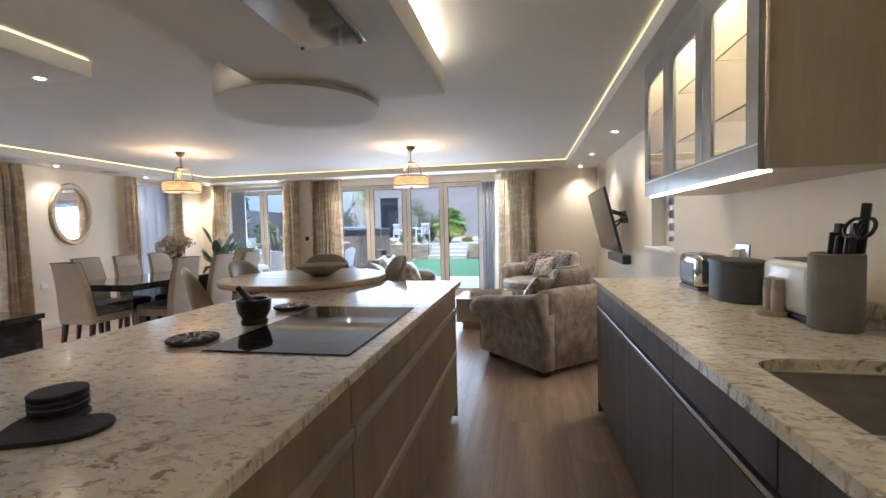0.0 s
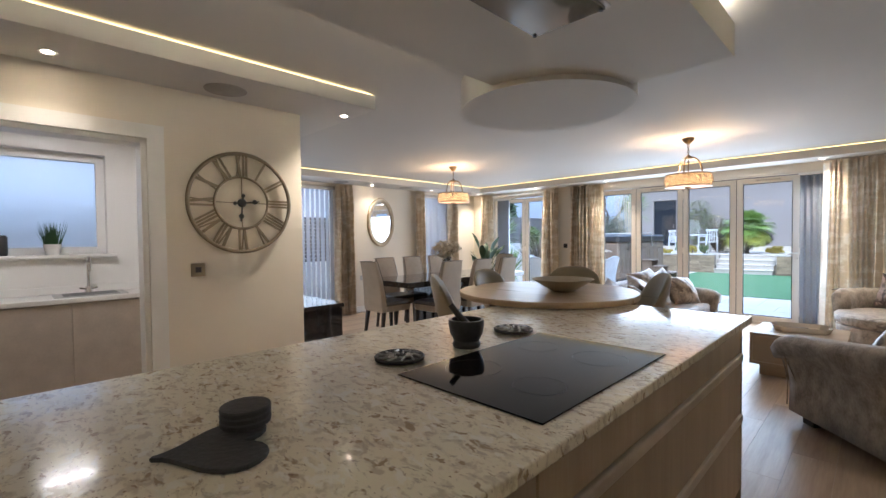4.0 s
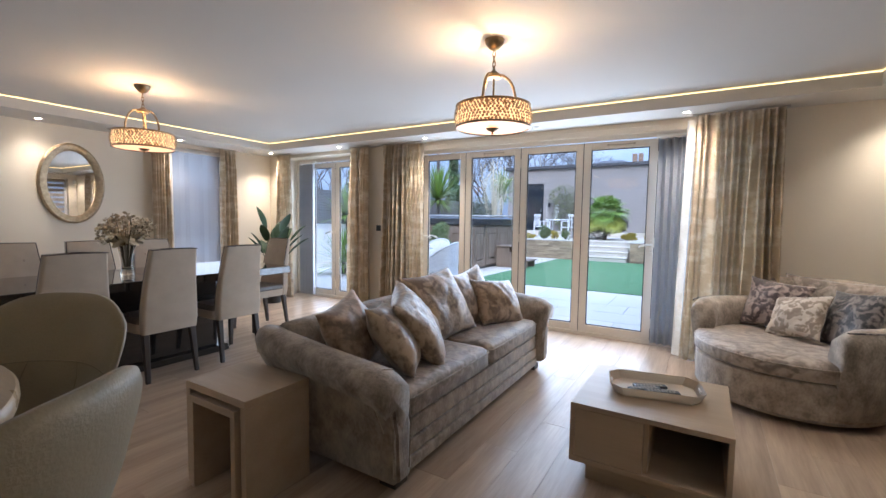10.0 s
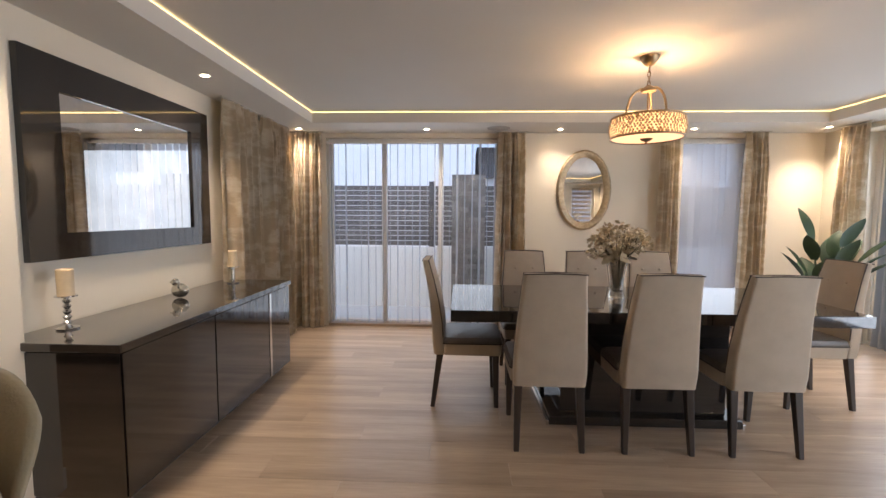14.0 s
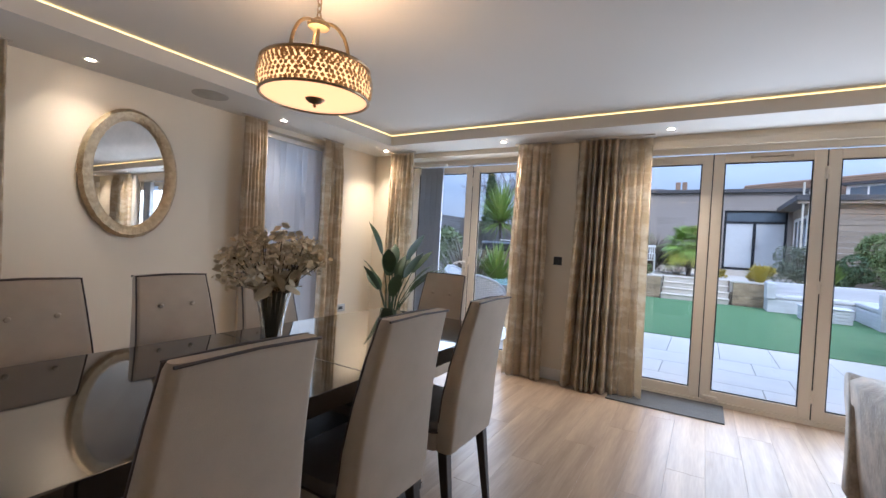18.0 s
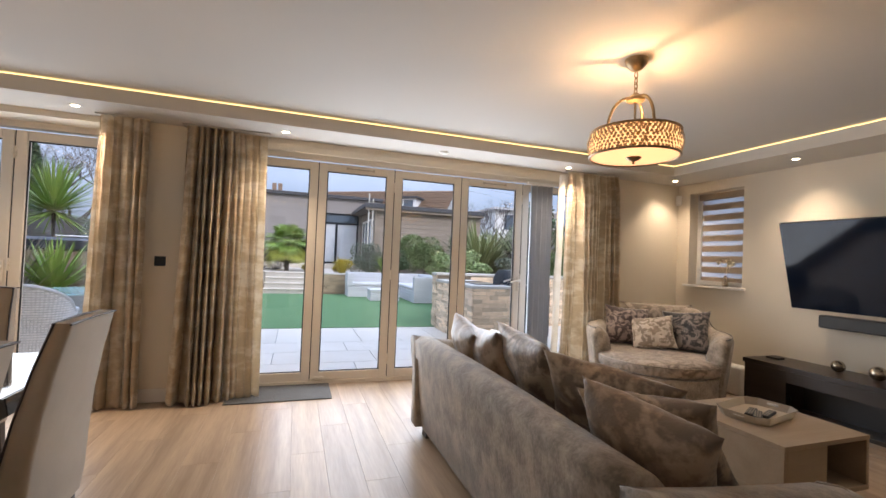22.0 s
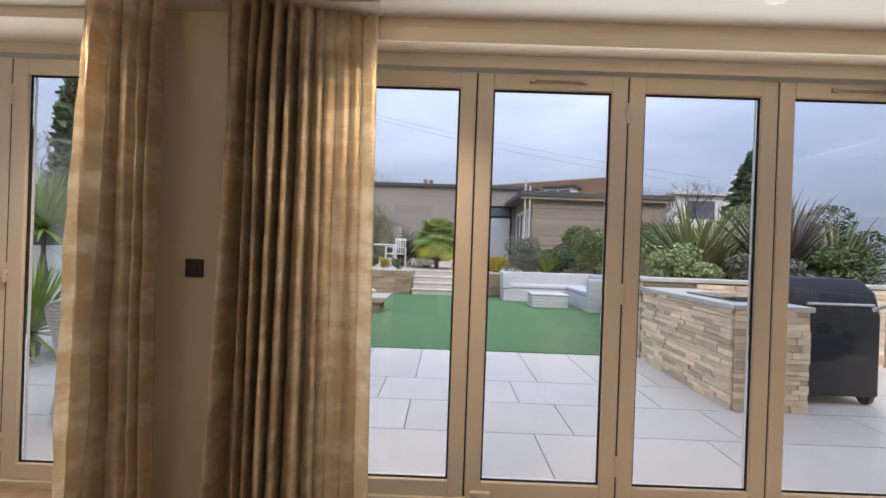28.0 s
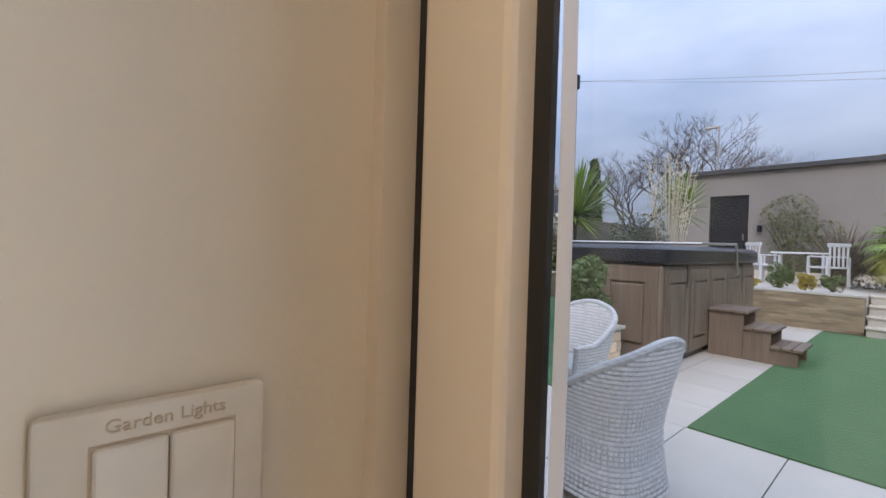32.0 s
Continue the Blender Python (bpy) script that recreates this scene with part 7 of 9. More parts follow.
M_white_render = material("white_render", (0.82, 0.81, 0.78), (0.74, 0.73, 0.69), rough=0.85, scale=1.5, fine=120, bump=0.15)
M_bark = material("grey_bark", (0.12, 0.10, 0.085), (0.075, 0.062, 0.05), rough=0.9, scale=20, fine=90, bump=0.5)
M_palm = material("palm_frond", (0.11, 0.22, 0.035), (0.25, 0.33, 0.06), rough=0.55, scale=5, fine=60, bump=0.1, contrast=0.3)
M_palm_old = material("yellowed_frond", (0.42, 0.42, 0.07), (0.30, 0.33, 0.06), rough=0.6, scale=6, fine=60, bump=0.1, contrast=0.3)
M_phorm = material("flax_blade", (0.15, 0.19, 0.065), (0.31, 0.32, 0.13), rough=0.5, scale=4, fine=50, bump=0.1, contrast=0.3)
M_phorm_d = material("bronze_flax_blade", (0.085, 0.065, 0.05), (0.20, 0.165, 0.12), rough=0.5, scale=4, fine=50, bump=0.1)
M_bush = material("evergreen_leaf", (0.065, 0.115, 0.03), (0.16, 0.21, 0.07), rough=0.55, scale=3, fine=40, bump=0.1, contrast=0.3)
M_bush_y = material("golden_leaf", (0.46, 0.34, 0.035), (0.28, 0.25, 0.05), rough=0.6, scale=3, fine=40, bump=0.1, contrast=0.3)
M_bush_p = material("variegated_leaf", (0.36, 0.42, 0.20), (0.15, 0.24, 0.07), rough=0.6, scale=6, fine=40, bump=0.1, contrast=0.25)
M_grey_leaf = material("grey_green_leaf", (0.17, 0.19, 0.14), (0.10, 0.125, 0.08), rough=0.7, scale=5, fine=40, bump=0.1)
M_heather = material("purple_heather", (0.075, 0.064, 0.055), (0.13, 0.122, 0.095), rough=0.8, scale=6, fine=40, bump=0.1)
M_conifer = material("conifer_needles", (0.045, 0.085, 0.04), (0.09, 0.14, 0.06), rough=0.7, scale=5, fine=60, bump=0.2)
M_straw = material("pampas_straw", (0.66, 0.60, 0.46), (0.52, 0.46, 0.33), rough=0.8, scale=5, fine=60, bump=0.1)
M_white_plastic = material("white_resin", (0.72, 0.73, 0.74), rough=0.35, bump=0.02)
M_aqua = material("aqua_glass_top", (0.36, 0.58, 0.60), (0.52, 0.72, 0.73), rough=0.12, scale=14, fine=90, bump=0.08, coat=0.5)
M_blind = material("pale_door_blind", (0.55, 0.58, 0.60), (0.50, 0.53, 0.55), rough=0.7, bump=0.02)
M_window = material("reflective_window", (0.10, 0.13, 0.16), rough=0.05, bump=0.0)
TZ = 0.62   # raised terrace

# raised terrace, steps, retaining walls
terrace_bm = block(-12, 19.05, -0.1, 3.2, 24.2, TZ)
block(-12, 18.35, -0.1, -4.262, 19.049, TZ, bm=terrace_bm)
block(-2.538, 18.35, -0.1, 3.2, 19.049, TZ, bm=terrace_bm)
structure("terrace", terrace_bm, M_porcelain, "pale paved raised terrace")
steps = tagged(empty("garden_steps"), "four pale stone steps up to the terrace", "garden steps")
for k in range(4):
    z = ZG + 0.16 * (k + 1)
    y = 17.92 + 0.27 * k
    part("riser", block(-4.23, y + 0.03, ZG - 0.01, -2.57, y + 0.30, z - 0.035), M_coping, steps)
    part("tread", block(-4.25, y, z - 0.034, -2.55, y + (0.31 if k < 3 else 0.318), z, 0.008), M_porcelain, steps)
for k in range(2):
    part("end_wall", block(-2.549, 17.97 + 0.27 * k, ZG - 0.01, -2.49, 17.97 + 0.27 * (k + 1), ZG + 0.16 * (k + 1) + 0.02), M_mortar, steps) if k else None

CLAD = []   # stone faces to be covered with pieces: (axis, plane, u0, u1, z0, z1, outward)


def stone_wall(name, x0, y0, x1, y1, z0, z1, label, faces, cap=True):
    top = tagged(empty(name), label, "stone wall")
    part("core", block(x0, y0, z0, x1, y1, z1), M_mortar, top)
    if cap:
        part("coping", block(x0 - 0.03, y0 - 0.03, z1 + 0.001, x1 + 0.03, y1 + 0.03, z1 + 0.045, 0.006), M_coping, top)
    for f in faces:
        CLAD.append((top, *f))
    return top


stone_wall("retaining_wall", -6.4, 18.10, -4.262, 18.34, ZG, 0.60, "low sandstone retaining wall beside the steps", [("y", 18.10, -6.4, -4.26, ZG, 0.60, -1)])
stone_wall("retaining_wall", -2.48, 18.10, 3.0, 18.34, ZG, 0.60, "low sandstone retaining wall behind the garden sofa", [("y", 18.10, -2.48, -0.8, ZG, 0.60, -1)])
bq = stone_wall("barbecue_counter", -0.82, 9.74, -0.19, 11.44, ZG, 0.84, "sandstone clad outdoor kitchen counter with a pale top", [("x", -0.82, 9.74, 11.44, ZG, 0.84, -1), ("y", 9.74, -0.82, -0.19, ZG, 0.84, -1)])
part("hotplate", block(-0.68, 9.98, 0.886, -0.26, 10.75, 0.90, 0.004), M_black_gloss, bq, "dark glass hotplate")
stone_wall("raised_planter", -0.82, 11.48, 4.2, 11.72, ZG, 0.955, "raised sandstone planter wall with a pale coping", [("x", -0.82, 11.48, 11.72, ZG, 0.955, -1), ("y", 11.48, -0.15, 2.2, ZG, 0.955, -1)])
structure("planter_soil", prism([(-0.5, 11.73), (4.2, 11.73), (4.2, 15.4), (1.55, 15.4)], ZG, 0.85), M_soil, "soil of the raised planter")
gr = tagged(empty("gas_barbecue", pose(0.25, 10.25, ZG)), "dark covered gas barbecue beside the stone counter", "barbecue")
part("cabinet", block(-0.40, -0.28, 0.08, 0.40, 0.28, 0.85, 0.02), M_anth, gr)
part("hood", loft([rounded_rect(0.82, 0.56, 0.05, 0, 0, 0.85), rounded_rect(0.82, 0.52, 0.08, 0, 0.01, 1.02), rounded_rect(0.74, 0.36, 0.10, 0, 0.03, 1.14)]), M_anth, gr, smooth=True)
part("handle", tube([(-0.3, -0.31, 0.92), (0.3, -0.31, 0.92)], 0.012, 8), M_steel, gr)
for x in (-0.35, 0.35):
    part("wheel", cyl(0, 0, -0.02, 0.02, 0.07, seg=20, m=pose(x, -0.2, 0.07, 0, 90, 0)), M_black, gr)

# hot tub, its cover and steps
tub = tagged(empty("hot_tub"), "long cedar clad hot tub with a closed dark cover", "hot tub")
part("body", block(-7.70, 12.95, 0.04, -5.52, 16.72, 1.14, 0.04, 3), M_tubwood, tub)
part("skid_base", block(-7.66, 12.99, ZG, -5.56, 16.68, 0.04), M_black, tub)
for k in range(3):
    a = -7.62 + k * 0.70
    part("side_panel", wall_mesh("y", 12.925, 12.949, a, a + 0.66, 0.08, 1.08, [(a + 0.12, a + 0.54, 0.22, 0.94)]), M_tubwood, tub)
    part("panel_infill", block(a + 0.15, 12.917, 0.25, a + 0.51, 12.949, 0.91, 0.012), M_tubwood, tub)
for k in range(5):
    b = 13.02 + k * 0.73
    part("side_panel", wall_mesh("x", -5.519, -5.495, b, b + 0.69, 0.08, 1.08, [(b + 0.12, b + 0.57, 0.22, 0.94)]), M_tubwood, tub)
    part("panel_infill", block(-5.519, b + 0.15, 0.25, -5.487, b + 0.54, 0.91, 0.012), M_tubwood, tub)
part("cover", loft([rounded_rect(2.24, 3.82, 0.12, -6.61, 14.835, 1.141), rounded_rect(2.30, 3.88, 0.14, -6.61, 14.835, 1.17), rounded_rect(2.30, 3.88, 0.14, -6.61, 14.835, 1.31), rounded_rect(2.18, 3.76, 0.14, -6.61, 14.835, 1.36)]), M_vinyl, tub, "dark vinyl cover", smooth=True)
part("cover_fold", block(-7.7, 14.80, 1.355, -5.5, 14.88, 1.372, 0.006), M_vinyl, tub)
part("lifter_bar", tube([(-5.43, 15.4, 1.0), (-5.43, 15.3, 1.42), (-5.5, 14.1, 1.40), (-7.7, 14.0, 1.40)], 0.018, 8), M_steel, tub, "grey cover lifter bar")
for y in (13.6, 15.9):
    part("strap", block(-5.50, y, 0.86, -5.488, y + 0.05, 1.2, 0.003), M_black, tub)
ts = tagged(empty("tub_steps"), "three weathered wooden steps beside the hot tub", "steps")
for k, (x1, z) in enumerate(((-5.10, 0.58), (-4.82, 0.39), (-4.56, 0.20))):
    x0 = (-5.48, -5.10, -4.82)[k]
    deep = (x1 + 0.05 - x0) / 3
    for q in range(3):
        part("tread_board", block(x0 + q * deep, 14.36, z - 0.032, x0 + (q + 1) * deep - 0.008, 15.04, z, 0.005), M_tubwood, ts)
    part("back_board", block(x0 + 0.01, 14.43, ZG, x0 + 0.035, 14.97, z - 0.033), M_tubwood, ts)
    for y in (14.40, 14.97):
        part("side_board", block(x0, y, ZG, x1 - 0.001, y + 0.03, z - 0.033, 0.003), M_tubwood, ts)

pb = tagged(empty("planter_box"), "square pale stone planter with a green shrub", "planter")
part("box", block(-6.45, 11.95, ZG, -5.80, 12.60, 0.44, 0.004), M_coping, pb)
for row in range(4):
    z = ZG + 0.012 + row * 0.108
    cuts = (0.0, 0.22, 0.44, 0.65) if row % 2 else (0.0, 0.11, 0.33, 0.55, 0.65)
    for c0, c1 in zip(cuts, cuts[1:]):
        part("facing_stone", block(-5.80, 11.95 + c0 + 0.004, z, -5.784 - 0.006 * (row % 2), 11.95 + c1 - 0.004, z + 0.10, 0.003), M_stone, pb)
        part("facing_stone", block(-6.45 + c0 + 0.004, 11.936 + 0.006 * (row % 2), z, -6.45 + c1 - 0.004, 11.95, z + 0.10, 0.003), M_stone, pb)
part("coping", block(-6.49, 11.91, 0.441, -5.76, 12.64, 0.475, 0.006), M_coping, pb)
part("soil", block(-6.40, 12.0, 0.476, -5.85, 12.55, 0.484), M_soil, pb)


def foliage(n, centre, radii, size, seed, tall=1.8, flat=0.0):
    """A crown of many separate leaves in an uneven mass."""
    r2 = random.Random(seed)
    bm = bmesh.new()
    c = Vector(centre)
    lumps = [(Vector((r2.uniform(-0.65, 0.65) * radii[0], r2.uniform(-0.65, 0.65) * radii[1], r2.uniform(-0.55, 0.65) * radii[2])), r2.uniform(0.35, 0.6)) for _ in range(9)]
    for _ in range(n):
        o, s = r2.choice(lumps)
        d = Vector((r2.gauss(0, 1), r2.gauss(0, 1), r2.gauss(0, 1))).normalized() * r2.uniform(0.55, 1.0) ** 0.4
        leaf_quad(bm, c + o + Vector((d.x * radii[0] * s, d.y * radii[1] * s, d.z * radii[2] * s)), size * r2.uniform(0.6, 1.3), r2, tall)
    return bm


def bush(x, y, z, rx, ry, rz, mat, label, n=700, size=0.07, seed=0, tall=1.8):
    top = empty("shrub", pose(x, y, z))
    b = bmesh.new()
    r2 = random.Random(seed)
    for k in range(5):
        a = r2.uniform(0, 6.28)
        tube([(0, 0, -0.02), (0.3 * rx * math.cos(a), 0.3 * ry * math.sin(a), rz * 0.7), (0.6 * rx * math.cos(a), 0.6 * ry * math.sin(a), rz * 1.3)], 0.012, 5, b)
    part("branches", b, M_bark, top)
    part("crown", foliage(n, (0, 0, rz), (rx, ry, rz), size, seed, tall), mat, top)
    return tagged(top, label, "shrub", "garden shrubs")


def blades(x, y, z, n, length, wide, mat, label, seed=0, droop=0.6, spread=1.0, kind="flax"):
    """A clump of arching strap leaves."""
    top = empty(kind, pose(x, y, z))
    r2 = random.Random(seed)
    bm = bmesh.new()
    for k in range(n):
        a = r2.uniform(0, 6.283)
        c, s = math.cos(a), math.sin(a)
        ln = length * r2.uniform(0.6, 1.1)
        el = radians(r2.uniform(42, 88))
        p = Vector((0.06 * c, 0.06 * s, 0))
        d = Vector((c * math.cos(el) * spread, s * math.cos(el) * spread, math.sin(el))).normalized()
        side = Vector((-s, c, 0))
        prev = None
        m = 7
        for j in range(m + 1):
            t = j / m
            w = wide * (1 - t) ** 0.6 * (0.6 + 0.8 * min(1, t * 3)) * 0.5
            row = [bm.verts.new(p - side * w), bm.verts.new(p + side * w)]
            if prev:
                bm.faces.new((prev[0], prev[1], row[1], row[0]))
            prev = row
            p = p + d * (ln / m)
            d = (d + Vector((0, 0, -droop * t * 0.30)) + Vector((c, s, 0)) * 0.03).normalized()
    part("blades", bm, mat, top)
    return tagged(top, label, "garden plant", "strap leaved plants")


def fan_palm(x, y, z, trunk, reach, n, label, seed=0):
    """A stout trunk under a dome of pleated fan leaves; the lowest hang and have turned yellow."""
    top = empty("palm_tree", pose(x, y, z))
    r2 = random.Random(seed)
    part("trunk", tube([(0, 0, -0.05), (0.01, 0, trunk * 0.5), (0.0, 0.01, trunk)], 0.09, 12, taper=0.9), M_bark, top)
    fresh, old = bmesh.new(), bmesh.new()
    for k in range(n):
        f = k / (n - 1)
        fr = old if f > 0.74 else fresh
        a = k * 2.39996 + r2.uniform(-0.2, 0.2)
        c, s = math.cos(a), math.sin(a)
        el = radians(78 - 112 * f ** 0.85)
        stem = reach * r2.uniform(0.42, 0.55) * (0.75 + 0.25 * min(1.0, f * 2))
        hub2 = Vector((c * math.cos(el) * stem, s * math.cos(el) * stem, trunk + math.sin(el) * stem))
        tube([(0, 0, trunk), tuple(hub2 * 0.5 + Vector((0, 0, trunk * 0.5 + 0.03))), tuple(hub2)], 0.009, 4, fr)
        d = (hub2 - Vector((0, 0, trunk))).normalized()
        d = (d + Vector((0, 0, -0.25 - 0.35 * f))).normalized()
        side = Vector((-s, c, 0))
        up = side.cross(d).normalized()
        m = 26
        for q in range(m):
            b = radians(-112 + 224 * q / (m - 1))
            dirn = (d * math.cos(b) + side * math.sin(b)).normalized()
            ln = reach * 0.52 * r2.uniform(0.88, 1.04) * (1 - 0.12 * abs(q / (m - 1) * 2 - 1) ** 3)
            across = dirn.cross(up).normalized() * 0.021
            p1 = hub2 + dirn * ln * 0.55 + up * 0.02
            p2 = hub2 + dirn * ln * 0.8 + Vector((0, 0, -0.06 * ln))
            tip = hub2 + dirn * ln + Vector((0, 0, -0.24 * ln))
            ridge = up * 0.010
            v = [fr.verts.new(w) for w in (hub2, p1 - across - ridge, p1 + ridge, p1 + across - ridge, p2 - across * 0.7, p2 + across * 0.7, tip)]
            for face in ((0, 1, 2), (0, 2, 3), (1, 4, 5, 3), (4, 6, 5)):
                fr.faces.new([v[w] for w in face])
    part("fronds", fresh, M_palm, top)
    part("old_fronds", old, M_palm_old, top, "yellowing lower fronds")
    return tagged(top, label, "palm tree", "garden palms")


def spiky_palm(x, y, z, trunk, length, n, label, seed=0):
    top = empty("cordyline", pose(x, y, z))
    part("trunk", tube([(0, 0, -0.05), (0.02, 0.01, trunk * 0.5), (0.0, 0.0, trunk)], 0.07, 10, taper=0.8), M_bark, top)
    r2 = random.Random(seed)
    bm = bmesh.new()
    for k in range(n):
        a, el = r2.uniform(0, 6.283), radians(r2.uniform(-25, 85))
        c, s = math.cos(a), math.sin(a)
        p = Vector((0, 0, trunk))
        d = Vector((c * math.cos(el), s * math.cos(el), math.sin(el)))
        side = Vector((-s, c, 0))
        prev = None
        ln = length * r2.uniform(0.75, 1.05)
        for j in range(6):
            t = j / 5
            w = 0.026 * (1 - t) ** 0.5 + 0.001
            row = [bm.verts.new(p - side * w), bm.verts.new(p + side * w)]
            if prev:
                bm.faces.new((prev[0], prev[1], row[1], row[0]))
            prev = row
            p = p + d * (ln / 5)
            d = (d + Vector((0, 0, -0.12 * t))).normalized()
    part("leaves", bm, M_palm, top)
    return tagged(top, label, "cordyline", "garden palms")


M_olive_leaf = material("olive_green_leaf", (0.12, 0.14, 0.06), (0.21, 0.22, 0.11), rough=0.6, scale=6, fine=40, bump=0.1)
bush(-6.12, 12.27, 0.47, 0.36, 0.36, 0.40, M_bush, "green feathery shrub in the stone planter", 3400, 0.022, 41, 2.6)
fan_palm(-3.62, 19.9, TZ, 0.92, 1.02, 34, "fan palm with yellowing lower fronds on the terrace", seed=51)
fan_palm(2.5, 14.9, 0.8, 0.55, 0.9, 18, "fan palm in the raised planter", seed=52)
blades(0.75, 13.2, 0.85, 190, 1.45, 0.05, M_phorm, "variegated flax clump in the raised planter", 61)
blades(1.95, 12.9, 0.85, 210, 1.55, 0.042, M_phorm_d, "bronze flax clump in the raised planter", 62)
blades(3.1, 13.2, 0.8, 130, 1.3, 0.04, M_phorm, "green flax clump in the raised planter", 63)
blades(-4.85, 21.2, TZ, 220, 1.45, 0.04, M_phorm_d, "bronze flax against the grey wall", 64)
blades(-8.9, 14.6, ZG, 120, 1.5, 0.05, M_phorm, "tall flax beside the fence", 65)
spiky_palm(-9.0, 16.9, ZG, 2.05, 1.4, 330, "cordyline palm behind the hot tub", 71)
spiky_palm(-9.6, 12.7, ZG, 1.4, 1.0, 150, "cordyline palm by the fence", 72)
spiky_palm(-8.1, 20.6, TZ, 1.75, 1.2, 230, "cordyline palm by the dark door", 73)
spiky_palm(-6.9, 12.15, ZG, 0.5, 0.95, 200, "green cordyline beside the hot tub", 76)
spiky_palm(-7.7, 10.6, ZG, 0.25, 0.85, 120, "young cordyline near the patio", 74)
for k, (x, y, z, rx, ry, rz, mat, lab, n, size) in enumerate((
        (-0.95, 19.1, TZ, 0.62, 0.45, 0.58, M_grey_leaf, "grey green lavender mound on the terrace", 5200, 0.024),
        (0.05, 18.9, TZ, 0.5, 0.45, 0.42, M_conifer, "dark spiky shrub behind the garden sofa", 3000, 0.035),
        (1.15, 19.0, TZ, 0.95, 0.6, 0.86, M_bush, "tall evergreen shrub behind the garden sofa", 7500, 0.03),
        (2.9, 18.9, TZ, 1.0, 0.6, 0.90, M_olive_leaf, "feathery olive shrub before the garden room", 7500, 0.03),
        (1.75, 18.5, TZ, 0.7, 0.5, 0.45, M_bush_p, "bright pale variegated shrub", 4200, 0.032),
        (-1.9, 18.75, TZ, 0.36, 0.28, 0.22, M_bush_y, "golden shrub beside the steps", 1500, 0.028),
        (-4.75, 18.78, TZ, 0.19, 0.16, 0.17, M_bush, "small clipped green shrub on the wall", 900, 0.022),
        (-5.55, 18.9, TZ, 0.26, 0.2, 0.25, M_bush, "round green shrub on the wall", 1300, 0.024),
        (-5.12, 18.62, TZ, 0.14, 0.12, 0.17, M_bush_y, "golden marigold clump on the wall", 600, 0.022),
        (-6.05, 18.66, TZ, 0.2, 0.12, 0.1, M_bush_y, "golden flower clump on the wall", 600, 0.022),
        (-4.05, 20.8, TZ, 1.15, 0.5, 0.42, M_heather, "dark purple grey heather under the palm", 6500, 0.026),
        (-2.9, 20.4, TZ, 0.35, 0.3, 0.14, M_bush_y, "golden ground cover on the terrace", 900, 0.026),
        (-6.05, 23.3, TZ + 0.15, 1.15, 0.32, 1.05, M_olive_leaf, "olive shrub trained on the grey wall", 4600, 0.03),
        (-8.6, 18.9, ZG, 0.9, 0.7, 1.1, M_grey_leaf, "grey green shrub behind the hot tub", 4500, 0.034),
        (-9.6, 14.9, ZG, 0.6, 0.6, 0.8, M_bush, "evergreen shrub beside the fence", 1100, 0.08),
        (3.9, 16.6, ZG, 1.0, 1.2, 1.25, M_bush, "large evergreen shrub beyond the planter", 8000, 0.04))):
    bush(x, y, z, rx, ry, rz, mat, lab, n, size, 100 + k, 2.4)
for k, (x, y, rx, rz, mat, lab, n, size) in enumerate((
        (0.15, 12.35, 0.45, 0.30, M_bush_p, "pale variegated shrub in the raised planter", 3200, 0.028), (1.35, 12.25, 0.55, 0.26, M_grey_leaf, "grey green ground cover in the raised planter", 3200, 0.026),
        (2.6, 12.3, 0.6, 0.34, M_bush, "dark evergreen in the raised planter", 3400, 0.028), (1.3, 14.4, 0.8, 0.55, M_bush, "evergreen shrub at the back of the raised planter", 5200, 0.034),
        (3.6, 13.9, 0.8, 0.7, M_conifer, "dark shrub at the back of the raised planter", 5200, 0.034))):
    bush(x, y, 0.84, rx, rx * 0.8, rz, mat, lab, n, size, 140 + k, 2.2)
blades(1.35, 13.6, 0.84, 150, 1.35, 0.035, M_phorm, "tall green flax in the raised planter", 67)
blades(2.7, 13.7, 0.84, 150, 1.5, 0.035, M_phorm_d, "tall bronze flax in the raised planter", 68)
blades(-1.85, 18.6, TZ, 170, 0.62, 0.022, M_bush_y, "golden grassy clump beside the steps", 75, 1.1)
blades(-0.35, 18.75, TZ, 120, 0.75, 0.03, M_palm, "green spiky clump behind the garden sofa", 69)
blades(-7.4, 11.8, ZG, 190, 1.55, 0.035, M_phorm_d, "bronze flax behind the patio table", 70)
pg = tagged(empty("pampas_grass", pose(-7.75, 19.1, TZ - 0.1)), "pampas grass with tall straw plumes", "pampas grass")
gbm = bmesh.new()
rng = random.Random(8)
for k in range(64):
    a, r = rng.uniform(0, 6.28), rng.uniform(0.02, 0.38)
    h = rng.uniform(1.5, 3.25)
    p0, p1 = Vector((r * 0.4 * math.cos(a), r * 0.4 * math.sin(a), 0)), Vector((r * 1.5 * math.cos(a), r * 1.5 * math.sin(a), h))
    tube([p0, (p0 + p1) / 2, p1], 0.007, 4, gbm)
    for q in range(9):
        leaf_quad(gbm, p1 + Vector((rng.gauss(0, 0.015), rng.gauss(0, 0.015), rng.uniform(-0.45, 0.1))), 0.026, rng, 4.0)
part("plumes", gbm, M_straw, pg)

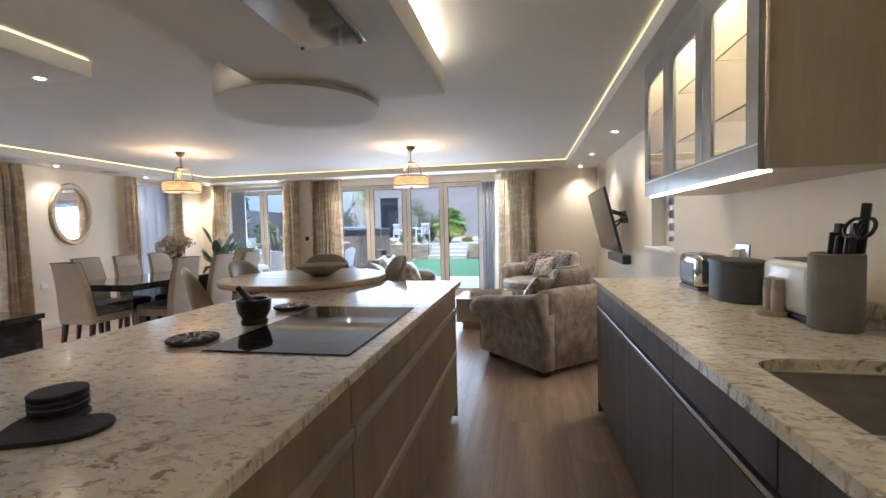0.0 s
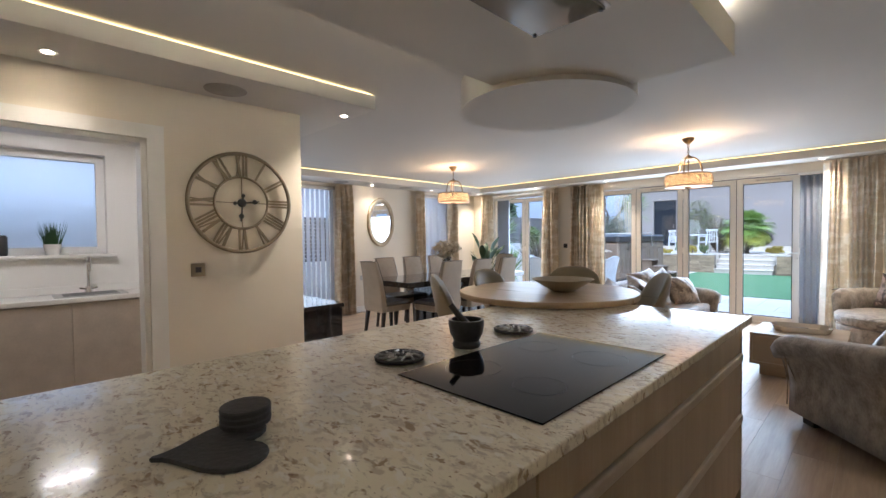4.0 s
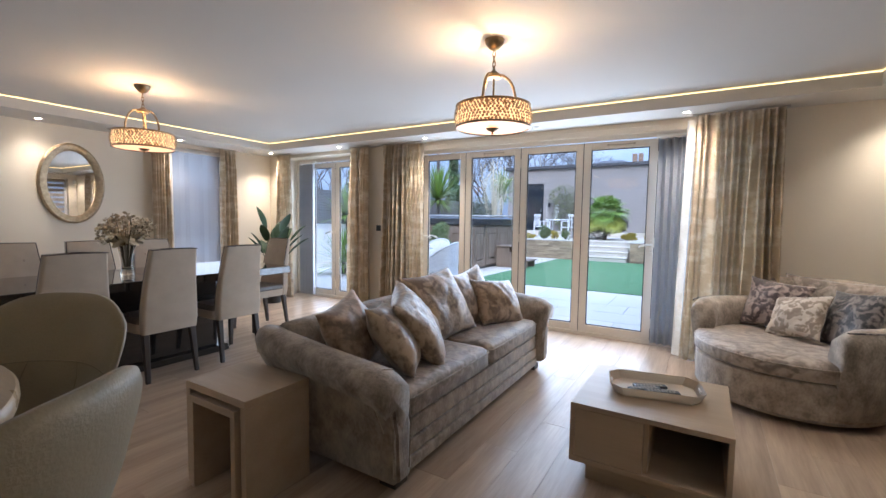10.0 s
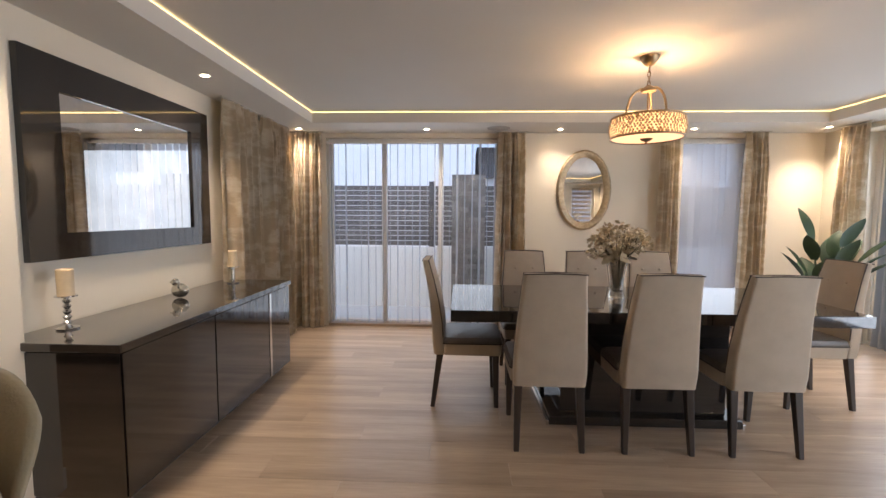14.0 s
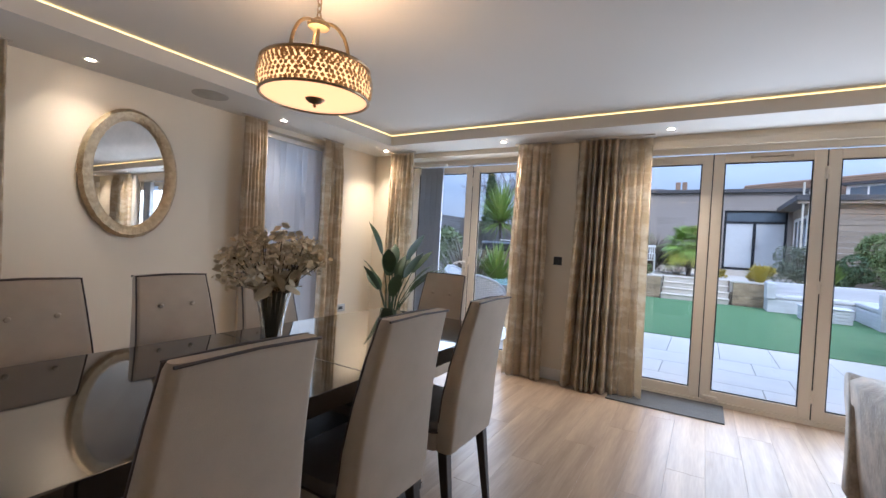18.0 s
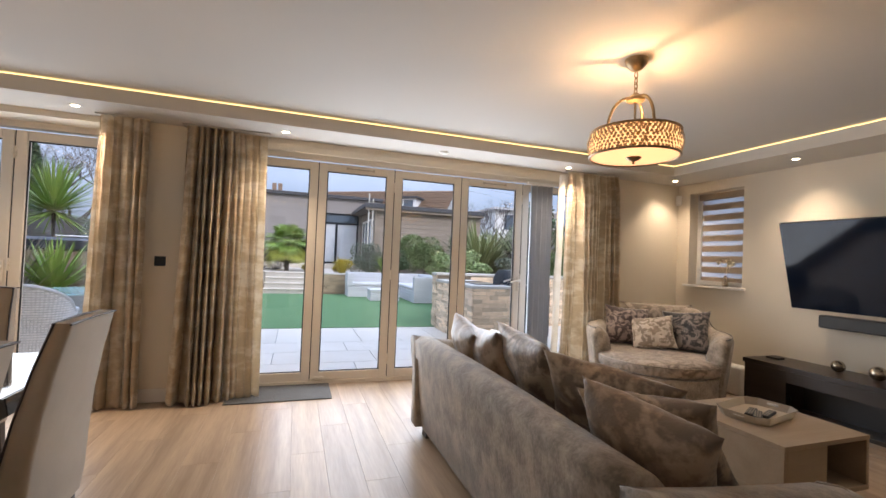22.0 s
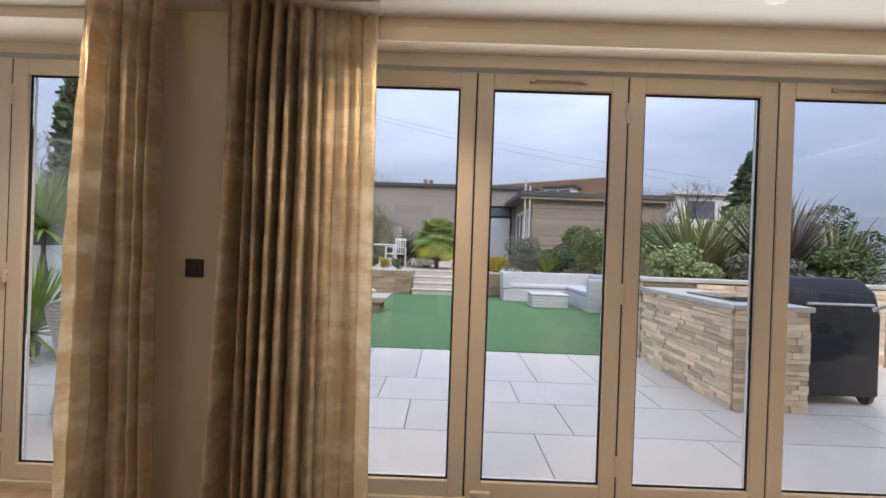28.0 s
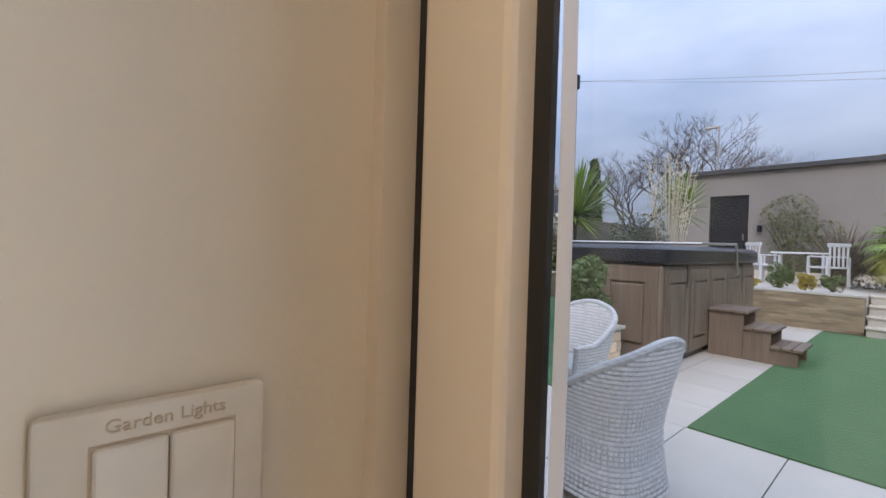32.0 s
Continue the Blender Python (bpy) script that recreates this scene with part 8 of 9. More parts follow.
# rear garden building
bd = tagged(empty("garden_building"), "long flat roofed grey rendered garden building", "building")
part("wall", wall_mesh("y", 23.8, 24.1, -9.1, 0.3, 0.3, 3.78, [(-8.31, -7.25, 0.66, 3.10), (-2.62, -0.66, 0.84, 3.11)]), M_render, bd)
part("roof", block(-9.3, 23.65, 3.78, 0.4, 30, 3.92, 0.01), M_fascia_dark, bd)
part("side_wall", block(-9.1, 24.1, 0.3, -8.9, 30, 3.78), M_render, bd)
pd = part("dark_door", block(-8.30, 23.85, 0.67, -7.26, 23.90, 3.09, 0.004), M_anth, bd, "anthracite blue door")
part("door_handle", block(-7.40, 23.82, 1.70, -7.37, 23.85, 1.90, 0.004), M_steel, pd)
part("wall_light", cyl(-6.95, 23.74, 1.95, 2.15, 0.06, seg=16), M_black, bd)
fd = empty("french_doors")
fd.parent = bd
part("door_frame", wall_mesh("y", 23.86, 23.93, -2.62, -0.66, 0.84, 3.11, [(-2.54, -1.69, 0.92, 2.62), (-1.59, -0.74, 0.92, 2.62), (-2.54, -0.74, 2.70, 3.04)]), M_anth, fd)
for a, b in ((-2.54, -1.69), (-1.59, -0.74)):
    part("blind", block(a, 23.90, 0.92, b, 23.92, 2.62), M_blind, fd, "pale pleated blind behind the glass")
    bb = bmesh.new()
    for k in range(20):
        block(a, 23.893, 0.95 + k * 0.083, b, 23.899, 0.965 + k * 0.083, bm=bb)
    part("blind_pleats", bb, M_blind, fd)
part("transom_panel", block(-2.54, 23.89, 2.70, -0.74, 23.91, 3.04), M_window, fd)
for x in (-1.72, -1.56):
    part("handle", block(x - 0.012, 23.84, 1.62, x + 0.012, 23.86, 1.84, 0.004), M_steel, fd)
structure("terrace_kerb", block(-9.0, 23.2, TZ, 0.3, 23.79, TZ + 0.2), M_porcelain, "paved plinth before the garden building")

# timber garden room at the side
gm = tagged(empty("garden_room"), "timber garden room with a flat roof and glazed doors", "garden room")
part("body", wall_mesh("x", -0.55, -0.45, 20.2, 23.7, TZ, 3.05, [(20.45, 23.5, TZ + 0.05, 2.75)]), M_cladding, gm)
for k in range(4):
    y = 20.45 + k * 0.7625
    part("glazed_leaf", wall_mesh("x", -0.53, -0.47, y + 0.004, y + 0.758, TZ + 0.05, 2.75, [(y + 0.08, y + 0.68, TZ + 0.15, 2.66)]), M_trim, gm, "white framed glazed leaf")
    part("pane", block(-0.51, y + 0.081, TZ + 0.151, -0.49, y + 0.679, 2.659), M_window, gm)
part("roof", block(-1.0, 19.85, 3.06, 3.9, 24.0, 3.22, 0.01), M_fascia_dark, gm)
part("roof_soffit", block(-0.95, 19.9, 2.98, 3.85, 20.15, 3.059), M_cladding, gm)
for k in range(15):
    part("board", block(-0.55, 20.12 - 0.012 * (k % 2), TZ + 0.16 * k, 3.8, 20.2, TZ + 0.16 * k + 0.152), M_cladding, gm)
for x in (-0.85, -0.70):
    part("post", block(x, 19.95, TZ, x + 0.05, 20.0, 3.6 if x < -0.8 else 3.4, 0.004), M_coping, gm)

# neighbour's house behind, with a tiled roof and a dormer
hs = tagged(empty("neighbour_house", pose(8.4, 36.0, 0, 0, 0, -36)), "distant bungalow with a brown tiled roof and a dormer", "house")
HL, HD, HE, HR = 11.5, 3.4, 4.1, 6.55     # length, half depth, eaves, ridge
part("wall", block(-HL, -HD + 0.3, 0, -0.15, HD - 0.3, HE), M_white_render, hs)
gable = bmesh.new()
gable.faces.new([gable.verts.new(q) for q in ((-0.15, -HD + 0.1, HE), (-0.15, HD - 0.1, HE), (-0.15, 0, HR - 0.15))])
bmesh.ops.solidify(gable, geom=gable.faces[:], thickness=0.1)
part("gable", gable, M_white_render, hs)
for sgn in (-1, 1):
    slope = bmesh.new()
    slope.faces.new([slope.verts.new(q) for q in ((-HL, sgn * HD, HE - 0.1), (0.1, sgn * HD, HE - 0.1), (0.1, 0, HR), (-HL, 0, HR))])
    bmesh.ops.solidify(slope, geom=slope.faces[:], thickness=0.12)
    part("roof", slope, M_tileroof, hs)
    courses = bmesh.new()
    for k in range(16):
        t = k / 16
        yy, zz = sgn * HD * (1 - t), HE - 0.1 + (HR - HE + 0.1) * t
        block(-HL, yy - 0.05, zz + 0.02, 0.12, yy + 0.05, zz + 0.10, bm=courses)
    part("tile_courses", courses, M_tileroof, hs)
part("ridge_tiles", tube([(-HL, 0, HR + 0.05), (0.1, 0, HR + 0.05)], 0.11, 8), M_tileroof, hs)
dorm = part("dormer", block(-4.3, -2.5, 4.7, -2.3, -0.4, 5.75), M_white_render, hs)
part("dormer_window", block(-4.1, -2.54, 4.95, -2.5, -2.49, 5.6), M_window, dorm)
part("dormer_frame", block(-3.34, -2.56, 4.95, -3.26, -2.52, 5.6), M_trim, dorm)
part("dormer_roof", block(-4.5, -2.7, 5.75, -2.1, -0.3, 5.88), M_fascia_dark, hs)
hs5 = tagged(empty("neighbour_house", pose(-5.7, 35.0, 0)), "distant house with a low hipped roof and red chimney", "house")
part("wall", block(-3.4, 0, 0, 1.4, 6, 4.9), M_white_render, hs5)
hip = loft([[(-3.8, -0.4, 4.9), (1.8, -0.4, 4.9), (1.8, 6.4, 4.9), (-3.8, 6.4, 4.9)], [(-1.6, 2.6, 5.85), (-0.2, 2.6, 5.85), (-0.2, 3.4, 5.85), (-1.6, 3.4, 5.85)]])
part("roof", hip, M_fascia_dark, hs5)
for cx in (0.55, 0.95):
    part("chimney", block(cx, 2.0, 5.0, cx + 0.28, 2.5, 6.2, 0.02), M_tileroof, hs5)
hs2 = tagged(empty("neighbour_house"), "distant pale house seen over the fence", "house")
part("wall", block(-16.5, 5.0, -0.1, -11.6, 11.0, 4.2), M_white_render, hs2)
rf = bmesh.new()
for p in ([(-17, 4.6, 4.2), (-17, 11.4, 4.2), (-14.0, 11.4, 6.0), (-14.0, 4.6, 6.0)], [(-11.1, 4.6, 4.2), (-11.1, 11.4, 4.2), (-14.0, 11.4, 6.0), (-14.0, 4.6, 6.0)]):
    rf.faces.new([rf.verts.new(q) for q in p])
bmesh.ops.solidify(rf, geom=rf.faces[:], thickness=0.12)
part("roof", rf, M_tileroof, hs2)
part("window", block(-11.62, 7.2, 2.3, -11.56, 8.6, 3.4), M_window, hs2)
hs4 = tagged(empty("neighbour_house"), "distant house beyond the planter hedge", "house")
part("wall", block(9.2, 30.0, 0, 14.0, 36.0, 4.7), M_white_render, hs4)
part("roof", block(9.0, 29.7, 4.7, 14.3, 36.4, 4.85), M_wgrey, hs4)
part("window", block(9.9, 29.95, 3.4, 11.4, 30.01, 4.4), M_window, hs4)

# boundary: low white wall with dark slatted fence
def fence_run(x, y0, y1, zw, zt, label):
    top = tagged(empty("boundary_fence", pose(x, 0, 0)), label, "fence")
    part("low_wall", block(-0.12, y0, -0.15, 0.0, y1, zw), M_white_render, top, "white rendered low wall")
    n = int((zt - zw) / 0.075)
    me = None
    for k in range(n):
        if me is None:
            s = part("slat", block(-0.05, y0, 0.0, -0.03, y1, 0.067), M_fence, top)
            me = s.data
        else:
            s = same_mesh("slat", me, top, (0, 0, 0))
        s.location = (0, 0, zw + 0.02 + k * 0.075)
    y = y0
    while y < y1 + 0.01:
        part("post", block(-0.10, y - 0.04, zw, -0.052, y + 0.04, zt + 0.02), M_fence, top)
        y += 1.8
    return top


fence_run(-8.13, -2.0, 9.0, 0.86, 1.82, "dark slatted fence on a white low wall in the side passage")
fence_run(-9.9, 9.05, 24.0, 1.1, 2.1, "dark slatted fence along the garden")
sh = tagged(empty("side_house"), "pale rendered house beyond the side fence", "house")
part("wall", block(-16.0, -6.0, -0.14, -10.5, 4.03, 5.2), M_white_render, sh)
part("roof", prism([(-10.4, 5.201), (-13.25, 7.4), (-16.1, 5.201)], -6.2, 4.2, m=pose(0, 0, 0, 90, 0, 0) @ Matrix.Diagonal((1, 1, -1, 1))), M_tileroof, sh)
part("lean_to_wall", block(-14.0, 4.031, -0.14, -11.2, 4.85, 2.15), M_white_render, sh)
for k in range(9):
    part("lean_to_slate", block(-14.1 + k * 0.02, 4.235, 2.16 + k * 0.1, -11.0 - k * 0.22, 4.95, 2.25 + k * 0.1), M_fence, sh)
part("gutter", tube([(-10.43, -6.1, 5.16), (-10.43, 4.1, 5.16)], 0.05, 8), M_fascia_dark, sh, smooth=True)
M_gravel = material("grey_gravel", (0.50, 0.475, 0.43), (0.34, 0.32, 0.29), rough=0.95, scale=60, fine=160, bump=0.8)
structure("side_passage", block(-8.45, -3.0, -0.2, -7.05, 8.33, -0.05), M_gravel, "gravel strip in the side passage")
structure("neighbour_ground", block(-60, -20, -0.5, -8.45, 8.33, -0.14), M_soil, "ground beyond the fence")
structure("side_ground", block(1.45, -20, -0.5, 40, 8.33, -0.12), M_soil, "ground beside the house")
pier = tagged(empty("brick_pier", pose(-8.02, 3.95, -0.05)), "grey stone pier in the side passage", "pier")
part("core", block(-0.1, -0.24, 0, 0.1, 0.24, 1.97), M_mortar, pier)
CLAD.append((pier, "pier", 0, 0, 0, 0, 0, 0))

# rattan dining set
M_strand = material("pale_rattan_strand", (0.80, 0.79, 0.77), (0.68, 0.67, 0.66), rough=0.6, scale=30, fine=150, bump=0.3, contrast=0.2)
sn2, sl2 = M_strand.node_tree.nodes, M_strand.node_tree.links
isl, tone = sn2.new("ShaderNodeNewGeometry"), sn2.new("ShaderNodeMixRGB")
tone.blend_type = "MULTIPLY"
tone.inputs[0].default_value = 1.0
shade_ramp = sn2.new("ShaderNodeValToRGB")
shade_ramp.color_ramp.elements[0].color, shade_ramp.color_ramp.elements[1].color = (0.90, 0.90, 0.91, 1), (1.0, 1.0, 1.0, 1)
shade_ramp.color_ramp.elements[1].position = 0.6
sl2.new(isl.outputs["Random Per Island"], shade_ramp.inputs["Fac"])
strand_in = sn2["Principled BSDF"].inputs["Base Color"]
sl2.new(strand_in.links[0].from_socket, tone.inputs[1])
sl2.new(shade_ramp.outputs["Color"], tone.inputs[2])
sl2.new(tone.outputs["Color"], strand_in)


def rattan_chair():
    """A flared tub chair of woven pale rattan that faces +y."""
    top = empty("rattan_chair")
    rim_h = lambda u: 0.595 + 0.275 * max(0.0, math.cos(min(1.0, abs(u) * 1.3) * math.pi / 2)) ** 1.3

    def on_shell(u, z, off=0.0):
        a = radians(-90 + u * 128)
        ca, sa = math.cos(a), math.sin(a)
        r = 0.262 + (0.035 * ((0.38 - z) / 0.33) ** 2 if z < 0.38 else 0.085 * ((z - 0.38) / 0.46) ** 1.2) + off
        r /= (abs(ca) ** 3 + abs(sa) ** 3) ** (1 / 3)
        return (r * ca, r * sa * 1.04, z)

    n = 36
    rings = []
    for k in range(n + 1):
        u = k / n * 2 - 1
        h = rim_h(u)
        zs = [0.05, 0.20, 0.38, 0.38 + (h - 0.38) * 0.5, h]
        rings.append([on_shell(u, z) for z in zs] + [on_shell(u, z, -0.028) for z in reversed(zs)])
    part("woven_shell", loft(rings), M_rattan, top, smooth="all")
    verts, faces = [], []
    cells = 50
    for side in (1, -1):
        for j in range(33):
            z0 = 0.055 + j * 0.0245
            z1 = z0 + 0.0165
            for c in range(cells):
                u0, u1 = c / cells * 2 - 1, (c + 1) / cells * 2 - 1
                if z1 > min(rim_h(u0), rim_h(u1)) - 0.004 or (side < 0 and z0 < 0.43):
                    continue
                over = 0.006 if (c + j) % 2 else 0.003
                base = 0.0008 if side > 0 else -0.0288
                um = (u0 + u1) / 2
                i = len(verts)
                for u, o in ((u0, base), (um, base + side * over), (u1, base)):
                    verts += [on_shell(u, z0, o), on_shell(u, z1, o)]
                faces += [(i, i + 2, i + 3, i + 1), (i + 2, i + 4, i + 5, i + 3)]
    me = bpy.data.meshes.new("woven_strands")
    me.from_pydata(verts, [], faces)
    me.materials.append(M_strand)
    strands = new("woven_strands", me)
    strands.parent = top
    part("rolled_rim", tube([on_shell(-1, 0.06, -0.014)] + [on_shell(-1, 0.58 * t, -0.014) for t in (0.4, 0.7)] + [on_shell(k / n * 2 - 1, rim_h(k / n * 2 - 1), -0.014) for k in range(n + 1)] + [on_shell(1, 0.58 * t, -0.014) for t in (0.7, 0.4)] + [on_shell(1, 0.06, -0.014)], 0.022, 8), M_rattan, top, smooth=True)
    part("seat", loft([rounded_rect(0.44, 0.46, 0.1, 0, 0.02, 0.36), rounded_rect(0.46, 0.48, 0.1, 0, 0.02, 0.40), rounded_rect(0.42, 0.44, 0.1, 0, 0.02, 0.435)]), M_rattan, top, smooth=True)
    part("front_apron", block(-0.22, 0.185, 0.06, 0.22, 0.225, 0.36, 0.01), M_rattan, top)
    for x in (-0.22, 0.22):
        for y in (-0.2, 0.19):
            part("foot", cyl(x, y, 0, 0.07, 0.014, seg=10), M_steel, top)
    return tagged(top, "woven pale grey rattan tub chair on the patio", "garden chair", "rattan chairs round the patio table")


ch = rattan_chair()
ch.matrix_basis = pose(-4.80, 10.33, ZG, 0, 0, 82)
for x, y, a in ((-5.50, 11.05, 175), (-6.75, 10.5, -95), (-5.78, 9.25, 5)):
    copy_thing(ch, pose(x, y, ZG, 0, 0, a))
ptb = tagged(empty("patio_table", pose(-5.75, 10.35, ZG)), "round rattan patio table with an aqua glass top", "patio table")
part("base", lathe([(0.0, 0.0), (0.30, 0.0), (0.24, 0.3), (0.28, 0.70), (0.0, 0.70)], 36), M_rattan, ptb, smooth=True)
part("glass_top", cyl(0, 0, 0.702, 0.712, 0.60, seg=64), M_aqua, ptb, "aqua glass top")

# garden corner sofa of pale slats
gsf = tagged(empty("garden_sofa"), "pale slatted corner garden sofa on the lawn", "garden sofa")
def slat_box(x0, y0, z0, x1, y1, z1, n):
    for k in range(n):
        a = z0 + (z1 - z0) * k / n
        b = a + (z1 - z0) / n - 0.012
        part("slat", block(x0 - 0.006, y0 - 0.006, a, x1 + 0.006, y1 + 0.006, b, 0.004), M_wgrey, gsf)
    part("frame", block(x0 + 0.01, y0 + 0.01, z0, x1 - 0.01, y1 - 0.01, z1 - 0.005), M_wgrey, gsf)


slat_box(-1.80, 17.1, ZG + 0.02, 0.74, 17.85, 0.32, 4)
slat_box(-1.80, 17.65, 0.33, 0.74, 17.85, 0.72, 5)
slat_box(-1.83, 17.05, 0.33, -1.66, 17.64, 0.72, 5)
slat_box(-0.18, 15.55, ZG + 0.02, 0.74, 17.09, 0.32, 4)
slat_box(0.54, 15.55, 0.33, 0.74, 17.64, 0.72, 5)
slat_box(-0.20, 15.36, ZG + 0.02, 0.74, 15.54, 0.72, 9)
M_pad = material("pale_outdoor_pad", (0.55, 0.55, 0.55), rough=0.9, fine=150, bump=0.2)
part("seat_pad", block(-1.65, 17.12, 0.325, -0.19, 17.64, 0.42, 0.03), M_pad, gsf)
part("seat_pad", block(-0.18, 15.57, 0.325, 0.53, 17.63, 0.42, 0.03), M_pad, gsf)
got = tagged(empty("garden_coffee_table"), "low pale slatted garden table", "garden table")
for k in range(4):
    part("slat", block(-1.30, 15.95, ZG + 0.02 + k * 0.07, -0.47, 16.55, ZG + 0.08 + k * 0.07, 0.004), M_wgrey, got)
part("top", block(-1.32, 15.93, ZG + 0.302, -0.45, 16.57, ZG + 0.33, 0.006), M_wgrey, got)


# white chairs and table on the terrace
def white_chair():
    top = empty("white_garden_chair")
    for k in range(5):
        x = -0.2 + 0.1 * k
        bm = block(x - 0.018, -0.24, 0.46, x + 0.018, -0.215, 0.90, 0.004)
        part("back_slat", bm, M_white_plastic, top)
    part("top_rail", block(-0.25, -0.25, 0.86, 0.25, -0.205, 0.94, 0.01), M_white_plastic, top)
    part("seat", block(-0.25, -0.22, 0.41, 0.25, 0.24, 0.45, 0.01), M_white_plastic, top)
    for x in (-0.24, 0.24):
        part("arm", block(x - 0.03, -0.22, 0.64, x + 0.03, 0.22, 0.67, 0.008), M_white_plastic, top)
        for y in (-0.22, 0.21):
            part("leg", block(x - 0.022, y - 0.022, 0.0, x + 0.022, y + 0.022, 0.64, 0.004), M_white_plastic, top)
    return tagged(top, "white slatted garden armchair on the terrace", "garden chair", "white terrace chairs")


wc = white_chair()
wc.matrix_basis = pose(-6.15, 20.35, TZ, 0, 0, -42)
copy_thing(wc, pose(-4.98, 20.2, TZ, 0, 0, 52))
wt2 = tagged(empty("white_garden_table", pose(-5.5, 20.7, TZ)), "white garden table on the terrace", "garden table")
part("top", block(-0.5, -0.4, 0.70, 0.5, 0.4, 0.74, 0.01), M_white_plastic, wt2)
for x in (-0.42, 0.42):
    for y in (-0.32, 0.32):
        part("leg", block(x - 0.025, y - 0.025, 0, x + 0.025, y + 0.025, 0.70, 0.004), M_white_plastic, wt2)

# bare trees, conifers, pole
def bare_tree(x, y, h, label, seed, spread=0.55, depth=6):
    top = empty("bare_tree", pose(x, y, -0.15))
    r2 = random.Random(seed)
    trunk, twigs = bmesh.new(), bmesh.new()

    def grow(p, d, ln, r, lv):
        q = p + d * ln
        m2 = (p + q) / 2 + Vector((r2.uniform(-1, 1), r2.uniform(-1, 1), r2.uniform(-0.4, 0.6))) * ln * 0.08
        tube([p, m2, q], r, 7 if lv > depth - 2 else 3, trunk if lv > depth - 2 else twigs, taper=0.72)
        if lv == 0:
            return
        for k in range(5 if lv == depth else r2.choice((2, 2, 3) if lv > 1 else (3, 4))):
            a = r2.uniform(0, 6.283) if lv < depth else 1.2566 * k + r2.uniform(-0.3, 0.3)
            nd = (d + Vector((math.cos(a), math.sin(a), r2.uniform(0.0, 0.45))) * spread * r2.uniform(0.7, 1.25)).normalized()
            grow(q, nd, ln * r2.uniform(0.70, 0.90), r * 0.62, lv - 1)

    grow(Vector((0, 0, 0)), Vector((0, 0, 1)), h * 0.215, h * 0.017, depth)
    part("trunk", trunk, M_bark, top)
    part("twigs", twigs, M_bark, top)
    return tagged(top, label, "tree", "bare trees")


bare_tree(-14.3, 40, 11.6, "bare spreading winter tree behind the building", 3, 0.80, 7)
bare_tree(-10.9, 41.5, 9.4, "bare winter tree behind the building", 14, 0.80, 7)
bare_tree(-18.3, 41, 10.4, "bare winter tree in the distance", 4, 0.80, 7)
bare_tree(-22.0, 24, 8.0, "bare winter tree beyond the fence", 5, 0.65, 6)
bare_tree(6.3, 24.0, 5.2, "small bare tree behind the planter", 6, 0.62, 6)


def conifer(x, y, h, r, label, seed, narrow=True):
    top = empty("conifer", pose(x, y, -0.15))
    part("trunk", tube([(0, 0, 0), (0, 0, h * 0.9)], 0.08, 8, taper=0.3), M_bark, top)
    bm = bmesh.new()
    r2 = random.Random(seed)
    for k in range(1600):
        t = r2.uniform(0.05, 1.0)
        a = r2.uniform(0, 6.283)
        rr = r * (1 - t) ** (0.55 if narrow else 0.8) * r2.uniform(0.65, 1.08) * (0.8 + 0.3 * math.sin(3 * a + 9 * t))
        leaf_quad(bm, Vector((rr * math.cos(a), rr * math.sin(a), h * t)), 0.16, r2, 2.4)
    part("crown", bm, M_conifer, top)
    return tagged(top, label, "conifer", "distant conifers")


conifer(-14.2, 27.0, 5.6, 0.55, "slim dark cypress behind the hot tub", 7)
conifer(-11.2, 15.0, 4.6, 0.6, "slim dark conifer by the fence", 8)
conifer(7.5, 21.5, 5.2, 1.7, "broad dark pine beyond the planter", 9, False)
pole = tagged(empty("telegraph_pole", pose(-17.2, 30.0, -0.15)), "tall telegraph pole with wires", "telegraph pole")
part("mast", tube([(0, 0, 0), (0, 0, 11.4)], 0.14, 10, taper=0.7), M_bark, pole)
part("pole_head", cyl(0, 0, 10.6, 11.3, 0.24, seg=12), M_anth, pole)
part("pole_tip", cyl(0, 0, 11.3, 11.9, 0.07, seg=10), M_anth, pole)
for k, (tx, ty, tz) in enumerate(((30, 26, 1.5), (28, 34, 2.2))):
    pts = [(tx * t, (ty - 0) * 0.12 * t, 11.0 - 4.6 * t - 1.2 * math.sin(math.pi * t) * 0.5) for t in [j / 16 for j in range(17)]]
    part("wire", tube(pts, 0.006, 4), M_anth, pole)
lampp = tagged(empty("street_lamp", pose(-11.6, 36.0, -0.15)), "distant grey street lamp", "street lamp")
part("mast", tube([(0, 0, 0), (0, 0, 8.6)], 0.07, 8, taper=0.7), M_steel, lampp)
part("lamp_head", block(-0.7, -0.08, 8.55, 0.05, 0.08, 8.68, 0.02), M_steel, lampp)
hd = tagged(empty("garden_hedge"), "hedge of dense evergreen leaves along the far boundary", "hedge", kind="stuff")
part("hedge_leaves", foliage(3500, (6.5, 26, 1.2), (4.5, 1.0, 1.3), 0.16, 77), M_bush, hd)
# unseen wall, added to block the bright sky beyond the small side window
structure("boundary_wall", block(3.3, 1.5, -0.2, 3.5, 5.9, 2.6), M_fence, "unseen dark wall added to block the sky past the side window")

# ---- pieces: floor boards, paving slabs, cladding stones ----
floor = tagged(empty("floor"), "light oak floor boards laid towards the garden", "floor", kind="structure")
BW, BL = 0.2015, 1.29
board_me = {}


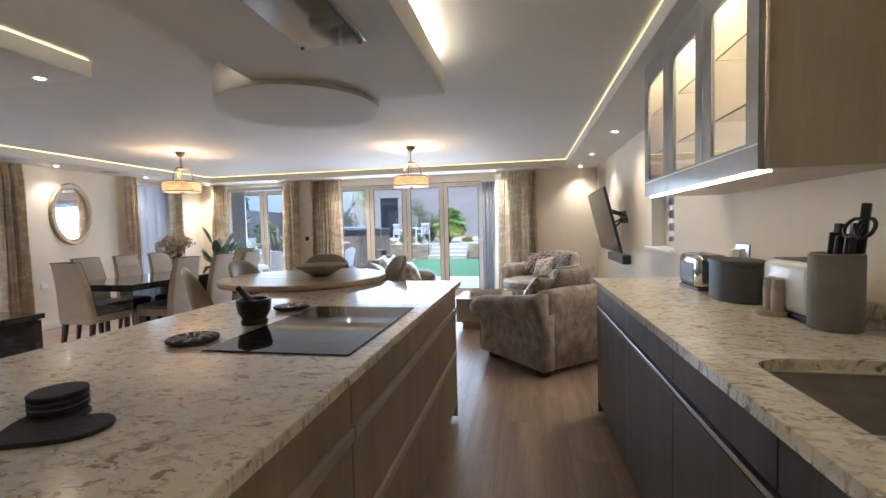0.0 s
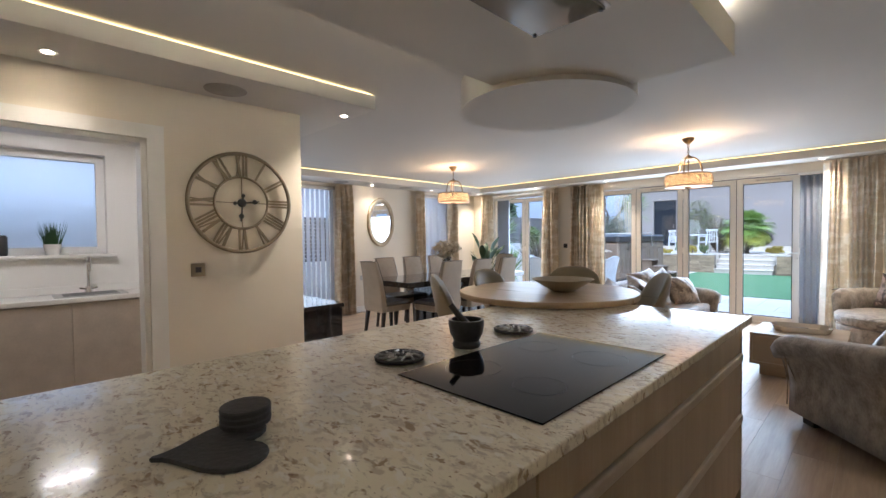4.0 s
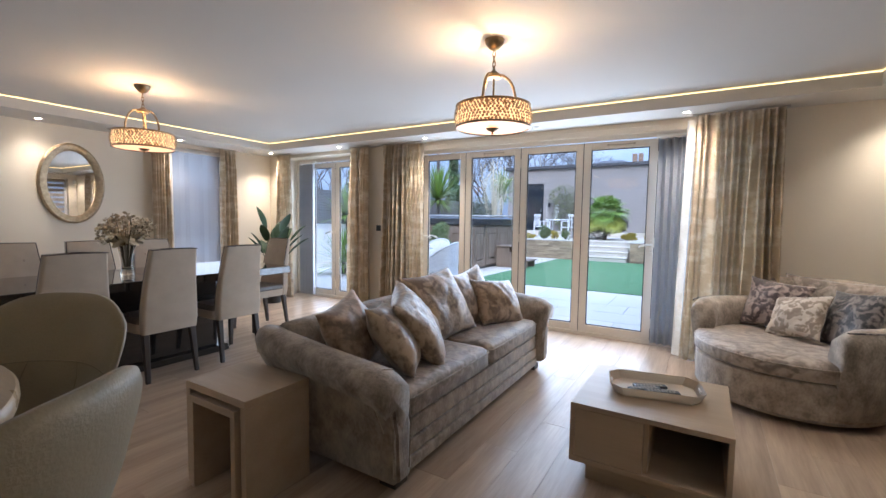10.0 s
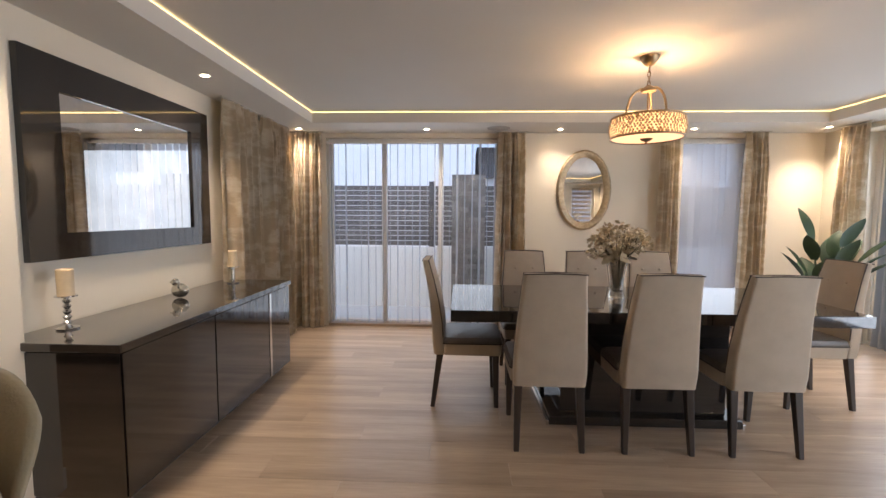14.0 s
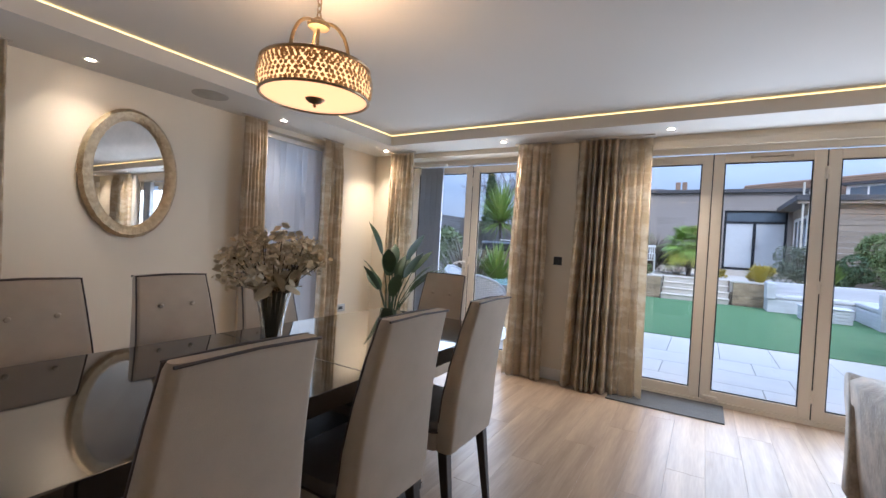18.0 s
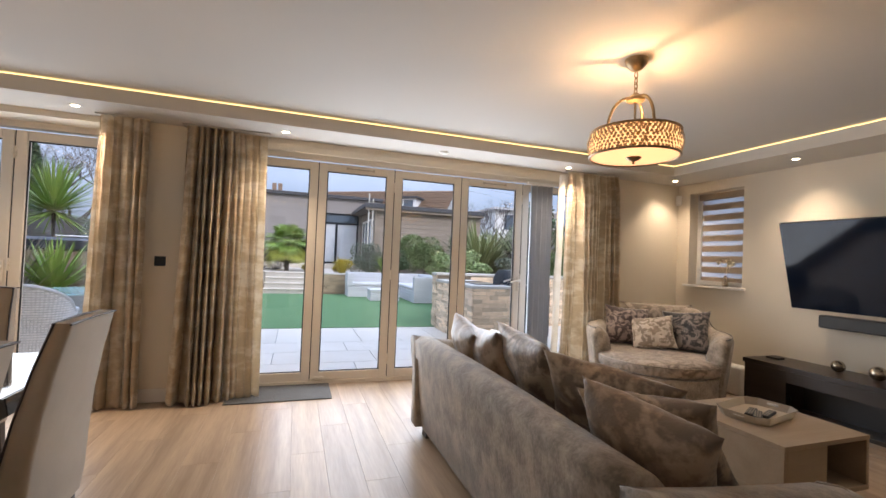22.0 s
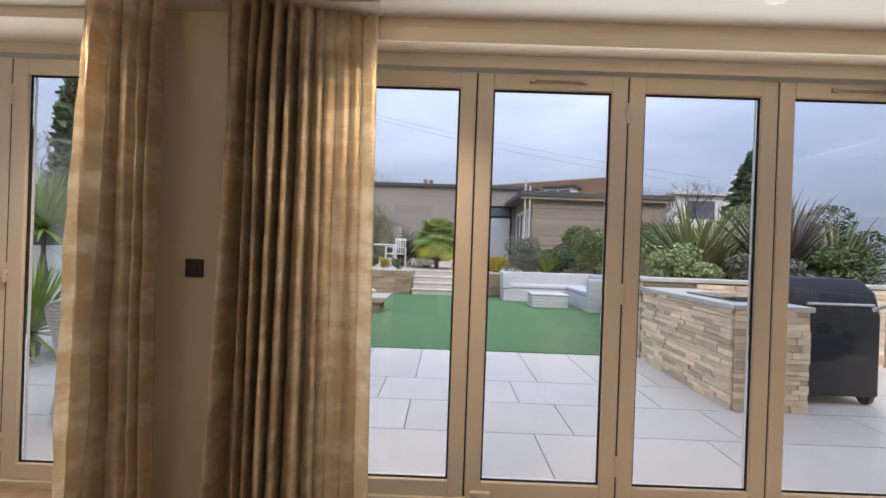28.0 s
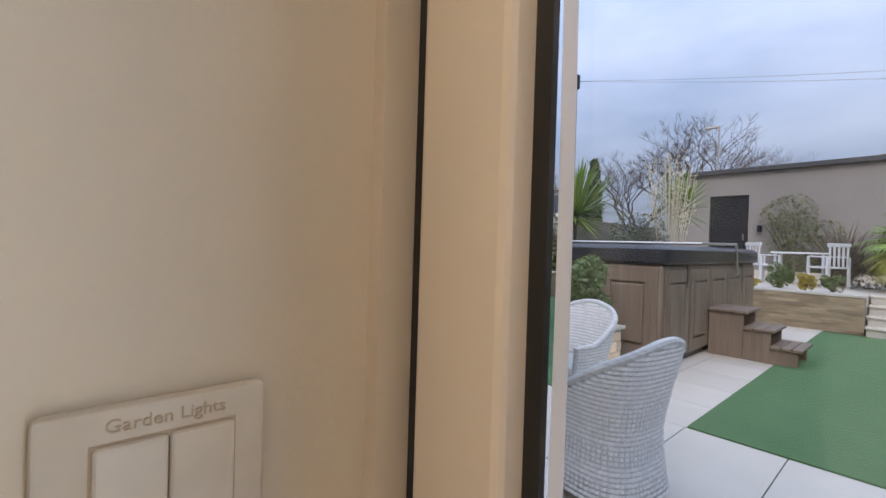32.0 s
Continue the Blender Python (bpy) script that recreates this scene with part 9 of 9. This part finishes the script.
def board(x, y0, y1):
    ln = round(y1 - y0, 3)
    if ln < 0.03:
        return
    if ln not in board_me:
        b = block(-BW / 2 + 0.0004, 0.0004, -0.012, BW / 2 - 0.0004, ln - 0.0004, 0.0)
        rim = [e for e in b.edges if all(v.co.z > -0.001 for v in e.verts)]
        bmesh.ops.bevel(b, geom=rim, offset=0.0007, segments=1, affect="EDGES")
        o = part("floor_board", b, M_plank, floor)
        board_me[ln] = o.data
        o.location = (x, y0, 0)
    else:
        same_mesh("floor_board", board_me[ln], floor, (x, y0, 0))


cols = 39
for i in range(cols):
    x = XL + 0.002 + BW * (i + 0.5)
    lo = YD if x < XC else -0.62
    hi = YB + 0.285 if (-6.40 < x < -4.80 or -3.85 < x < -0.12) else YB
    y = -0.62 - (0.0, 0.86, 0.43)[i % 3]
    while y < hi:
        a, b = max(y, lo), min(y + BL, hi)
        if b > a:
            board(x, a, b)
        y += BL
structure("floor_far_end", block(XC - 1.8, YK, -0.012, XR, -0.621, 0.0), M_plank, "light oak boards behind the kitchen")
structure("floor_utility", block(-5.05, -0.62, -0.012, XC, YD - 0.15, 0.0), M_plank, "oak boards in the utility room")

patio = tagged(empty("patio"), "patio of large pale porcelain slabs", "patio", kind="structure")
slab_me = {}


def slab(x0, y0, x1, y1):
    w, d = round(x1 - x0, 3), round(y1 - y0, 3)
    if (w, d) not in slab_me:
        b = block(0.004, 0.004, -0.012, w - 0.004, d - 0.004, 0.0)
        o = part("slab", b, M_porcelain, patio)
        slab_me[(w, d)] = o.data
        o.location = (x0, y0, ZG)
    else:
        same_mesh("slab", slab_me[(w, d)], patio, (x0, y0, ZG))


rows_y = ((10.33, 11.56, 0.609, -4.173), (9.72, 10.33, 1.218, -3.85), (9.11, 9.72, 1.218, -3.56), (8.5, 9.11, 1.218, -3.85))
for y0, y1, w, x_ref in rows_y:
    x = x_ref - w * math.ceil((x_ref + 10.2) / w)
    while x < 2.6:
        slab(x, y0, x + w, y1)
        x += w
for j in range(11):
    y0 = 11.56 + 0.609 * j
    x = -4.772 - 0.6
    slab(x, y0, -4.772, y0 + 0.609)
    x -= 1.218
    while x > -10.4:
        slab(x, y0, x + 1.218, y0 + 0.609)
        x -= 1.218
structure("door_drain", block(-6.4, 8.33, ZG - 0.012, -0.1, 8.5, ZG), M_porcelain, "pale paving strip along the doors")

rng = random.Random(99)
stone_me = {}


def stone(top, mat, m, ln, h, depth):
    key = (round(ln, 2), round(h, 3), round(depth, 3), mat.name)
    if key not in stone_me:
        b = block(0.002, -key[2], 0.002, key[0] - 0.002, 0.0, key[1] - 0.002)
        for v in b.verts:
            if v.co.y < -0.001:
                v.co.y += rng.uniform(-0.004, 0.004)
                v.co.z += rng.uniform(-0.002, 0.002)
        o = part("stone", b, mat, top)
        stone_me[key] = o.data
    else:
        o = new("stone", stone_me[key])
        o.parent = top
    o.matrix_basis = m
    return o


# darker tone of M_stone, for the retaining walls at y 18.10
M_stone_dark = material("dark_sandstone", (0.36, 0.285, 0.185), (0.25, 0.19, 0.12), rough=0.85, scale=12, fine=70, bump=0.6, rand=0.30)
M_pier = material("dark_grey_brick", (0.27, 0.245, 0.215), (0.17, 0.155, 0.14), rough=0.9, scale=14, fine=80, bump=0.5, rand=0.25)
for top, axis, plane, u0, u1, z0, z1, _ in CLAD:
    if axis == "pier":
        for j in range(26):
            h = 0.0745
            for k, (a, ln) in enumerate(((-0.24, 0.24), (0.0, 0.24)) if j % 2 else ((-0.24, 0.12), (-0.12, 0.24), (0.12, 0.12))):
                stone(top, M_pier, pose(0.1, a, 0.01 + j * 0.075, 0, 0, 90), ln, h, 0.015)
        continue
    z, j = z0, 0
    while z < z1 - 0.02:
        h = rng.choice((0.04, 0.05, 0.06))
        h = min(h, z1 - z)
        u = u0
        while u < u1 - 0.005:
            ln = min(rng.choice((0.14, 0.20, 0.26, 0.34, 0.42)), u1 - u)
            if u1 - u - ln < 0.06:
                ln = u1 - u
            d = rng.choice((0.012, 0.018, 0.026))
            m = pose(u, plane, z) if axis == "y" else pose(plane, u + ln, z, 0, 0, -90)
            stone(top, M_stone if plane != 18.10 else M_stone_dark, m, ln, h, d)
            u += ln
        z += h
